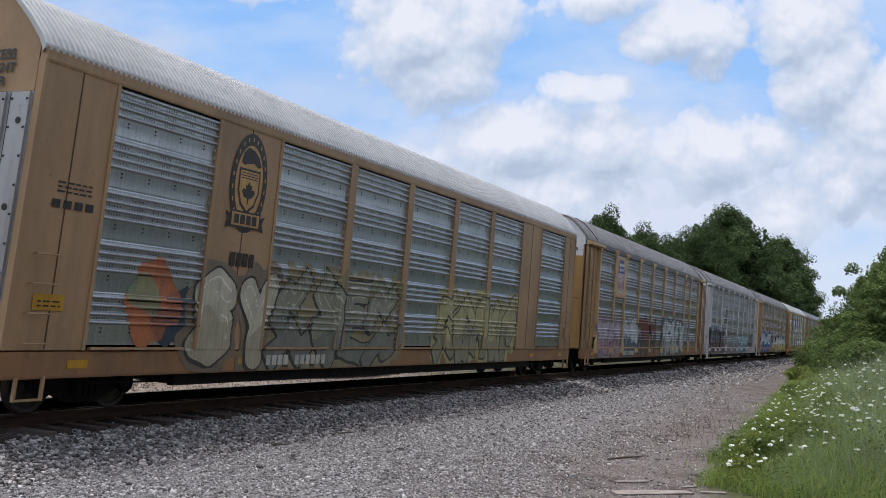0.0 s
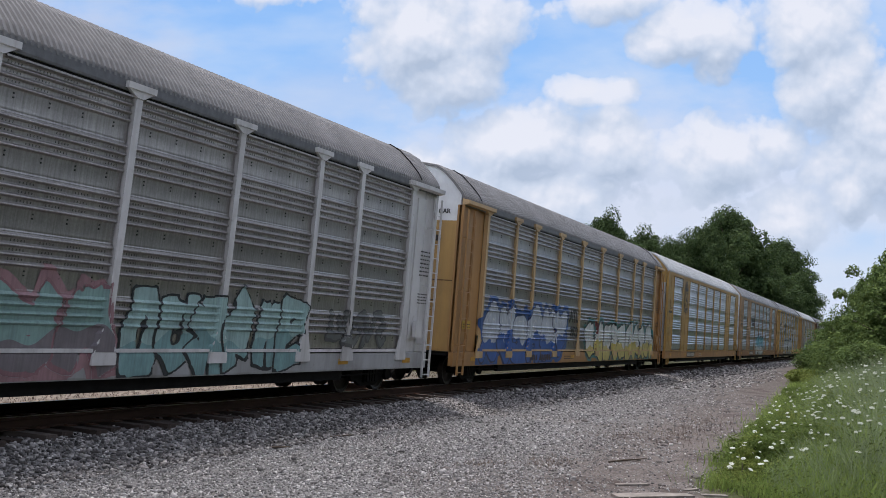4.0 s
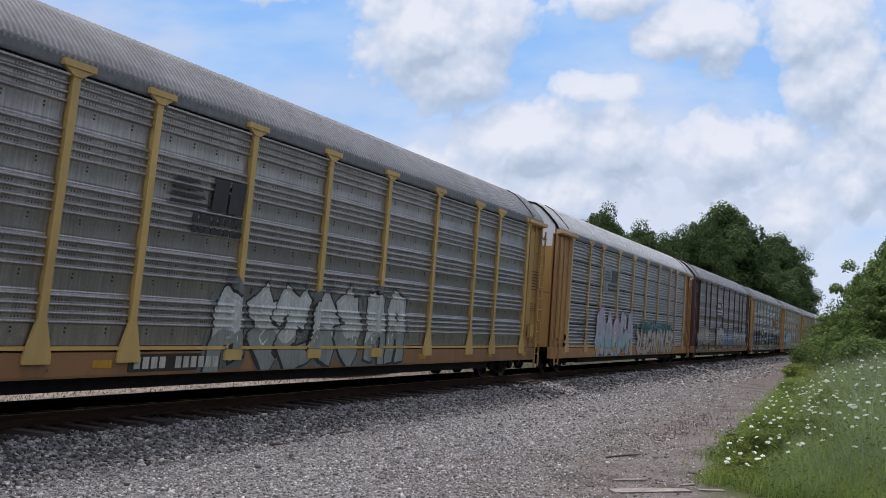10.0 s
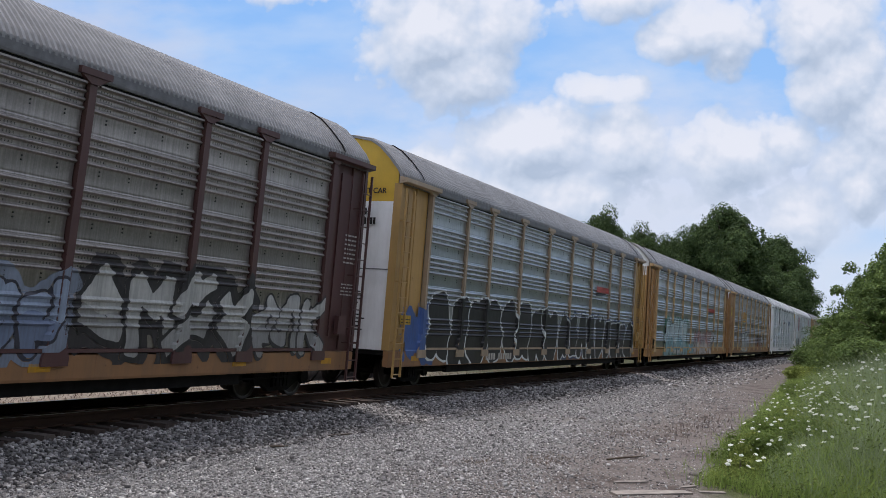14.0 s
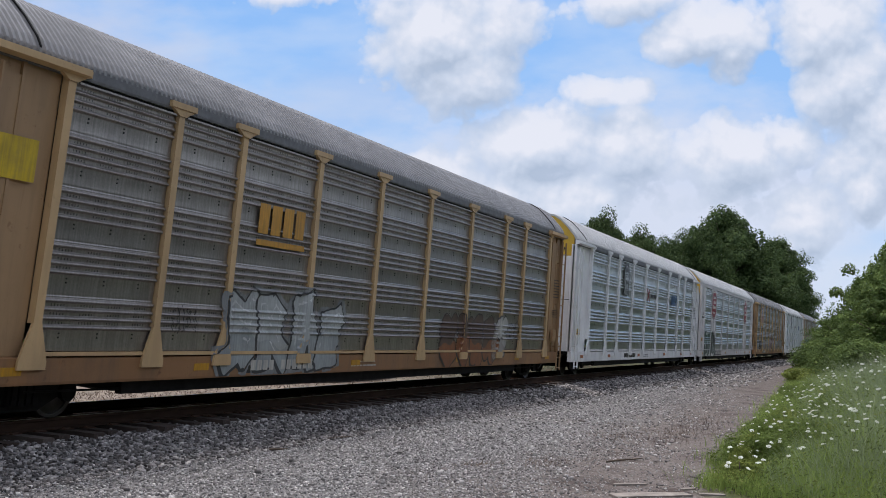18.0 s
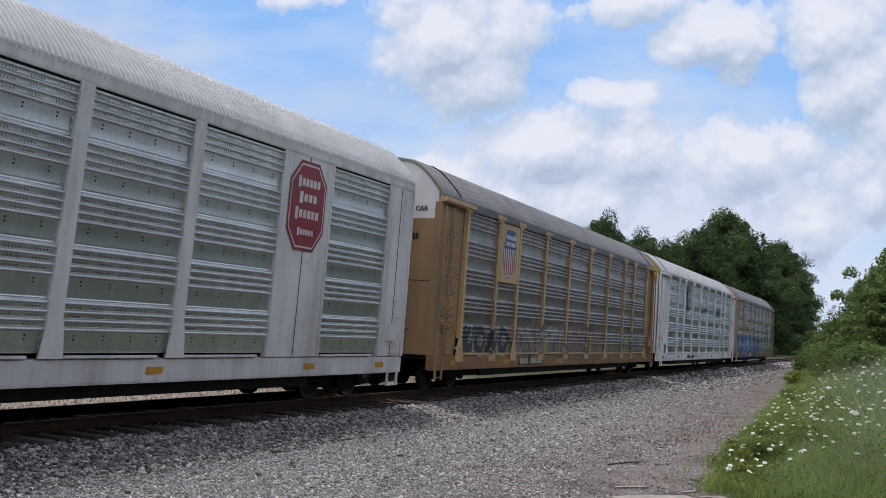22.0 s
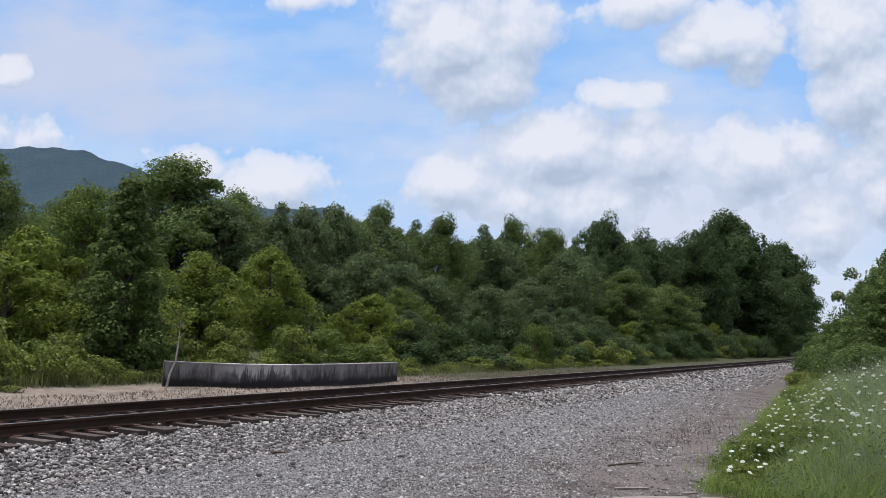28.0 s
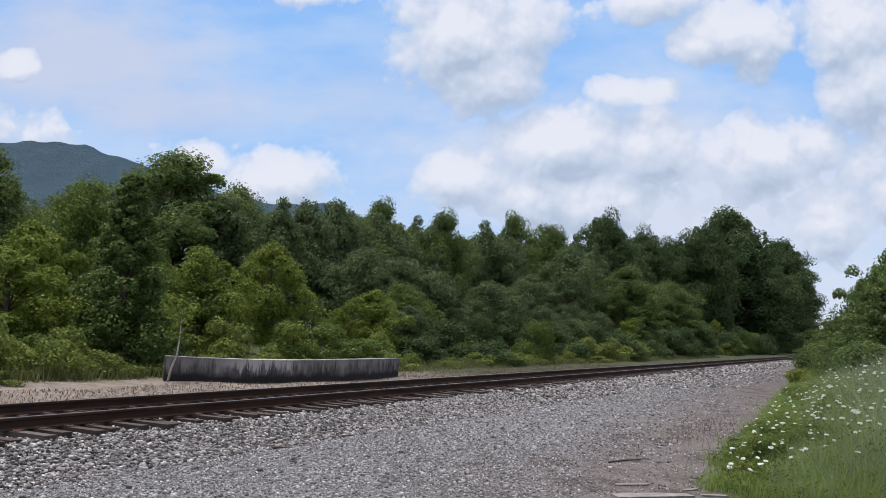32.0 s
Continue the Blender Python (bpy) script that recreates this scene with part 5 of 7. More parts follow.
def autorack(i, spec):
    """One enclosed two-truck car for carrying road vehicles: deck, ribbed sides, ribbed roof, end doors, trucks, ladders."""
    kind, body, panel, roof, top, low = spec["kind"], spec["body"], spec["panel"], spec["roof"], spec["top"], spec["low"]
    sill = spec.get("sill", body)
    post = spec.get("post", body)
    car = empty("autorack_car", 0, PITCH * (i + 0.35), RAIL, spec["label"], "train car", "cars of the train")
    rng = random.Random(100 + i)
    car["fine"] = spec.get("fine", False)
    car["posts"], car["flush"] = list(spec.get("bays", BAYS_P)), kind == "F"
    # under frame
    for s in (1, -1):
        part("side_sill", shared(("sill", s), lambda: Buf().prism([(s * 1.36, 0.60), (s * 1.49, 0.58), (s * 1.50, 0.62), (s * 1.50, 0.96), (s * 1.36, 0.99)], Y0, Y1, "y").mesh("side_sill")), sill, car)
    part("deck", shared("deck", lambda: Buf().box(-1.36, 1.36, Y0 + 0.07, Y1 - 0.07, 0.86, 0.96).mesh("deck")), BLACK, car)
    part("centre_sill", shared("csill", lambda: Buf().box(-0.33, 0.33, Y0 - 0.1, Y1 + 0.1, 0.46, 0.86).prism([(4.9, 0.46), (6.2, 0.27), (22.4, 0.27), (23.8, 0.46)], -0.32, 0.32, "x").box(-0.9, -0.45, 9.0, 10.2, 0.42, 0.8).box(0.35, 1.25, 12.4, 12.5, 0.5, 0.86).box(0.35, 1.25, 16.4, 16.5, 0.5, 0.86).mesh("centre_sill")), BLACK, car)
    part("brake_tank", shared("tank", lambda: Buf().tube([(0.85, 17.4, 0.62), (0.85, 18.5, 0.62)], (0.17, 0.17), 12).mesh("brake_tank", True)), BLACK, car)
    part("brake_pipe", shared("pipe", lambda: Buf().tube([(1.30, Y0 + 2, 0.47), (1.30, 6.5, 0.44), (1.30, 22.5, 0.44), (1.30, Y1 - 2, 0.47)], (0.018,) * 4, 6).mesh("brake_pipe")), BLACK, car)
    for y in (Y0 - 0.55, Y1 + 0.1):
        part("coupler", shared(("coupler", y), lambda: Buf().box(-0.13, 0.13, y, y + 0.45, 0.55, 0.85).box(-0.2, 0.2, y - 0.02 if y < 5 else y + 0.33, y + 0.14 if y < 5 else y + 0.50, 0.48, 0.9).mesh("coupler")), BLACK, car)
        hy = y + 0.2
        part("air_hose", shared(("hose", y), lambda: Buf().tube([(0.45, hy + 0.2, 0.6), (0.47, hy, 0.42), (0.42, hy - 0.1, 0.25), (0.3, hy - 0.15, 0.2)], (0.03,) * 4, 6).mesh("air_hose", True)), BLACK, car)
    part("under_frame", shared("uframe", lambda: Buf().box(1.22, 1.34, 4.9, 23.7, 0.37, 0.62).box(-1.34, -1.22, 4.9, 23.7, 0.37, 0.62).mesh("under_frame")), BLACK, car)
    make_truck(car, 3.12)
    make_truck(car, PITCH - 3.12)
    # roof
    part("roof", shared("roof", roof_mesh), roof, car, spec.get("roof_label", ""))
    for y, nm in ((Y0 - 0.02, "f"), (Y1 - 0.16, "r")):
        poly = [(x + 0.0, z + 0.012) for x, z in ROOF] + [(-x, z + 0.012) for x, z in reversed(ROOF[:-1])]
        inner = [(x * 0.965, z - 0.05) for x, z in ROOF] + [(-x * 0.965, z - 0.05) for x, z in reversed(ROOF[:-1])]
        def cap():
            b = Buf()
            m = len(poly)
            for yy in (y, y + 0.18):
                b.v += [(p, yy, q) for p, q in poly] + [(p, yy, q) for p, q in inner]
            for j in range(m - 1):
                b.f += [(j, j + 1, 2 * m + j + 1, 2 * m + j), (m + j, 3 * m + j, 3 * m + j + 1, m + j + 1), (j, m + j, m + j + 1, j + 1), (2 * m + j, 2 * m + j + 1, 3 * m + j + 1, 3 * m + j)]
            return b.mesh("roof_end")
        part("roof_end", shared(("cap", nm), cap), spec.get("cap", roof), car)
        if kind == "P":
            def seam(ys=y + (1.15 if nm == "f" else -1.1)):
                b = Buf()
                half = [(x + (0.05 if x > 0.5 else 0.0), z + 0.04) for x, z in ROOF[1:]]
                arch = half + [(-x, z) for x, z in reversed(half[:-1])]
                for (p, q), (p2, q2) in zip(arch, arch[1:]):
                    b.prism([(p, q - 0.03), (p2, q2 - 0.03), (p2, q2), (p, q)], ys, ys + 0.035, "y")
                return b.mesh("roof_seam")
            part("roof_seam", shared(("rseam", nm), seam), BLACK, car)
    # end doors
    for y, turn in ((Y0 + 0.02, 0), (Y1 - 0.02, 180)):
        for s in (1, -1):
            for lower, m in ((True, low), (False, top)):
                o = part("end_door", shared(("door", s, lower), lambda: end_door_mesh(s, lower)), m, car)
                o.matrix_basis = pose(0, y, 0, 0, 0, turn)
                if lower and kind == "P":
                    part("door_seam", shared(("dseam", s), lambda: Buf().box(min(0, s * 1.37), max(0, s * 1.37), -0.006, 0.0, 2.92, 2.945).box(min(s * 0.02, s * 0.5), max(s * 0.02, s * 0.5), -0.004, 0.0, 3.40, 3.50).mesh("door_seam")), SEAM if spec["low"] is not WHT else GREYBAR, o)
                elif lower:
                    for x, w in ((0.17, 0.74), (1.02, 0.34)):
                        part("door_sheet", shared(("sheet", s, x), lambda: Buf().box(min(s * x, s * (x + w)), max(s * x, s * (x + w)), -0.05, 0.0, 1.05, 4.585).mesh("door_sheet")), m, o)
                    part("lock_bar", shared(("lockbar", s), lambda: Buf().box(min(s * 0.935, s * 0.995), max(s * 0.935, s * 0.995), -0.075, -0.0, 1.2, 3.6).mesh("lock_bar")), GREYBAR, o, "grey locking bar")
                    part("door_gap", shared(("dgap", s), lambda: Buf().box(min(s * 0.10, s * 0.13), max(s * 0.10, s * 0.13), -0.004, 0.0, 1.0, 4.59).box(min(s * 0.955, s * 0.975), max(s * 0.955, s * 0.975), -0.004, 0.0, 3.6, 4.59).mesh("door_gap")), BLACK, o)
                    tagged(part("rivets", shared(("rivets", s), lambda: rivets_mesh(s)), BOLT, o), kind="stuff")
    top_ink = (30, 28, 28)
    if spec.get("plate"):
        part("door_plate", shared("door_plate", lambda: Buf().box(-0.75, 1.20, Y0 - 0.006, Y0 - 0.0005, 4.94, 5.16).mesh("door_plate")), spray((222, 220, 214)), car, "white lettered plate")
    if kind == "F":
        for text, z in (("EXCESS", 5.08), ("HEIGHT", 4.88), ("CAR", 4.68)):
            words(car, text, 0.21, Y0 - 0.008, z, top_ink, "end", 0.62)
    else:
        words(car, "EXCESS HEIGHT CAR", 0.185, Y0 - 0.010, 4.98 if spec.get("plate") else 4.80, top_ink, "end", 0.22)
    bx = Buf()
    for r, (z, h) in enumerate(((4.26, 0.17), (4.02, 0.17))):
        for j in range(4 + 2 * r):
            bx.box(0.38 + j * 0.085, 0.44 + j * 0.085, Y0 - 0.036, Y0 - 0.031, z, z + h)
    tagged(part("stencil", bx, spray(spec.get("ink", (30, 28, 28))), car), kind="stuff")
    bx = Buf()
    for r in range(9):
        z = 2.35 - r * 0.09 - (0.2 if r > 3 else 0)
        bx.box(0.42, 0.56 + 0.24 * rng.random(), Y0 - 0.036, Y0 - 0.031, z, z + 0.032)
    tagged(part("data_block", bx, spray(spec.get("ink", (30, 28, 28))), car), kind="stuff")
    # chords along the top of the sides
    for s in (1, -1):
        part("top_chord", shared(("chord", s), lambda: Buf().prism([(s * 1.40, 5.04), (s * 1.515, 5.04), (s * 1.525, 5.08), (s * 1.525, 5.24), (s * 1.40, 5.26)], Y0 + 0.02, Y1 - 0.02, "y").mesh("top_chord")), spec.get("chord", GREYBAR if kind == "P" else body), car)
    if kind == "F":
        bays = BAYS_F
        for s in (1, -1):
            for a, c in SOLID_F:
                def solid(a=a, c=c):
                    return Buf().box(1.41, 1.505, a, c, 0.985, 5.05).mesh("solid_panel")
                o = part("solid_panel", shared(("solid", a), solid), body, car)
                m = (a + c) / 2
                part("seam", shared(("seam", a), lambda: Buf().box(1.505, 1.511, m - 0.012, m + 0.012, 1.0, 5.04).mesh("seam")), SEAM, o)
                for yy in (a, c - 0.07):
                    part("trim", shared(("trim", yy), lambda: Buf().box(1.505, 1.53, yy, yy + 0.07, 0.985, 5.05).mesh("trim")), body, o)
                if s < 0:
                    o.matrix_basis = pose(0, 2 * (a + c) / 2, 0, 0, 0, 180)
            for a, c in STRIP_F:
                def strip(a=a, c=c):
                    b = Buf().box(1.42, 1.53, a, c, 0.985, 5.05)
                    b.prism([(a - 0.09, 0.985), (c + 0.09, 0.985), (c, 1.55), (a, 1.55)], 1.53, 1.55, "x")
                    return b.mesh("post")
                o = part("post", shared(("strip", a), strip), post, car)
                if s < 0:
                    o.matrix_basis = pose(0, a + c, 0, 0, 0, 180)
        for a, c in BAYS_F:
            part("sheet_ledge", shared(("ledgeF", a), lambda: Buf().box(1.47, 1.545, a + 0.1, c - 0.3, 0.99, 1.03).mesh("sheet_ledge")), spec.get("ledge", post), car)
    else:
        e = spec.get("bays", BAYS_P)
        bays = [(a + 0.10, c - 0.10) for a, c in zip(e, e[1:])]
        wide = spec.get("wide", 0.078)
        for s in (1, -1):
            for j, y in enumerate(e):
                def postm(y=y, j=j):
                    b = Buf()
                    ww = wide
                    b.box(1.42, 1.548, y - ww, y + ww, 1.45, 5.04)
                    b.prism([(y - 0.26, 0.80), (y + 0.26, 0.80), (y + 0.26, 0.92), (y + ww, 1.46), (y - ww, 1.46), (y - 0.26, 0.92)], 1.505, 1.55, "x")
                    b.prism([(y - 0.34, 5.08), (y + 0.34, 5.08), (y + 0.34, 5.18), (y - 0.34, 5.18)], 1.50, 1.59, "x")
                    b.prism([(y - ww, 4.96), (y + ww, 4.96), (y + 0.30, 5.08), (y - 0.30, 5.08)], 1.50, 1.57, "x")
                    return b.mesh("post")
                o = part("post", shared(("post", y, wide), postm), post, car)
                if s < 0:
                    o.matrix_basis = pose(0, 2 * y, 0, 0, 0, 180)
            for a, c in ((Y0, e[0] - 0.1), (e[-1] + 0.1, Y1)):
                def endp(a=a, c=c):
                    return Buf().box(1.30, 1.42, a, c, 0.985, 5.05).mesh("end_panel")
                o = part("end_panel", shared(("endp", a, c), endp), body, car)
                m = (a + c) / 2
                edge = a if a < 5 else c - 0.1
                part("stiffener", shared(("stif", m), lambda: Buf().box(1.42, 1.47, m + 0.1, m + 0.16, 1.0, 5.05).mesh("stiffener")), body, o)
                part("inner_sheet", shared(("insh", m), lambda: Buf().box(1.42, 1.455, m - 0.35, m + 0.1, 1.3, 4.85).mesh("inner_sheet")), body, o)
                part("corner_post", shared(("corner", edge), lambda: Buf().box(1.36, 1.50, edge, edge + 0.1, 0.985, 5.05).mesh("corner_post")), body, o)
                if s < 0:
                    o.matrix_basis = pose(0, a + c, 0, 0, 0, 180)
            for a, c in ((Y0 - 0.05, e[0] + 0.25), (e[-1] - 0.25, Y1 + 0.05)):
                o = part("header", shared(("header", a), lambda a=a, c=c: Buf().prism([(1.45, 5.04), (1.66, 5.08), (1.66, 5.18), (1.45, 5.22)], a, c, "y").mesh("header")), post, car)
                if s < 0:
                    o.matrix_basis = pose(0, a + c, 0, 0, 0, 180)
        for a, c in zip(e, e[1:]):
            part("sheet_ledge", shared(("ledgeP", a), lambda: Buf().box(1.46, 1.52, a + 0.11, c - 0.11, 0.992, 1.05).mesh("sheet_ledge")), spec.get("ledge", post), car)
    fine = spec.get("fine", False)
    for a, c in bays:
        w = round(c - a, 3)
        for s in (1, -1):
            o = part("side_panel", shared(("panel", w, fine), lambda: panel_mesh(w, FINE if fine else RIBS)), panel, car)
            o.location = (SIDE, a, 0)
            if s < 0:
                o.matrix_basis = pose(-SIDE, c, 0, 0, 0, 180)
            else:
                if fine:
                    for k in range(1, SHEETS):
                        part("lap_gap", shared(("lap", w), lambda: Buf().box(0.0, 0.012, 0.0, w, -0.014, 0.016).mesh("lap_gap")), BLACK, o).location = (0, 0, Z_LOW + k * (Z_HIGH - Z_LOW) / SHEETS)
                else:
                    tagged(part("bolts", shared(("bolts", w), lambda: bolts_mesh(w)), BOLT, o), kind="stuff")
                if not fine:
                    tagged(part("punched_pattern", shared(("perf", w), lambda: punched_mesh(w)), BOLT, o), kind="stuff")
                if kind == "F":
                    tagged(part("clips", shared(("clips", w), lambda: clips_mesh(w)), CLIP, o), kind="stuff")
                # black strip laid on as the shade of the gap under the top chord
                part("head_gap", shared(("gap", w), lambda: Buf().box(0.0, 0.012, 0.0, w, 4.985, 5.036).mesh("head_gap")), BLACK, o)
                part("head_flange", shared(("flange", w, kind), lambda: Buf().box(0.0, 0.05 if kind == "F" else 0.075, 0.05, w - 0.05, 4.955, 4.98 if kind == "F" else 4.985).mesh("head_flange")), panel, o)
    # ladders at the corners that face the yard
    for y in (Y0 + 0.03, Y1 - 0.47):
        def ladder(y=y):
            b = Buf()
            xl = 1.60
            for yy in (y, y + 0.42):
                b.box(xl, xl + 0.05, yy, yy + 0.035, 0.35, 4.92)
            n = 12
            for r in range(n):
                z = 0.42 + r * 0.37
                b.tube([(xl + 0.03, y, z), (xl + 0.03, y + 0.45, z)], (0.013, 0.013), 6)
                if r % 4 == 2:
                    b.box(1.45, xl + 0.02, y, y + 0.03, z, z + 0.03)
                    b.box(1.45, xl + 0.02, y + 0.42, y + 0.45, z, z + 0.03)
            return b.mesh("ladder")
        if kind == "F":
            q = y + 0.30 if y < 5 else y - 0.30
            iron = shared("grab_iron", lambda: Buf().tube([(1.50, 0, 0), (1.585, 0, 0), (1.585, 0.47, 0), (1.50, 0.47, 0)], (0.014,) * 4, 6).mesh("grab_iron"))
            for r in range(4):
                part("grab_iron", iron, body, car).location = (0, q, 1.08 + r * 0.42)
            part("stirrup", shared("stirrup", lambda: Buf().prism([(0, 0.62), (0, 0.28), (0.53, 0.28), (0.53, 0.62), (0.50, 0.62), (0.50, 0.31), (0.03, 0.31), (0.03, 0.62)], 1.502, 1.56, "x").mesh("stirrup")), body, car).location = (0, q, 0)
        else:
            part("ladder", shared(("ladder", kind, y), ladder), spec.get("ladder", body), car)
    # hand brake and latch boxes near the ends
    part("latch_box", shared("latch", lambda: Buf().box(1.50, 1.60, Y1 - 0.95, Y1 - 0.6, 1.35, 1.75).tube([(1.58, Y1 - 0.5, 1.5), (1.62, Y1 - 0.35, 1.3), (1.62, Y1 - 0.32, 1.0)], (0.03,) * 3, 6).mesh("latch_box")), body, car)
    # markings common to all
    for y in (2.2, 6.5, 12.2, 18.3, 23.2, 26.4):
        plate(car, "reflector", y, y + 0.42, 0.72, 0.84, spec.get("tick", (205, 150, 25)), 1.502, "yellow reflective strip")
    if kind == "F":
        plate(car, "notice", 1.35, 1.95, 1.55, 1.78, (190, 140, 30), 1.512, "yellow notice plate")
        lines_block(car, 1.43, 1.87, 1.60, 1.73, (40, 30, 20), 2, 1.52)
        stencil(car, 1.4, 2.3, 3.02, 0.12, spec.get("mark", (40, 34, 28)), (4,), 1.512)
        lines_block(car, 1.5, 2.2, 3.25, 3.45, spec.get("mark", (40, 34, 28)), 3, 1.512, i)
    else:
        plate(car, "notice", 1.45, 2.05, 1.62, 1.85, (200, 160, 40), 1.474, "yellow notice plate")
        lines_block(car, 1.5, 2.0, 1.66, 1.81, (40, 30, 20), 2, 1.482)
        m = 27.2
        lines_block(car, m - 0.2, m + 0.45, 2.9, 3.6, spec.get("mark", (40, 34, 28)), 7, 1.48, i)
        lines_block(car, m - 0.2, m + 0.4, 2.2, 2.5, spec.get("mark", (40, 34, 28)), 4, 1.48, i + 50)
    ys = spec.get("number", 7.4)
    if spec.get("number_plate", True):
        plate(car, "number_board", ys - 0.1, ys + 2.45, 0.64, 0.93, spec.get("board", (32, 26, 24)), 1.501, "dark board with pale stencilled marks")
    stencil(car, ys, ys + 2.3, 0.69, 0.19, spec.get("digits", (205, 200, 190)), (4, 6), 1.508)
    lines_block(car, ys + 4.0, ys + 5.2, 0.70, 0.88, spec.get("digits", (205, 200, 190)), 2, 1.503, i + 7)
    for g in spec.get("art", ()):
        g(car)
    return car


CLIP = simple("clip_zinc", (0.55, 0.56, 0.56), 0.4, 0.5, 8.0, 0.2, 0.05)
BOLT = simple("bolt_steel", (0.035, 0.033, 0.032), 0.6, 0.4)

# paints
YEL = paint("yellow_paint", (0.475, 0.288, 0.096), 0.4, 0.35)
TAN = paint("tan_paint", (0.384, 0.237, 0.119), 0.45, 0.4)
BRT = paint("bright_yellow_paint", (0.441, 0.266, 0.073), 0.35, 0.25)
ORG = paint("orange_tan_paint", (0.418, 0.220, 0.077), 0.4, 0.35)
YTP = paint("yellow_top_paint", (0.655, 0.407, 0.040), 0.2, 0.12)
MAR = paint("maroon_paint", (0.085, 0.034, 0.032), 0.4, 0.3)
WHT = paint("white_paint", (0.860, 0.860, 0.860), 0.25, 0.12)
PAL = paint("pale_paint", (0.701, 0.678, 0.667), 0.4, 0.3)
GRYP = paint("grey_paint", (0.407, 0.407, 0.407), 0.5, 0.3)
FAD = paint("faded_tan_paint", (0.43, 0.325, 0.22), 0.45, 0.4)
PST = paint("post_tan_paint", (0.588, 0.395, 0.198), 0.28, 0.3)
POY = paint("post_yellow_paint", (0.610, 0.407, 0.136), 0.25, 0.22)
RUST = paint("rusty_sill", (0.305, 0.153, 0.062), 0.6, 0.8)
ZINC = galvanised("zinc_sheet", (0.56, 0.585, 0.595), 0.45)
ZDARK = galvanised("dirty_sheet", (0.47, 0.44, 0.42), 0.65, 0.75, 0.30)
ZBRT = galvanised("bright_sheet", (0.83, 0.86, 0.89), 0.15, 0.9, 0.28)
ZBRN = galvanised("brown_sheet", (0.435, 0.395, 0.365), 0.65, 0.75, 0.30)
ZGRN = galvanised("green_sheet", (0.69, 0.715, 0.715), 0.18, 0.9, 0.28)
RGREY = simple("roof_zinc", (0.24, 0.235, 0.235), 0.5, 0.35, 0.8, 0.25, 0.05)
RWHITE = simple("roof_white", (0.47, 0.47, 0.465), 0.5, 0.1, 0.8, 0.15, 0.05)
RBROWN = simple("roof_brown", (0.22, 0.21, 0.205), 0.55, 0.3, 0.8, 0.25, 0.05)


def art(y0, y1, z0, z1, fills, edge, seed, thick=0.26, glow=None, word="", **more):
    return lambda car: graffiti(car, y0, y1, z0, z1, fills, edge, seed, thick, None, glow, word, **more)


def blot(y0, y1, z0, z1, c, seed):
    return lambda car: cloud_patch(car, y0, y1, z0, z1, c, seed)


def tag(y0, y1, z0, z1, c, seed, x=None):
    return lambda car: scribble(car, y0, y1, z0, z1, c, seed, x)


def disc(b, x, cy, cz, ry, rz, th, inner=0.0, n=36):
    """A flat ring or disc on the side, in one piece."""
    an = [2 * math.pi * i / n for i in range(n)]
    if not inner:
        b.prism([(cy + ry * math.cos(a), cz + rz * math.sin(a)) for a in an], x, x + th, "x")
        return
    k = len(b.v)
    for q in (x, x + th):
        for g in (1.0, inner):
            b.v += [(q, cy + ry * g * math.cos(a), cz + rz * g * math.sin(a)) for a in an]
    for i in range(n):
        j = (i + 1) % n
        for p, q in ((0, 1), (2, 3), (0, 2), (1, 3)):
            b.f.append((k + p * n + i, k + p * n + j, k + q * n + j, k + q * n + i))


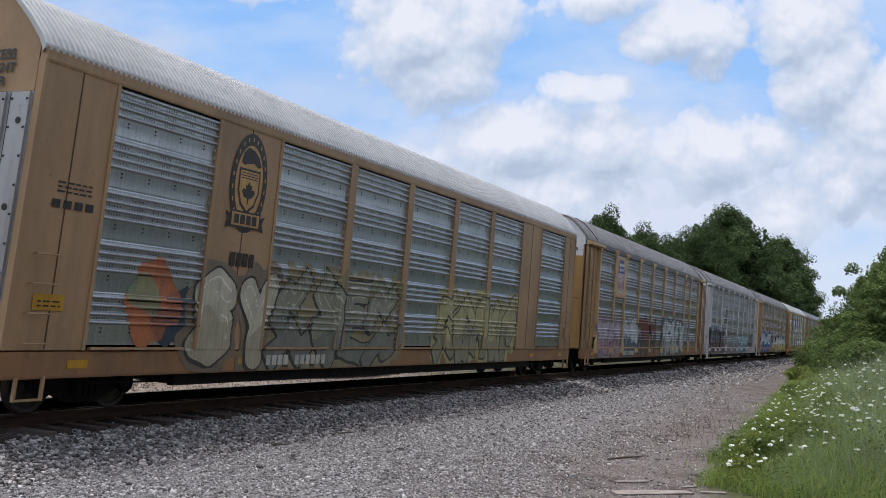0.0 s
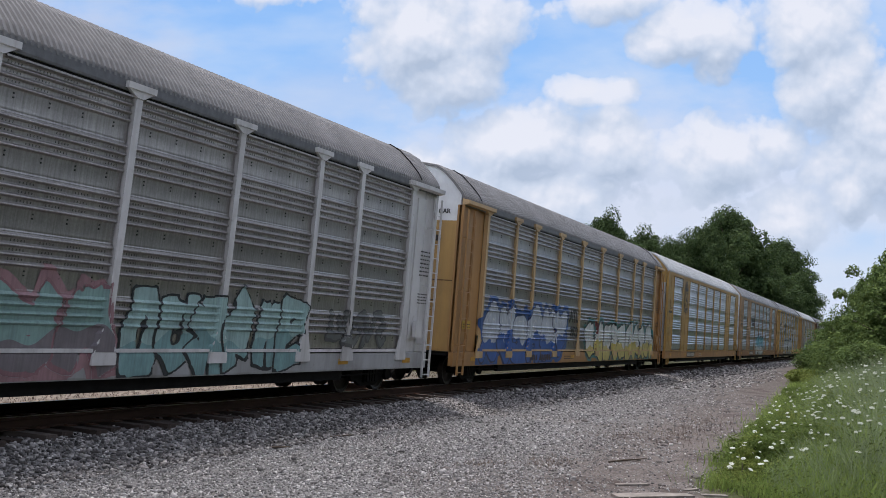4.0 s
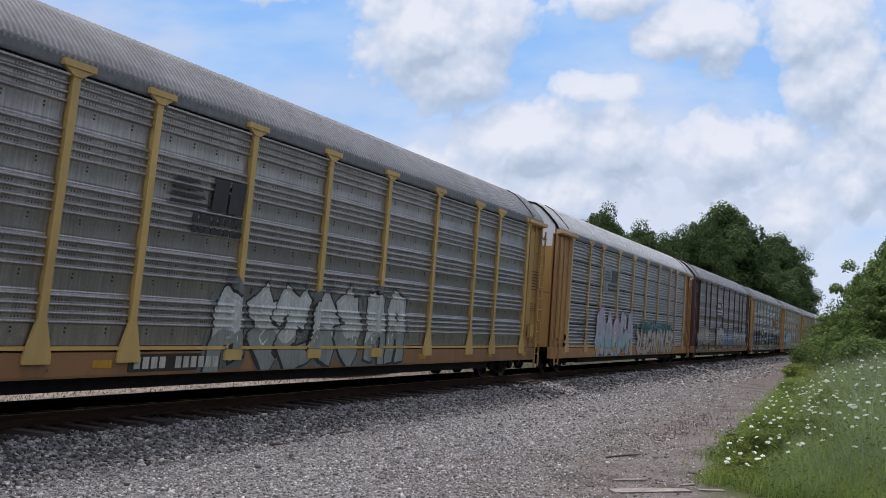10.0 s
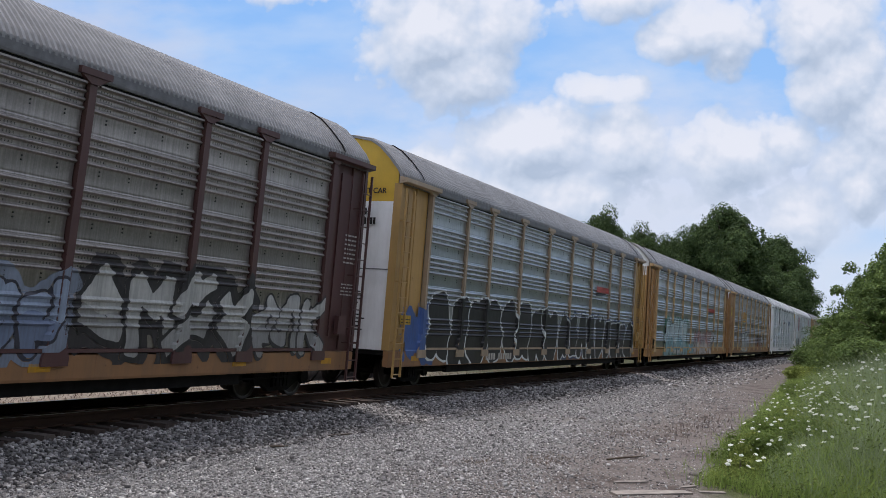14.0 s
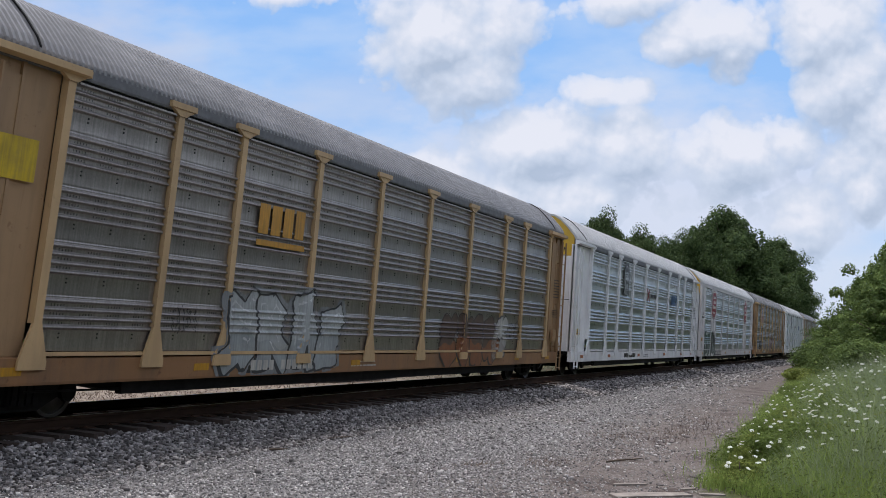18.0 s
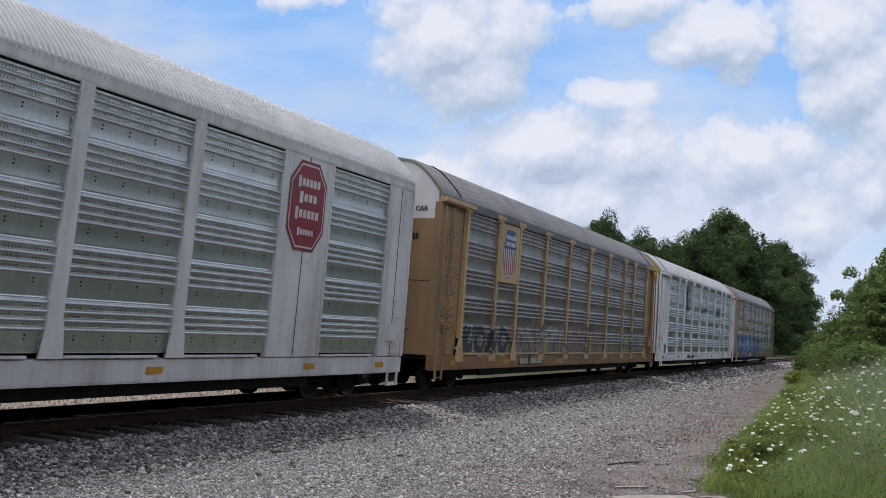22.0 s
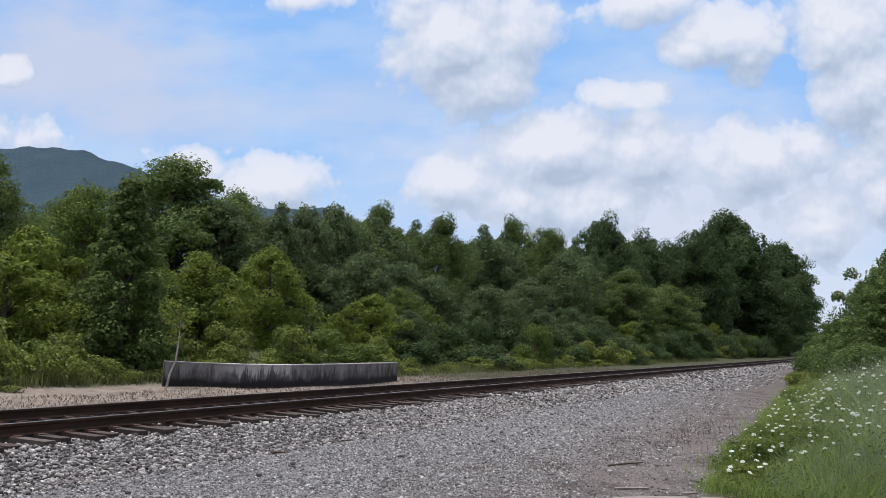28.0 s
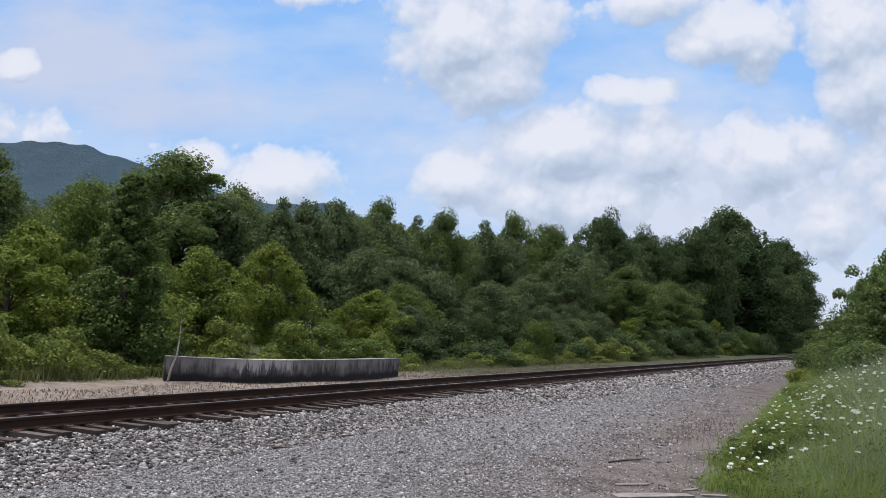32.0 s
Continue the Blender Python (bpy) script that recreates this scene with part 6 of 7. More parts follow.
def oval_emblem(cy, cz, ink, ground=None, x=1.514, k=0.86):
    """A thick oval ring of small marks round a shield with a leaf, a beast's shape on top and a ribbon below."""
    def f(car):
        back = ground or (196, 158, 92)
        pale = spray(back)
        dark = spray(ink)

        def poly(name, pts, layer, m):
            return part(name, Buf().prism([(cy + p * k, cz + q * k) for p, q in pts], x + layer, x + layer + 0.002, "x"), m, car)
        if ground:
            b = Buf()
            disc(b, x, cy, cz, 0.60 * k, 0.98 * k, 0.002)
            part("emblem_ground", b, pale, car)
        b = Buf()
        disc(b, x + 0.003, cy, cz, 0.68 * k, 1.08 * k, 0.003, 0.76)
        part("emblem", b, dark, car, "dark oval ring of an emblem")
        ticks = Buf()
        for j in range(22):
            a = 2 * math.pi * (j + 0.5) / 22
            if math.sin(a) < -0.72:
                continue
            p, q = cy + 0.60 * k * math.cos(a), cz + 0.955 * k * math.sin(a)
            ticks.box(x + 0.007, x + 0.009, p - 0.018 * k, p + 0.018 * k, q - 0.045 * k, q + 0.045 * k)
        tagged(part("emblem_ticks", ticks, pale, car), kind="stuff")
        poly("emblem_beast", [(-0.36, 0.42), (-0.30, 0.62), (-0.14, 0.76), (0.10, 0.72), (0.28, 0.60), (0.40, 0.40), (0.30, 0.36), (0.12, 0.44), (-0.14, 0.40), (-0.24, 0.36)], 0.004, dark)
        poly("emblem_shield", [(-0.40, 0.30), (0.40, 0.30), (0.40, -0.20), (0.26, -0.50), (0.0, -0.68), (-0.26, -0.50), (-0.40, -0.20)], 0.004, dark)
        poly("emblem_shield", [(-0.345, 0.25), (0.345, 0.25), (0.345, -0.18), (0.22, -0.45), (0.0, -0.60), (-0.22, -0.45), (-0.345, -0.18)], 0.007, pale)
        lines = Buf()
        for j in range(3):
            lines.box(x + 0.010, x + 0.012, cy - 0.30 * k, cy + 0.30 * k, cz + (0.08 + 0.055 * j) * k, cz + (0.10 + 0.055 * j) * k)
        tagged(part("emblem_lines", lines, dark, car), kind="stuff")
        leaf = [(0.0, 0.04), (0.06, -0.06), (0.12, -0.04), (0.11, -0.15), (0.20, -0.13), (0.24, -0.20), (0.15, -0.31), (0.03, -0.34), (0.02, -0.46)]
        poly("emblem_leaf", leaf + [(-p, q) for p, q in reversed(leaf[1:])], 0.010, dark)
        poly("ribbon", [(-0.72, -1.02), (-0.55, -0.98), (-0.55, -0.72), (-0.74, -0.66), (-0.64, -0.84)], 0.008, dark)
        poly("ribbon", [(0.72, -1.02), (0.55, -0.98), (0.55, -0.72), (0.74, -0.66), (0.64, -0.84)], 0.008, dark)
        poly("ribbon", [(-0.56, -0.98), (0.56, -0.98), (0.56, -0.62), (-0.56, -0.62)], 0.011, dark)
        poly("ribbon", [(-0.51, -0.94), (0.51, -0.94), (0.51, -0.66), (-0.51, -0.66)], 0.014, pale)
        bars = Buf()
        for j in range(4):
            y = cy + (-0.42 + 0.22 * j) * k
            bars.box(x + 0.017, x + 0.019, y, y + 0.17 * k, cz - 0.90 * k, cz - 0.70 * k)
        tagged(part("ribbon_lettering", bars, dark, car), kind="stuff")
    return f


def shield_emblem(y0, y1, z0, z1, back, x=1.545):
    """A shield: blue head with pale bars for its lettering, red and white stripes below, on a painted board."""
    def f(car):
        part("emblem_board", Buf().box(SIDE + 0.036, x, y0, y1, z0, z1), back, car, "plain painted board")
        cy, w = (y0 + y1) / 2, (y1 - y0) * 0.34
        H = (z1 - z0) * 0.82
        zb = z0 + (z1 - z0) * 0.09

        def half(u):
            return w * (0.80 + 0.2 * math.cos((u - 0.45) * 5.2)) * (1 if u > 0.22 else 0.55 + 0.45 * (u / 0.22) ** 0.6)
        def outline(u0, u1, g, th, m, nm):
            b = Buf()
            us = [u0 + (u1 - u0) * j / 12 for j in range(13)]
            poly = [(cy - half(u) * g, zb + u * H) for u in us] + [(cy + half(u) * g, zb + u * H) for u in reversed(us)]
            for (a, c) in zip(range(12), range(1, 13)):
                p = [poly[a], poly[c], poly[len(poly) - 1 - c], poly[len(poly) - 1 - a]]
                b.prism(p, x + th, x + th + 0.002, "x")
            part(nm, b, m, car)
        outline(0.0, 1.0, 1.06, 0.001, spray((30, 40, 90)), "emblem_edge")
        outline(0.015, 0.60, 1.0, 0.004, spray((225, 222, 220)), "emblem_field")
        outline(0.60, 0.985, 1.0, 0.0045, spray((28, 62, 140)), "emblem_head")
        b = Buf()
        for j in range(6):
            yy = cy + (j - 2.5) * w * 0.31
            lim = 0.13 if abs(j - 2.5) > 2 else 0.05
            b.box(x + 0.007, x + 0.009, yy - w * 0.075, yy + w * 0.075, zb + lim * H, zb + 0.59 * H)
        part("emblem_stripes", b, spray((150, 45, 52)), car)
        b = Buf()
        for r, n_ in ((0.80, 5), (0.66, 7)):
            for j in range(n_):
                yy = cy + (j - (n_ - 1) / 2) * w * 1.5 / n_
                b.box(x + 0.0075, x + 0.0095, yy - w * 0.55 / n_, yy + w * 0.55 / n_, zb + r * H, zb + (r + 0.09) * H)
        part("emblem_bars", b, spray((228, 228, 232)), car)
    return f


def octagon_emblem(cy, cz, ry, rz, x=1.516):
    def f(car):
        def octo(k):
            return [(cy + ry * k * u, cz + rz * k * v) for u, v in ((-0.5, 1), (0.5, 1), (1, 0.55), (1, -0.55), (0.5, -1), (-0.5, -1), (-1, -0.55), (-1, 0.55))]
        part("emblem_edge", Buf().prism(octo(1.0), x, x + 0.003, "x"), spray((140, 35, 48)), car, "dark red octagonal emblem")
        part("emblem_line", Buf().prism(octo(0.93), x + 0.004, x + 0.006, "x"), spray((225, 215, 212)), car)
        part("emblem_field", Buf().prism(octo(0.89), x + 0.007, x + 0.009, "x"), spray((150, 32, 46)), car)
        b = Buf()
        for r, (z, w, h) in enumerate(((0.52, 0.62, 0.17), (0.18, 0.5, 0.17), (-0.18, 0.66, 0.18), (-0.58, 0.45, 0.12))):
            n_ = 6 if r != 1 else 4
            for j in range(n_):
                u = -w + (j + 0.5) * 2 * w / n_
                hh = h * (1.5 if j == 0 else 1)
                b.box(x + 0.010, x + 0.012, cy + ry * (u - w * 0.72 / n_), cy + ry * (u + w * 0.72 / n_), cz + rz * (z - hh / 2), cz + rz * (z + hh / 2))
        part("emblem_bars", b, spray((228, 220, 216)), car)
    return f


def bars_logo(y0, y1, z0, z1, c, seed=1, under=True):
    """A maker's mark as plain bars of its size and colour."""
    def f(car):
        rng = random.Random(seed)
        b = Buf()
        x = SIDE + 0.046
        n_ = 4
        w = (y1 - y0) / n_
        zz = z0 + (z1 - z0) * (0.28 if under else 0.0)
        for j in range(n_):
            b.prism([(y0 + j * w + 0.02, zz), (y0 + (j + 0.82) * w, zz), (y0 + (j + 0.86) * w, z1), (y0 + (j + 0.06) * w, z1)], x, x + 0.004, "x")
        if under:
            b.box(x, x + 0.004, y0, y1, z0, z0 + (z1 - z0) * 0.14)
        part("logo", b, spray(c), car)
    return f


def stripe_mark(y0, y1, z0, z1):
    """A painted red stripe with a dark line under it."""
    def f(car):
        x = SIDE + 0.048
        part("mark", Buf().box(x, x + 0.003, y0, y1, z0, z1), spray((176, 58, 48)), car, "faded red stripe")
        part("mark", Buf().prism([(y0, z0 - 0.16), (y1 - 0.5, z0 - 0.06), (y1 - 0.5, z0 - 0.02), (y0, z0 - 0.02)], x, x + 0.003, "x"), spray((30, 30, 32)), car, "black stripe")
    return f


def winged_logo(y0, y1, z0, z1, c, board=None):
    """Slanted speed lines before two blocks and a line of small bars."""
    def f(car):
        x = SIDE + 0.046
        if board:
            part("logo_board", Buf().box(SIDE + 0.004, x, y0 - 0.1, y1 + 0.1, z0 - 0.08, z1 + 0.08), spray(board), car)
        b = Buf()
        H, W = z1 - z0, y1 - y0
        for j in range(4):
            z = z0 + H * (0.45 + 0.13 * j)
            b.prism([(y0 + W * 0.02 * j, z), (y0 + W * (0.5 - 0.05 * j), z), (y0 + W * (0.47 - 0.05 * j), z + H * 0.06), (y0 + W * 0.02 * j, z + H * 0.06)], x, x + 0.004, "x")
        for j in (0.52, 0.75):
            b.prism([(y0 + W * j, z0 + H * 0.42), (y0 + W * (j + 0.2), z0 + H * 0.42), (y0 + W * (j + 0.23), z1), (y0 + W * (j + 0.03), z1)], x, x + 0.004, "x")
        for r in range(2):
            for j in range(8):
                b.box(x, x + 0.004, y0 + W * (0.3 + 0.085 * j), y0 + W * (0.365 + 0.085 * j), z0 + H * 0.2 * r, z0 + H * (0.2 * r + 0.13))
        part("logo", b, spray(c), car)
    return f


WHI, BLK, TEAL, BLU, RED = (226, 226, 222), (24, 22, 24), (120, 190, 196), (60, 96, 170), (140, 42, 44)
CREAM, ORA, GRN, PUR, PNK = (196, 186, 160), (200, 130, 70), (60, 110, 84), (110, 84, 130), (196, 140, 140)

CARS = [
    dict(kind="F", body=TAN, panel=ZINC, roof=RWHITE, top=TAN, low=GRYP, sill=RUST, label="weathered yellow autorack car with grey ribbed panels and an oval emblem",
         art=[oval_emblem(6.2, 4.05, (38, 28, 24), (196, 152, 88)), bars_logo(5.85, 6.65, 2.5, 2.75, (38, 28, 24), 1, False),
              blot(3.3, 4.7, 1.05, 2.45, (186, 112, 70), 5), blot(3.3, 4.2, 1.5, 2.2, (128, 150, 112), 6), blot(4.0, 5.2, 1.0, 2.0, (46, 60, 76), 7),
              art(4.9, 7.7, 0.62, 2.55, [(196, 190, 166), (176, 166, 140)], (56, 50, 48), 3, 0.27, (128, 112, 92), "SY", shine=(226, 224, 214)),
              art(7.6, 12.9, 0.62, 2.5, [(150, 148, 128), (126, 128, 116)], (44, 42, 42), 4, 0.24, (150, 136, 100), count=4, square=True, shine=(200, 198, 184)),
              art(15.5, 21.6, 0.62, 2.45, [(186, 178, 130), (150, 146, 118)], (44, 40, 48), 8, 0.22, (178, 170, 120), count=5, square=True, shine=(214, 208, 180)), blot(11.3, 12.6, 1.9, 2.6, (120, 140, 110), 9)]),
    dict(kind="P", body=TAN, panel=ZDARK, roof=RBROWN, top=WHT, low=YEL, post=PST, sill=RUST, label="tan autorack car with dark dirty panels, a shield emblem and graffiti",
         art=[shield_emblem(5.45, 7.13, 3.2, 5.0, PST), art(2.9, 6.8, 0.75, 2.15, [(188, 178, 186), (176, 142, 158)], (120, 96, 112), 21, 0.22, (160, 140, 152), count=4), art(7.4, 10.0, 0.68, 2.3, [(206, 208, 210), (86, 104, 128)], BLK, 22, 0.36, count=2, shine=WHI),
              art(10.1, 14.5, 0.7, 2.45, [(122, 48, 42), (84, 74, 70)], (34, 30, 30), 23, 0.24, count=5), art(15.8, 21.8, 0.64, 2.45, [(206, 210, 210), (176, 182, 182)], (30, 30, 32), 24, 0.24, (96, 104, 104), count=5), art(22.1, 23.6, 1.4, 2.4, [(150, 150, 150)], (200, 200, 200), 25, 0.3, count=2), tag(1.3, 2.4, 1.8, 4.2, BLK, 6, 1.475)]),
    dict(kind="P", body=PAL, panel=ZDARK, roof=RBROWN, top=WHT, low=WHT, post=PAL, sill=GRYP, number=8.0, board=(220, 218, 214), digits=(30, 30, 30), label="pale grey autorack car with dark panels and colourful graffiti",
         art=[winged_logo(7.9, 10.1, 2.75, 3.75, BLK, (210, 212, 212)), blot(2.2, 9.6, 0.55, 1.15, (128, 40, 46), 36), art(2.5, 9.0, 0.62, 2.25, [(58, 54, 60), (84, 40, 46)], (196, 196, 194), 31, 0.42, (54, 110, 100), count=5, square=True, rim=0.03, halo=0.07),
              art(10.2, 15.9, 0.62, 2.0, [(140, 172, 166), (128, 120, 124)], (150, 110, 116), 32, 0.32, (166, 128, 132), count=5, square=True, halo=0.10), art(16.2, 21.6, 0.62, 2.0, [(164, 194, 190), (130, 168, 168)], (30, 36, 40), 33, 0.26, count=6, square=True), art(22.6, 25.4, 1.1, 1.9, [(110, 112, 110)], (80, 80, 80), 34, 0.15, count=3)]),
    dict(kind="P", body=ORG, panel=ZDARK, roof=RBROWN, top=WHT, low=YEL, post=PST, sill=ORG, number_plate=False, digits=(60, 34, 18), label="orange-yellow autorack car with dark panels and large bright graffiti",
         art=[art(2.9, 11.4, 0.66, 2.4, [(196, 202, 210), (60, 100, 170)], (34, 46, 90), 41, 0.34, (50, 90, 150), count=6, shine=WHI),
              lambda car: words(car, "ATL", 0.62, 12.25, 2.08, (28, 28, 30), "side", SIDE + 0.05), lambda car: words(car, "2022", 0.5, 12.35, 1.55, (28, 28, 30), "side", SIDE + 0.05),
              art(14.2, 26.0, 0.60, 2.12, [(218, 218, 212), (206, 190, 110)], (24, 40, 38), 43, 0.33, (70, 130, 128), count=9, shine=(180, 214, 208), rim=0.075, halo=0.10), blot(14.0, 16.0, 0.9, 2.2, (120, 60, 60), 44)]),
    dict(kind="F", body=BRT, panel=ZBRT, roof=RWHITE, top=BRT, low=GRYP, sill=ORG, label="bright yellow autorack car with silver panels and oval emblem",
         art=[oval_emblem(6.2, 4.05, (52, 36, 20), None)]),
    dict(kind="F", body=TAN, panel=ZINC, roof=RGREY, cap=FAD, top=WHT, low=WHT, sill=RUST, label="tan autorack car with grey ribbed panels and a teal graffiti piece",
         art=[winged_logo(7.7, 10.1, 3.1, 3.8, (40, 42, 46)), art(11.6, 16.7, 0.60, 2.12, [(96, 160, 170), (206, 214, 212)], BLK, 51, 0.34, (60, 90, 96), count=5, shine=(214, 224, 222), halo=0.08), tag(5.5, 7.1, 1.1, 2.3, (70, 52, 44), 52, 1.515), tag(1.5, 2.2, 3.3, 3.8, (60, 50, 44), 53, 1.512)]),
    dict(kind="P", body=YEL, panel=ZDARK, roof=RGREY, top=WHT, low=BRT, post=POY, sill=RUST, label="yellow autorack car with dark grey panels and a white graffiti piece",
         art=[winged_logo(7.8, 10.0, 3.0, 4.0, (28, 28, 30)), art(9.3, 17.4, 0.60, 2.2, [(204, 208, 204), (150, 156, 152)], (28, 28, 30), 61, 0.25, (116, 120, 118), count=7, square=True, shine=(228, 230, 226), halo=0.10)]),
    dict(kind="P", fine=True, body=ORG, panel=ZDARK, roof=RWHITE, cap=BLACK, top=WHT, low=YEL, post=PST, sill=ORG, label="orange-yellow autorack car with white roof and pastel graffiti",
         art=[winged_logo(7.7, 10.0, 3.35, 4.25, (26, 30, 32), (140, 146, 144)), art(6.9, 13.4, 0.60, 2.55, [(196, 190, 206), (168, 196, 202)], (122, 92, 122), 71, 0.27, None, count=5, shine=(230, 228, 236)), tag(3.4, 5.6, 1.1, 2.1, (34, 32, 36), 72), blot(14.0, 22.8, 1.55, 2.25, (52, 104, 96), 76), blot(14.4, 16.2, 0.9, 1.7, (120, 40, 48), 77),
              art(14.3, 23.3, 0.60, 1.85, [(200, 196, 190), (190, 184, 180)], (104, 40, 46), 73, 0.24, None, count=8, square=True), art(15.5, 23.0, 1.7, 2.25, [(110, 160, 176), (60, 120, 120)], (40, 60, 84), 74, 0.22, count=8)]),
    dict(kind="P", body=MAR, panel=ZBRN, roof=RGREY, cap=BLACK, plate=True, top=PAL, low=MAR, post=MAR, sill=RUST, ink=(215, 210, 205), mark=(200, 195, 190), number=7.6, label="dark maroon autorack car with brown-grey panels and pale graffiti",
         art=[lambda car: part("logo_board", Buf().box(SIDE + 0.004, SIDE + 0.046, 10.2, 12.86, 2.95, 4.0), MAR, car, "maroon board with a white wheel-like mark"),
              lambda car: stencil(car, 10.35, 11.7, 3.66, 0.22, (225, 222, 220), (7,), SIDE + 0.049),
              lambda car: part("logo", Buf().box(SIDE + 0.049, SIDE + 0.053, 10.3, 12.55, 3.38, 3.49).box(SIDE + 0.049, SIDE + 0.053, 10.3, 12.55, 3.16, 3.27), spray((225, 222, 220)), car),
              lambda car: [disc(b, SIDE + 0.049, 12.4, 3.62, 0.34, 0.36, 0.004, 0.62) or part("logo", b, spray((225, 222, 220)), car) for b in [Buf()]],
              art(2.6, 7.3, 1.0, 2.2, [(176, 170, 156), (164, 158, 146)], (74, 66, 62), 81, 0.34, count=4, square=True), art(10.2, 14.1, 0.98, 2.3, [(206, 208, 202), (186, 188, 184)], (30, 30, 34), 82, 0.22, (40, 40, 44), count=5, square=True, rim=0.07, halo=0.08), art(14.2, 18.9, 1.0, 2.0, [(150, 164, 184), (120, 134, 160)], (50, 50, 62), 83, 0.26, (130, 140, 156), count=5), art(19.0, 23.6, 1.0, 2.25, [(190, 190, 184), (160, 160, 156)], (34, 32, 34), 87, 0.24, (48, 44, 46), count=4, square=True, rim=0.09, halo=0.12), art(23.7, 26.3, 1.0, 2.1, [(180, 180, 176), (150, 150, 148)], (50, 48, 50), 88, 0.22, count=3),
              tag(1.3, 2.3, 2.9, 4.6, (190, 188, 186), 84, 1.475), tag(1.3, 2.3, 1.2, 2.6, (190, 188, 186), 85, 1.475), art(2.2, 6.4, 0.6, 0.96, [(150, 140, 128), (140, 132, 122)], (60, 50, 46), 86, 0.3, count=5)]),
    dict(kind="P", body=YEL, panel=ZINC, roof=RGREY, top=YTP, low=WHT, post=FAD, sill=RUST, wide=0.06, number_plate=False, label="yellow autorack car with blue-grey panels and large black and white graffiti",
         art=[blot(1.4, 4.4, 0.6, 2.2, (70, 100, 160), 95), art(3.2, 14.3, 0.56, 2.35, [(22, 20, 22)], (232, 236, 234), 91, 0.46, None, count=8, rim=0.06), art(14.6, 26.2, 0.60, 2.2, [(26, 24, 28)], (226, 230, 230), 92, 0.38, (60, 80, 116), count=9, rim=0.055, halo=0.06), tag(1.2, 2.6, 1.0, 2.1, (60, 96, 160), 93, 1.475), stripe_mark(19.5, 21.5, 3.28, 3.52)]),
    dict(kind="P", body=ORG, panel=ZINC, roof=RGREY, top=WHT, low=YEL, post=PST, sill=ORG, number=7.8, label="orange-yellow autorack car with grey-green panels and silver graffiti",
         art=[art(5.2, 12.0, 0.60, 2.5, [(190, 208, 210), (140, 178, 184)], (36, 36, 40), 101, 0.32, (86, 136, 118), count=5, shine=(224, 230, 230)), art(14.2, 20.8, 0.60, 2.15, [(172, 132, 126), (206, 196, 190)], (26, 16, 18), 102, 0.22, (196, 196, 196), "STRANGE", shine=(224, 216, 212), halo=0.05), art(20.9, 21.6, 1.3, 2.0, [(190, 190, 188)], (90, 90, 90), 103, 0.25, count=2), blot(12.4, 14.3, 0.6, 1.3, (130, 176, 190), 104), stripe_mark(18.9, 21.6, 3.32, 3.56)]),
    dict(kind="P", body=TAN, panel=ZBRN, roof=RGREY, top=WHT, low=TAN, post=PST, sill=RUST, number=8.2, label="brown-tan autorack car with dirty brown panels and a gold mark",
         art=[bars_logo(7.95, 9.7, 3.05, 3.85, (206, 150, 50), 11), art(7.3, 11.6, 0.62, 2.1, [(186, 190, 188), (166, 172, 172)], (50, 52, 54), 111, 0.32, (140, 142, 142), count=4, square=True, shine=(220, 222, 220), halo=0.07), (lambda car: plate(car, "notice", 1.35, 2.35, 3.4, 4.0, (210, 178, 30), 1.474, "large yellow notice plate")),
              tag(5.6, 6.6, 1.2, 1.8, (50, 46, 44), 112), art(17.2, 21.3, 0.66, 2.1, [(96, 74, 62), (140, 86, 50)], (48, 36, 32), 113, 0.34, count=4), art(21.1, 22.3, 0.66, 2.0, [(190, 188, 182), (160, 156, 150)], (90, 88, 84), 114, 0.3, count=1), tag(22.3, 23.4, 1.2, 1.95, (44, 46, 46), 115)]),
    dict(kind="P", bays=BAYS_W, wide=0.10, body=WHT, panel=ZGRN, roof=RWHITE, top=YTP, low=WHT, post=WHT, sill=WHT, number_plate=False, digits=(34, 34, 36), number=9.4, tick=(180, 96, 40), label="clean white autorack car with silver-green ribbed panels and an oval emblem",
         art=[oval_emblem(9.15, 4.22, (30, 30, 34), (196, 200, 200), SIDE + 0.046, 0.74), bars_logo(14.4, 15.85, 3.62, 3.78, (40, 40, 46), 3, False), bars_logo(19.75, 21.35, 3.45, 3.98, (50, 92, 136), 4, False),
              lambda car: part("logo", Buf().prism([(13.5, 3.4), (13.66, 3.4), (14.25, 4.0), (14.09, 4.0)], SIDE + 0.046, SIDE + 0.049, "x").prism([(13.5, 4.0), (13.66, 4.0), (14.25, 3.4), (14.09, 3.4)], SIDE + 0.050, SIDE + 0.053, "x"), spray((150, 40, 50)), car, "red cross mark")]),
    dict(kind="F", body=PAL, panel=ZGRN, roof=RWHITE, top=YTP, low=GRYP, post=PAL, sill=PAL, number=7.8, label="pale grey autorack car with green-grey panels and red octagonal emblems",
         art=[octagon_emblem(6.2, 4.03, 0.86, 0.92), octagon_emblem(22.7, 4.03, 0.72, 0.92), art(2.7, 5.6, 0.58, 2.1, [(54, 84, 74), (44, 66, 60)], (226, 234, 230), 131, 0.36, None, count=4, square=True, rim=0.055), art(5.4, 7.5, 0.58, 2.1, [(30, 38, 38), (40, 60, 54)], (220, 226, 222), 132, 0.3, None, count=3, rim=0.045)]),
    dict(kind="P", body=TAN, panel=ZBRN, roof=RBROWN, top=WHT, low=TAN, post=PST, sill=RUST, number=8.0, label="rusty tan autorack car with brown-grey panels and a shield emblem",
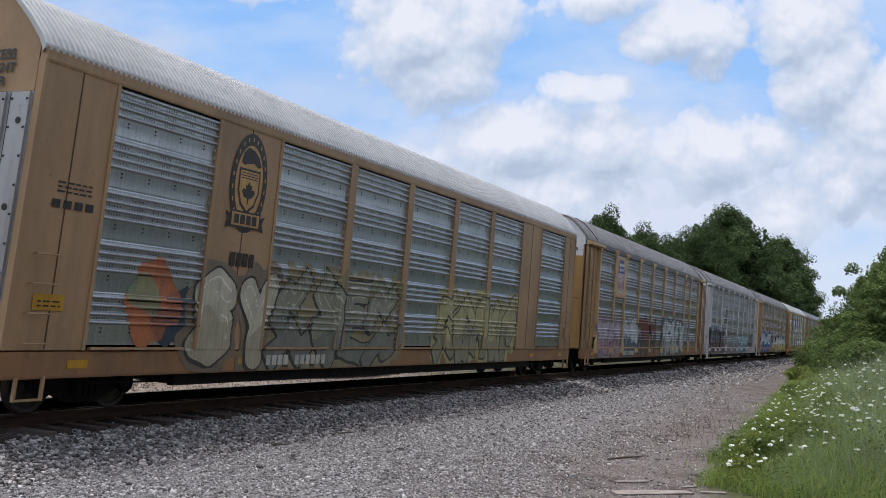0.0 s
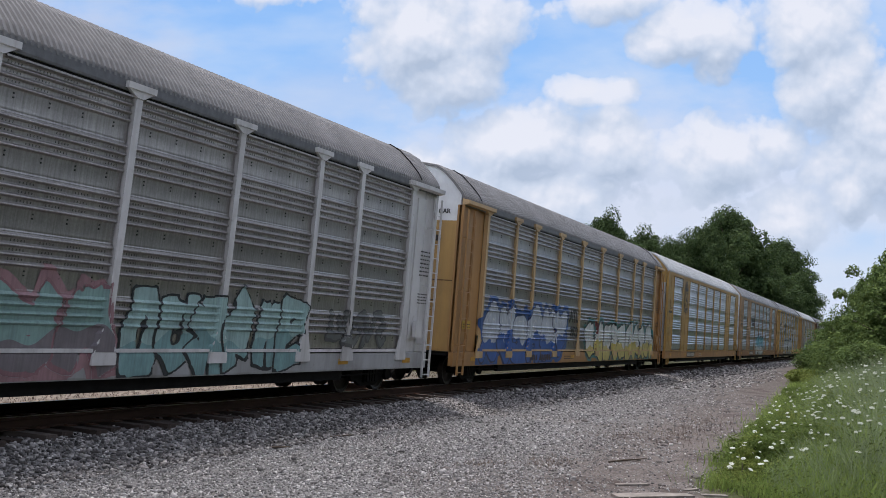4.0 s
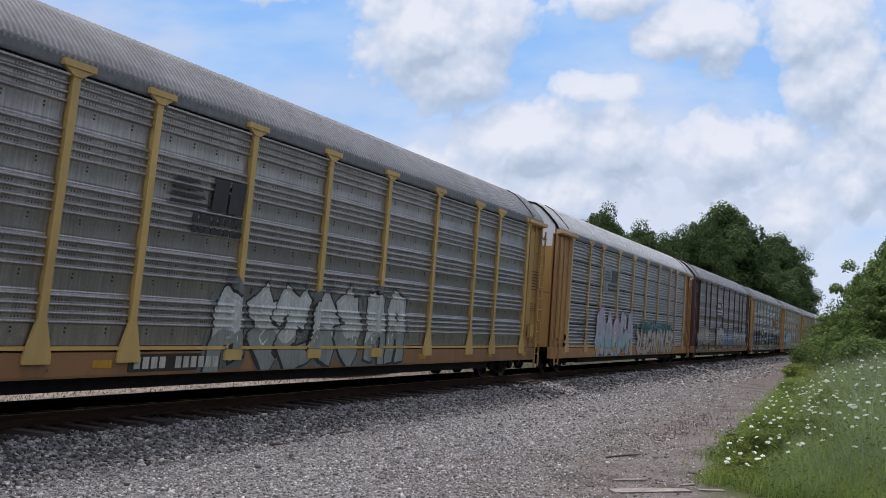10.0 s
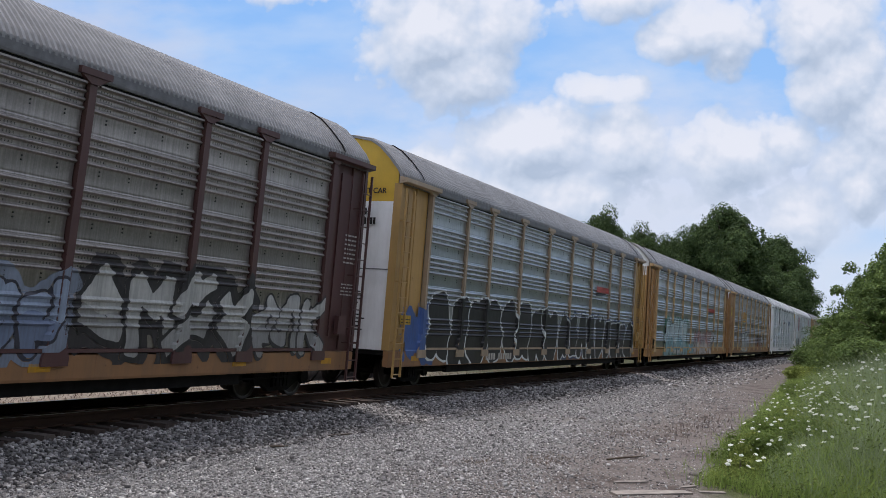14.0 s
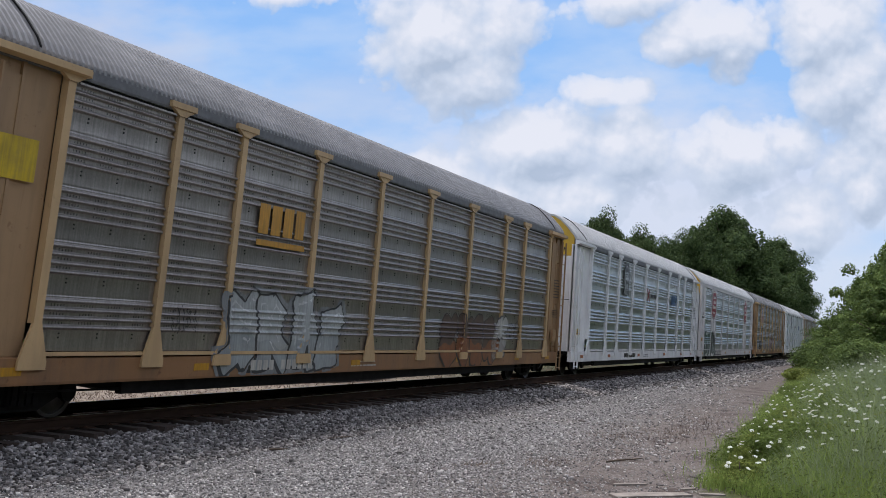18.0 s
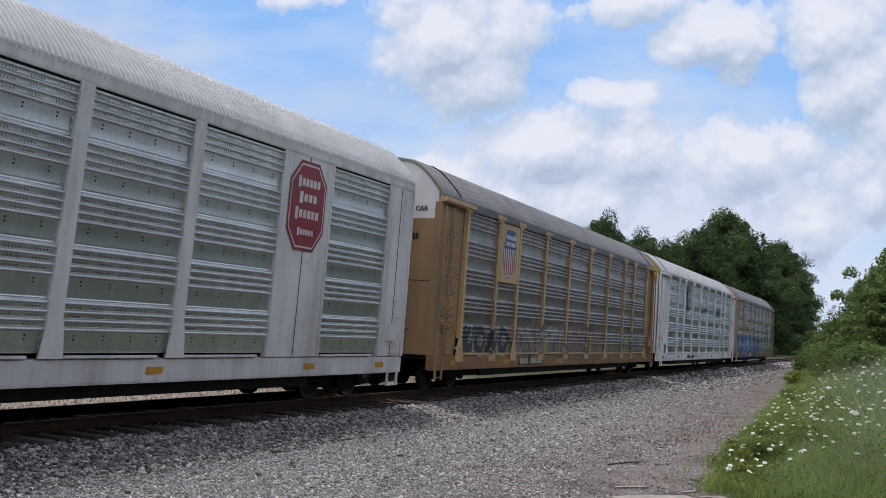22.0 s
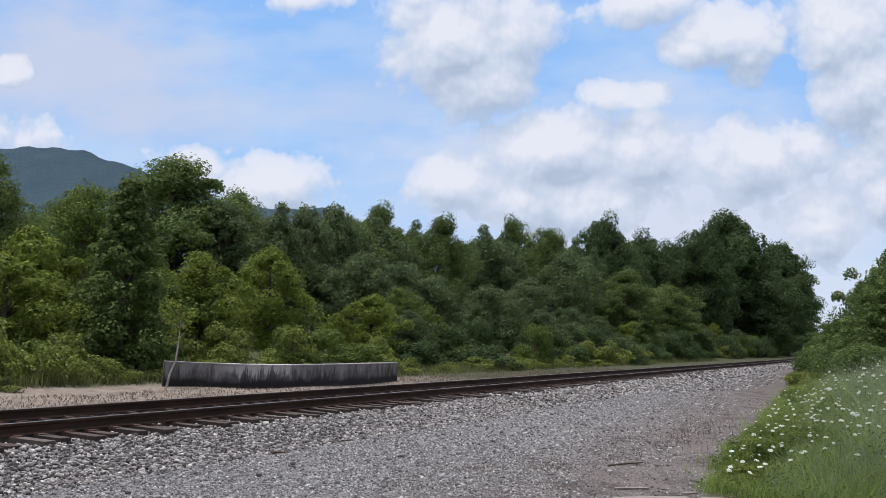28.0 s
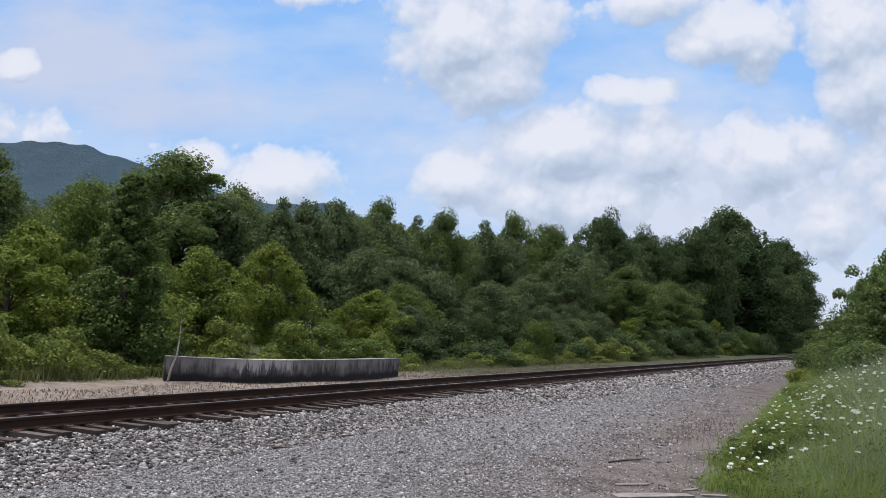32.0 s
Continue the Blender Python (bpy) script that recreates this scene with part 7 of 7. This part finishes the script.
         art=[shield_emblem(5.45, 7.13, 3.2, 5.0, PST), art(2.9, 6.8, 1.0, 1.85, [(52, 50, 54), (60, 58, 60)], (170, 174, 172), 141, 0.30, count=4), art(7.6, 10.2, 1.0, 1.95, [(166, 160, 154), (146, 138, 132)], (104, 96, 94), 142, 0.24, (120, 108, 104), count=3), art(10.4, 12.9, 1.0, 1.95, [(170, 168, 164), (150, 146, 142)], (96, 92, 92), 145, 0.26, count=3), art(13.1, 18.4, 1.0, 1.98, [(158, 138, 132), (146, 126, 120)], (110, 90, 84), 143, 0.24, (126, 104, 98), count=5), art(18.7, 26.2, 0.98, 1.95, [(164, 160, 152), (142, 138, 130)], (84, 78, 74), 146, 0.24, None, count=8),
              tag(1.2, 2.4, 1.5, 4.4, BLK, 144, 1.475)] + [lambda car, y=y: plate(car, "yellow_mark", y, y + 0.14, 1.05, 1.7, (216, 180, 30), 1.552, "yellow paint mark") for y in (5.33, 10.33, 16.2, 22.1)]),
    dict(kind="P", bays=BAYS_W, wide=0.10, body=WHT, panel=ZGRN, roof=RWHITE, top=YTP, low=WHT, post=WHT, sill=WHT, number_plate=False, digits=(34, 34, 36), number=9.4, tick=(180, 96, 40), label="clean white autorack car with silver-green panels and yellow door tops",
         art=[oval_emblem(9.15, 4.22, (30, 30, 34), (196, 200, 200), SIDE + 0.046, 0.74), bars_logo(14.4, 15.85, 3.62, 3.78, (40, 40, 46), 3, False), bars_logo(19.75, 21.35, 3.45, 3.98, (50, 92, 136), 4, False),
              lambda car: part("logo", Buf().prism([(13.5, 3.4), (13.66, 3.4), (14.25, 4.0), (14.09, 4.0)], SIDE + 0.046, SIDE + 0.049, "x").prism([(13.5, 4.0), (13.66, 4.0), (14.25, 3.4), (14.09, 3.4)], SIDE + 0.050, SIDE + 0.053, "x"), spray((150, 40, 50)), car, "red cross mark")]),
    dict(kind="P", body=FAD, panel=ZINC, roof=RGREY, top=YEL, low=WHT, post=FAD, sill=RUST, wide=0.07, number=9.0, cap=YEL, label="orange-tan last autorack car with grey panels and blue graffiti",
         art=[shield_emblem(5.45, 7.13, 2.9, 5.0, FAD), art(2.4, 12.6, 0.56, 2.15, [(118, 146, 190), (66, 98, 158)], (34, 48, 90), 161, 0.32, (58, 84, 132), count=8, shine=(186, 204, 224), halo=0.26), art(12.6, 17.6, 0.58, 2.15, [(112, 96, 140), (80, 96, 140)], (50, 42, 62), 163, 0.28, (84, 84, 112), count=4, halo=0.25), art(17.6, 26.2, 0.58, 2.2, [(140, 154, 134), (108, 122, 124)], (56, 46, 54), 162, 0.24, (104, 110, 100), count=7, halo=0.22)]),
]
TRAIN = [autorack(i, spec) for i, spec in enumerate(CARS)]


# ================= verge: grass, wild carrot, small things =================
def blades(name, x, y, height, lean, width, material, rng):
    """Grass blades: a bent strip of two quads each."""
    n = len(x)
    z = ground_height(x, y)
    a = rng.uniform(0, 6.28, n)
    dx, dy = np.cos(a), np.sin(a)
    px, py = -dy * width, dx * width
    b = np.stack([x, y, z], -1)
    up = np.array([0, 0, 1.0])
    l = lean * height
    m = b + np.stack([dx * l * 0.35, dy * l * 0.35, height * 0.6], -1)
    t = b + np.stack([dx * l, dy * l, height], -1)
    w = np.stack([px, py, np.zeros(n)], -1)
    v = np.stack([b - w, b + w, m + w * 0.7, m - w * 0.7, t + w * 0.15, t - w * 0.15], 1)
    k = (np.arange(n) * 6)[:, None]
    f = np.stack([k + np.array([0, 1, 2, 3]), k + np.array([3, 2, 4, 5])], 1)
    return raw_mesh(name, v.reshape(-1, 3), f.reshape(-1, 4), material)


def make_verge():
    rng = np.random.default_rng(21)
    # grass on the bank, low and ragged at its edge, in two greens
    def bank(n, power, spread):
        y = 14 + 56 * rng.uniform(0, 1, n) ** power
        return verge_edge(y) - 0.5 + spread * rng.uniform(0, 1, n) ** 1.15, y

    def ragged(x, y):
        return x - verge_edge(y) + 0.20 * np.sin(y * 1.7 + 1.3 * np.sin(y * 0.61)) + 0.12 * np.sin(y * 4.3 + x * 2) - 2.2 * (1 - smooth01(14.6, 16.7, y + 0.25 * np.sin(x * 2.3)))
    for name, n, tone, lo, hi, label in (("green_grass", 90000, ((0.135, 0.215, 0.055), (0.30, 0.41, 0.115)), 0.24, 0.66, "fresh bright green grass on the bank"),
                                         ("grey_grass", 60000, ((0.16, 0.225, 0.125), (0.31, 0.385, 0.225)), 0.3, 1.1, "feathery grey-green grass on the bank")):
        x, y = bank(n, 1.55, 7.0)
        e = ragged(x, y) - (0.12 if lo < 0.27 else 1.0)
        keep = (e > 0) | (rng.uniform(0, 1, n) < 0.06 * np.exp(np.minimum(0, e) * 3.5))
        x, y, e = x[keep], y[keep], np.clip(e[keep], 0, 2)
        h = (lo + (hi - lo) * e / 2 * (0.6 + 0.5 * np.sin(x * 3.3 + np.sin(y) * 2) * np.sin(y * 2.1))) * rng.uniform(0.5, 1.3, len(x))
        g = leaf_mat("verge_" + name, *tone, 0.7, 0.4)
        tagged(new(name, blades(name, x, y, np.maximum(h, 0.06), rng.uniform(0.2, 1.3, len(x)), 0.0028 + 0.00016 * y, g, rng)), label, "grass", kind="stuff")
    # leafy weeds between the grass
    n = 70000
    x, y = bank(n, 1.5, 6.8)
    e = ragged(x, y)
    keep = (e > 0.15) & (rng.uniform(0, 1, n) < 0.5 + 0.5 * np.sin(x * 3.1 + y) * np.sin(y * 2.2 - x))
    x, y, e = x[keep], y[keep], np.clip(e[keep], 0, 2)
    z = ground_height(x, y) + rng.uniform(0.03, 1.0, len(x)) * (0.24 + 0.42 * e) * (0.7 + 0.3 * np.sin(x * 2.7) * np.sin(y * 1.9))
    C = np.stack([x, y, z], -1)
    N = np.tile(np.array([-0.1, -0.4, 1.0]), (len(C), 1))
    m = leaf_mat("verge_weeds", (0.065, 0.10, 0.032), (0.26, 0.325, 0.095), 0.6, 0.3)
    tagged(new("weeds", leaves_mesh("weeds", C, N, 0.075, m, rng, 0.34)), "leafy green weeds among the grass", "weeds", kind="stuff")
    # dry tufts in the yard and along the far side of the track
    tx, ty = [], []
    for cx, cy, r, k in ((7.1, 17.5, 0.5, 260), (6.3, 16.2, 0.35, 160), (8.0, 24.5, 0.7, 340), (6.9, 22.8, 0.5, 180), (7.7, 30.0, 0.8, 260), (6.2, 26.0, 0.5, 120)):
        tx.append(cx + rng.normal(0, r * 0.6, k)), ty.append(cy + rng.normal(0, r * 1.3, k))
    tx, ty = np.concatenate(tx), np.concatenate(ty)
    dry = leaf_mat("dry_grass", (0.115, 0.093, 0.072), (0.20, 0.168, 0.13), 0.8, 0.2)
    tagged(new("dry_tufts", blades("dry_tufts", tx, ty, rng.uniform(0.015, 0.055, len(tx)), rng.uniform(0.8, 2.0, len(tx)), 0.006, dry, rng)), "dry brown grass tufts in the gravel", "grass", kind="stuff")
    for cx, cy in ((8.0, 60.0), (8.6, 64.0), (7.4, 66.0), (9.4, 62.0), (10.3, 66.0), (9.0, 57.0)):
        grow("weed", 0, cx, cy, rng.uniform(1.0, 1.5), rng.uniform(0.8, 1.2), rng.uniform(0, 360))
    tx, ty = 8.15 + rng.normal(0, 0.4, 260), 26.0 + rng.normal(0, 2.4, 260)
    brown = leaf_mat("dead_stalks", (0.075, 0.06, 0.052), (0.13, 0.105, 0.09), 0.85, 0.1)
    tagged(new("dead_stalks", blades("dead_stalks", tx, ty, rng.uniform(0.05, 0.24, len(tx)), rng.uniform(0.2, 0.9, len(tx)), 0.0035, brown, rng)), "dead brown weed stalks at the edge of the bank", "weeds", kind="stuff")
    n = 26000
    y = 12 + 120 * rng.uniform(0, 1, n) ** 2.6
    x = -6.4 - 3.4 * rng.uniform(0, 1, n) ** 0.8 - np.where(y < 26, 1.5, 0.0) - np.where((y > 24) & (y < 38), 0.3, 0)
    far = leaf_mat("far_grass", (0.10, 0.125, 0.045), (0.20, 0.23, 0.095), 0.7, 0.3)
    h = rng.uniform(0.08, 0.36, n) * np.clip((-x - 5.6) / 1.5, 0.25, 1.2) * (1 + 0.4 * (np.sin(y * 1.3 + x) > 0.2) * (y < 25))
    tagged(new("rough_grass", blades("rough_grass", x, y, h, rng.uniform(0.2, 0.9, n), 0.013, far, rng)), "rough green grass at the foot of the wood", "grass", kind="stuff")
    n = 9000
    y = 12 + 60 * rng.uniform(0, 1, n) ** 1.3
    x = rng.uniform(-6.4, -3.2, n)
    tagged(new("dead_grass", blades("dead_grass", x, y, rng.uniform(0.025, 0.09, n), rng.uniform(0.8, 2.2, n), 0.011, dry, rng)), "dead straw-coloured grass beside the track", "grass", kind="stuff")
    # bushy weeds that break the line of the bank
    q = random.Random(31)
    for j in range(34):
        cy = 16.8 + 36 * q.random() ** 1.3
        cx = verge_edge(cy) + 0.5 + (1.2 + 0.10 * (cy - 15)) * q.random()
        grow("shrub" if j % 3 else "weed", j % 2, cx, cy, q.uniform(0.35, 0.75), q.uniform(0.28, 0.55), q.uniform(0, 360))
    # wild carrot: stems that carry flat white flower heads
    stem_m = leaf_mat("carrot_stem", (0.09, 0.13, 0.04), (0.15, 0.2, 0.06), 0.6, 0.1)
    white = simple("carrot_flower", (0.74, 0.76, 0.68), 0.8, 0.0, 30.0, 0.12, 0.3)
    firsts = []
    for v in range(3):
        q = random.Random(60 + v)
        first = empty("wild_carrot", 0, 0, 0, "wild carrot in bloom with a flat white flower head", "flower", "wild carrot on the bank")
        part("stem", Buf().tube([(0, 0, -0.05), (0.02, 0.01, 0.4), (0.03 * (v - 1), 0.02, 0.8)], (0.006, 0.005, 0.003), 5), stem_m, first)
        b = Buf()
        hx, hy = 0.03 * (v - 1), 0.02
        for j in range(26):
            a, r = j * 2.4, 0.062 * math.sqrt((j + 0.5) / 26)
            px, py, pz = hx + r * math.cos(a), hy + r * math.sin(a), 0.815 - r * r * 2 + q.uniform(-0.004, 0.004)
            b.tube([(px, py, pz - 0.01), (px, py, pz), (px, py, pz + 0.006)], (0.006, 0.0125, 0.007), 5)
        part("flower_head", b, white, first)
        bs = Buf()
        for j in range(8):
            a = j * 0.785
            bs.tube([(hx, hy, 0.77), (hx + 0.05 * math.cos(a), hy + 0.05 * math.sin(a), 0.805)], (0.002, 0.0015), 3)
        tagged(part("umbel", bs, stem_m, first), kind="stuff")
        firsts.append(first)
    q = random.Random(77)
    used = set()
    for j in range(298):
        y = 16.5 + 27 * q.random() ** 1.2
        x = verge_edge(y) + 0.35 + (2.7 + 0.085 * (y - 17)) * q.random()
        v = q.randrange(3)
        z = float(ground_height(np.array(x), np.array(y)))
        k = q.uniform(0.65, 1.2) * min(1.25, 0.5 + 0.3 * (x - verge_edge(y)))
        w = q.uniform(0.26, 0.72)
        m = pose(x, y, z, q.uniform(4, 30), q.uniform(-16, 16), q.uniform(-70, 70)) @ Matrix.Diagonal((w, w, k, 1))
        if v in used:
            copy_thing(firsts[v], Matrix.Identity(4)).matrix_basis = m
        else:
            used.add(v)
            firsts[v].matrix_basis = m
    # things that lie in the yard
    dead = simple("dead_wood", (0.10, 0.075, 0.055), 0.9, 0.0, 9.0, 0.4, 0.5)

    def stick(x, y, length, turn, r):
        s = empty("stick", x, y, float(ground_height(np.array(x), np.array(y))) + r, "dead brown stick lying on the gravel", "stick")
        s.rotation_euler = (0, 0, radians(turn))
        part("twig", Buf().tube([(-length / 2, 0, 0), (-length * 0.1, 0.03, 0.008), (length * 0.2, -0.01, 0.012), (length / 2, 0.04, 0.01)], (r, r * 1.1, r * 0.8, r * 0.4), 6), dead, s, smooth=True)
    stick(8.25, 18.5, 1.15, 66, 0.018)
    stick(3.15, 15.0, 0.5, 60, 0.02)
    stick(3.05, 17.4, 0.7, 75, 0.02)
    board_m = simple("weathered_board", (0.24, 0.21, 0.185), 0.9, 0.0, 5.0, 0.35, 0.4)

    def board(x, y, length, width, turn):
        o = empty("plank", x, y, float(ground_height(np.array(x), np.array(y))) - 0.005, "weathered pale plank lying flat in the dirt", "plank")
        o.rotation_euler = (radians(0.6), radians(-0.8), radians(turn))
        b = Buf().prism([(-length / 2, -width / 2), (length * 0.2, -width * 0.46), (length / 2, -width * 0.4), (length * 0.49, width * 0.3), (length * 0.1, width / 2), (-length * 0.48, width * 0.42)], -0.01, 0.03, "z")
        part("timber", b, board_m, o)
    board(9.42, 14.95, 1.25, 0.30, 43)
    board(8.92, 15.83, 0.56, 0.11, 44)
    board(10.15, 15.75, 0.4, 0.12, 30)
    board(9.75, 16.1, 0.3, 0.08, 60)
    rock = simple("rock", (0.16, 0.14, 0.135), 0.9, 0.0, 14.0, 0.4, 0.6)

    def boulder(x, y, s, seed):
        r = np.random.default_rng(seed)
        o = empty("rock", x, y, float(ground_height(np.array(x), np.array(y))), "dark stone lying on the gravel", "stone")
        b = Buf()
        k = 9
        rings = [(0.3, -0.2), (0.95, 0.0), (1.0, 0.25), (0.7, 0.5), (0.2, 0.62)]
        for rr, zz in rings:
            for j in range(k):
                a = 6.2832 * j / k
                f = s * rr * r.uniform(0.75, 1.15)
                b.v.append((f * math.cos(a), f * 0.8 * math.sin(a), zz * s * r.uniform(0.85, 1.1)))
        for i in range(len(rings) - 1):
            for j in range(k):
                b.f.append((i * k + j, i * k + (j + 1) % k, (i + 1) * k + (j + 1) % k, (i + 1) * k + j))
        b.f.append(tuple((len(rings) - 1) * k + j for j in range(k)))
        part("lump", b, rock, o)
    for j, (x, y, s) in enumerate(((6.2, 15.0, 0.07), (9.59, 17.63, 0.11), (9.3, 16.2, 0.07), (8.7, 18.9, 0.06), (8.1, 22.3, 0.09), (8.3, 24.1, 0.08), (7.5, 25.9, 0.07), (8.9, 21.0, 0.05), (5.45, 25.6, 0.10), (7.6, 27.3, 0.07), (8.6, 27.2, 0.08), (3.9, 46, 0.16), (5.1, 52, 0.14), (8.2, 22.9, 0.06), (2.7, 22.2, 0.10), (1.35, 13.2, 0.09))):
        boulder(x, y, s, j)


make_verge()


def motions():
    for i, car in enumerate(TRAIN):
        y = PITCH * (i + 0.35)
        # the train runs a little faster at first
        lag = {0: -0.34, 4: -0.20, 8: -0.04}
        walk(car, [(t, pose(0, y - SPEED * t + lag.get(t, 0.0), RAIL)) for t in range(0, 33, 4)])
    rows = []
    for t in (0, 8, 16, 24, 32):
        off = (t - 32) * 4.2
        rows.append((t, sky_pose @ Matrix.Translation((off, 0, -SKY_D))))
    walk(sky_backdrop, rows)


motions()
